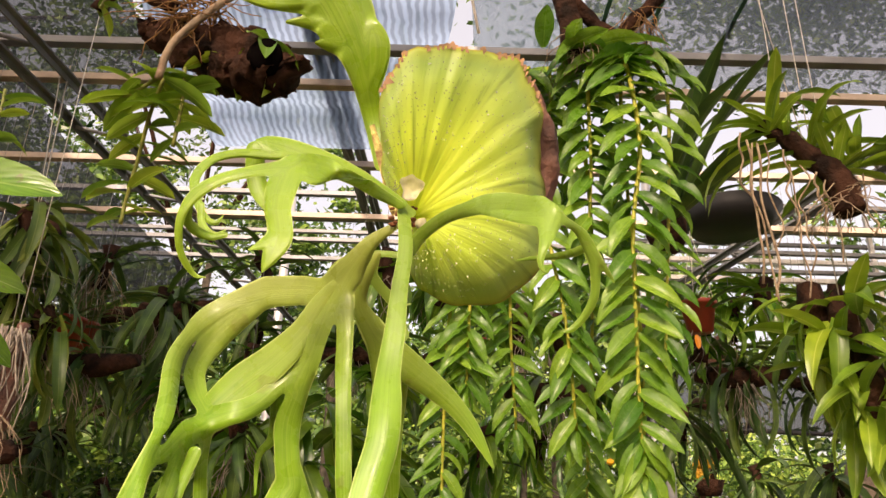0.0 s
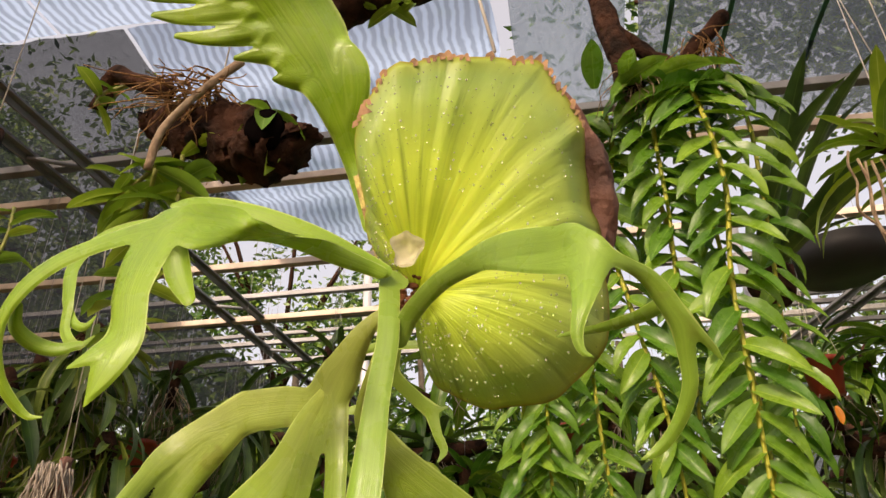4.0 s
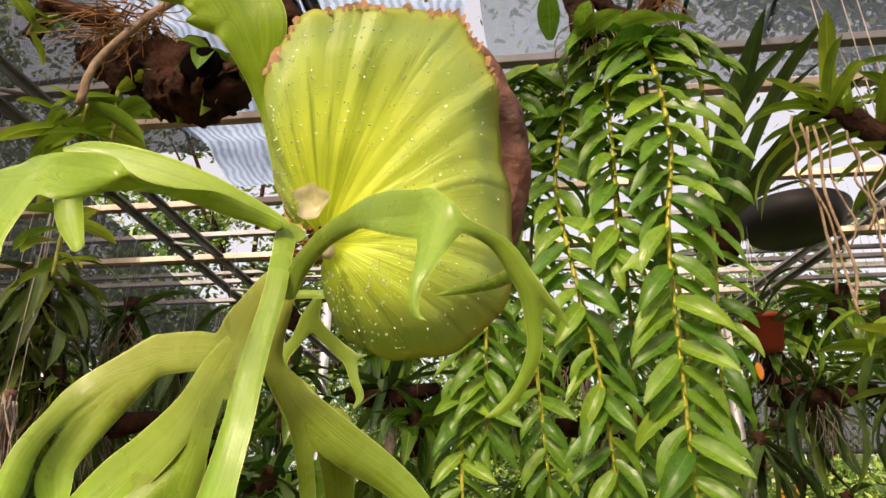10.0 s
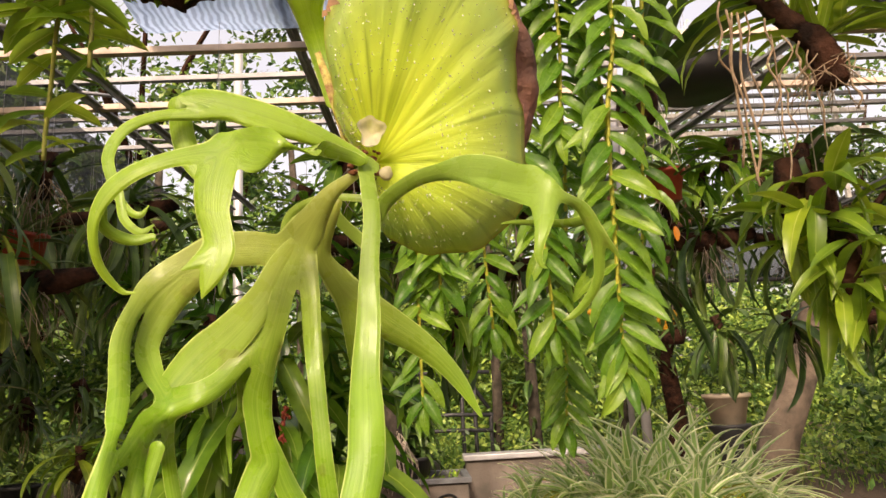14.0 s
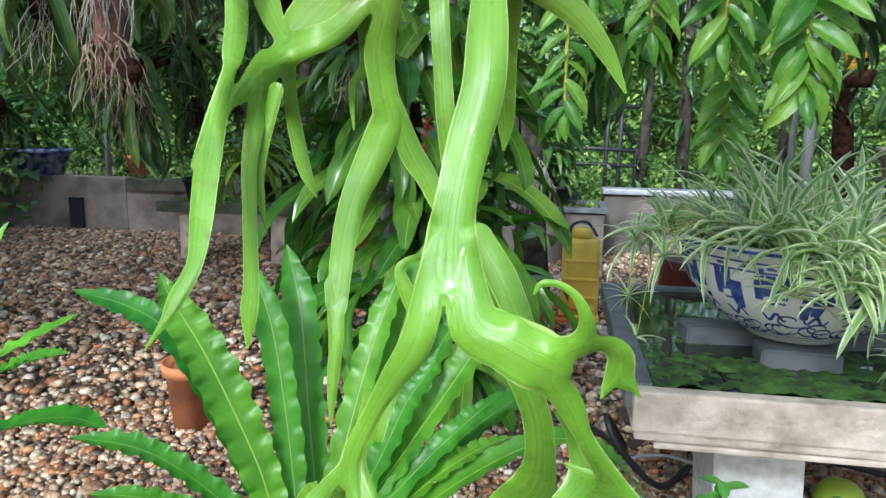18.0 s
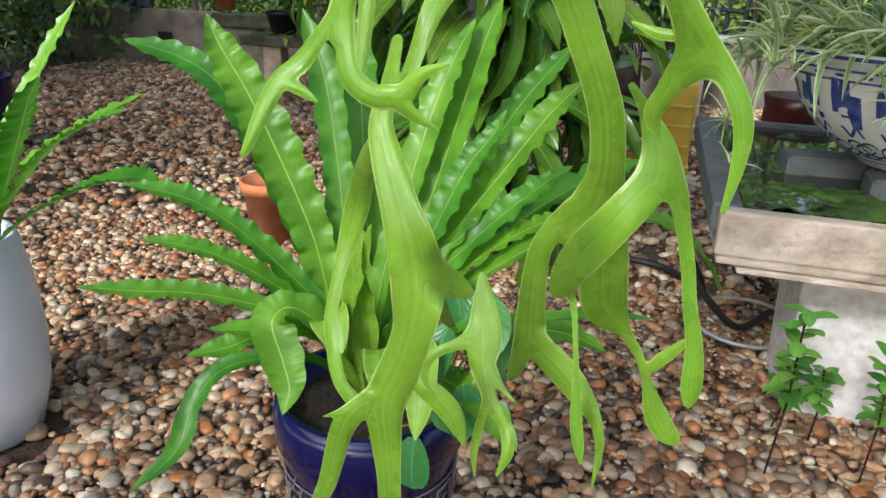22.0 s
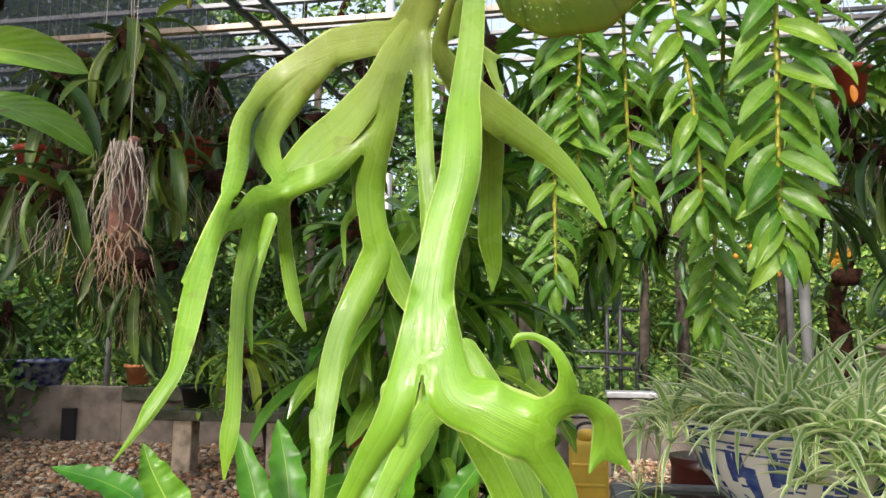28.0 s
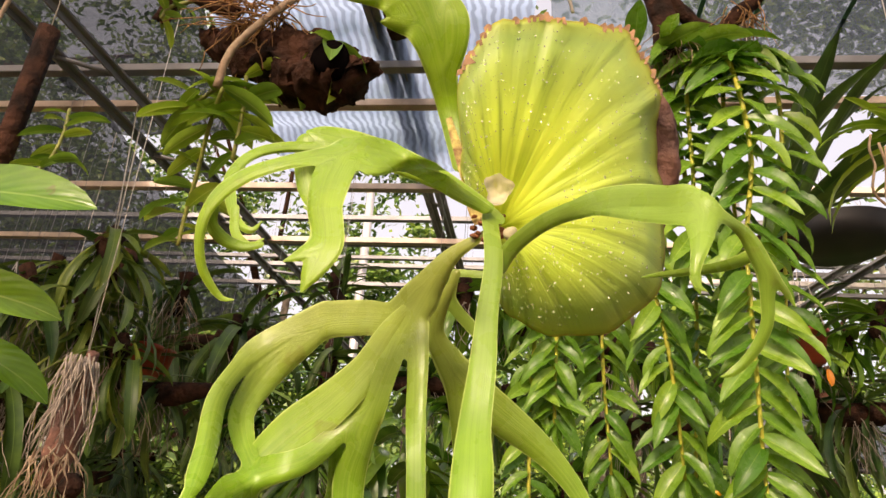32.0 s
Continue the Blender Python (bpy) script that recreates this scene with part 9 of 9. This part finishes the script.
tagged(new("lawn", lawn.mesh("lawn", M_TREE2)), "rough bright green grass in the garden", "grass", kind="stuff")
for x, y, h, sp, seed, m in ((-6.5, 11, 9, 1.9, 21, M_TREE), (-4.6, 12.5, 10, 2.0, 22, M_TREE), (-9, 9, 9, 2.0, 23, M_TREE), (-3.0, 13, 6.2, 1.5, 24, M_TREE), (0.2, 13.5, 5.2, 1.4, 25, M_TREE), (4.6, 13, 6.0, 1.5, 26, M_TREE), (8.0, 11.5, 7, 1.8, 27, M_TREE), (2.4, 14, 6.0, 1.4, 28, M_TREE), (8.8, 8, 9, 2.0, 29, M_TREE), (-8.5, 4, 8, 2.0, 30, M_TREE)):
    tree(x, y, h, sp, seed, m, 80, 80, 0.17)


def overhanging_tree(x, y, reach, seed, clumps):
    """A tree outside whose crown spreads over the roof; reach: the crown's box."""
    rs_ = random.Random(seed)
    th = thing("tree", (x, y, 0), "tall tree outside with a dark crown over the roof", "tree", "garden trees")
    x0, x1, y0, y1, z0, z1 = reach
    top = Vector((x, y, 3.4))
    solid("trunk", wobbly(tube(bmesh.new(), [(x, y, 0), (x + 0.05, y, 1.8), top], [0.17, 0.14, 0.11], 10), 0.03, 5), M_BARK, th)
    s = Strip()
    for k in range(7):
        e = Vector((rs_.uniform(x0, x1), rs_.uniform(y0, y1), rs_.uniform(z0, z1)))
        mid = top.lerp(e, 0.5) + Vector((0, 0, 0.4))
        solid("limb", tube(bmesh.new(), [top - Vector((0, 0, 0.1)), mid, e], [0.07, 0.045, 0.012], 7), M_BARK, th)
        for _ in range(clumps // 7):
            c = mid.lerp(e, rs_.uniform(0.25, 1.1)) + Vector((rs_.gauss(0, 0.5), rs_.gauss(0, 0.6), rs_.gauss(0, 0.3)))
            leaf_cloud(s, c, rs_.uniform(0.25, 0.55), 170, 0.065, rs_)
    s.part("crown", M_TREE, th)


overhanging_tree(5.6, 2.8, (0.8, 3.4, 2.3, 3.3, 3.8, 4.5), 41, 119)
overhanging_tree(-5.8, 4.2, (-4.8, -0.8, 2.4, 5.2, 3.5, 4.6), 42, 90)
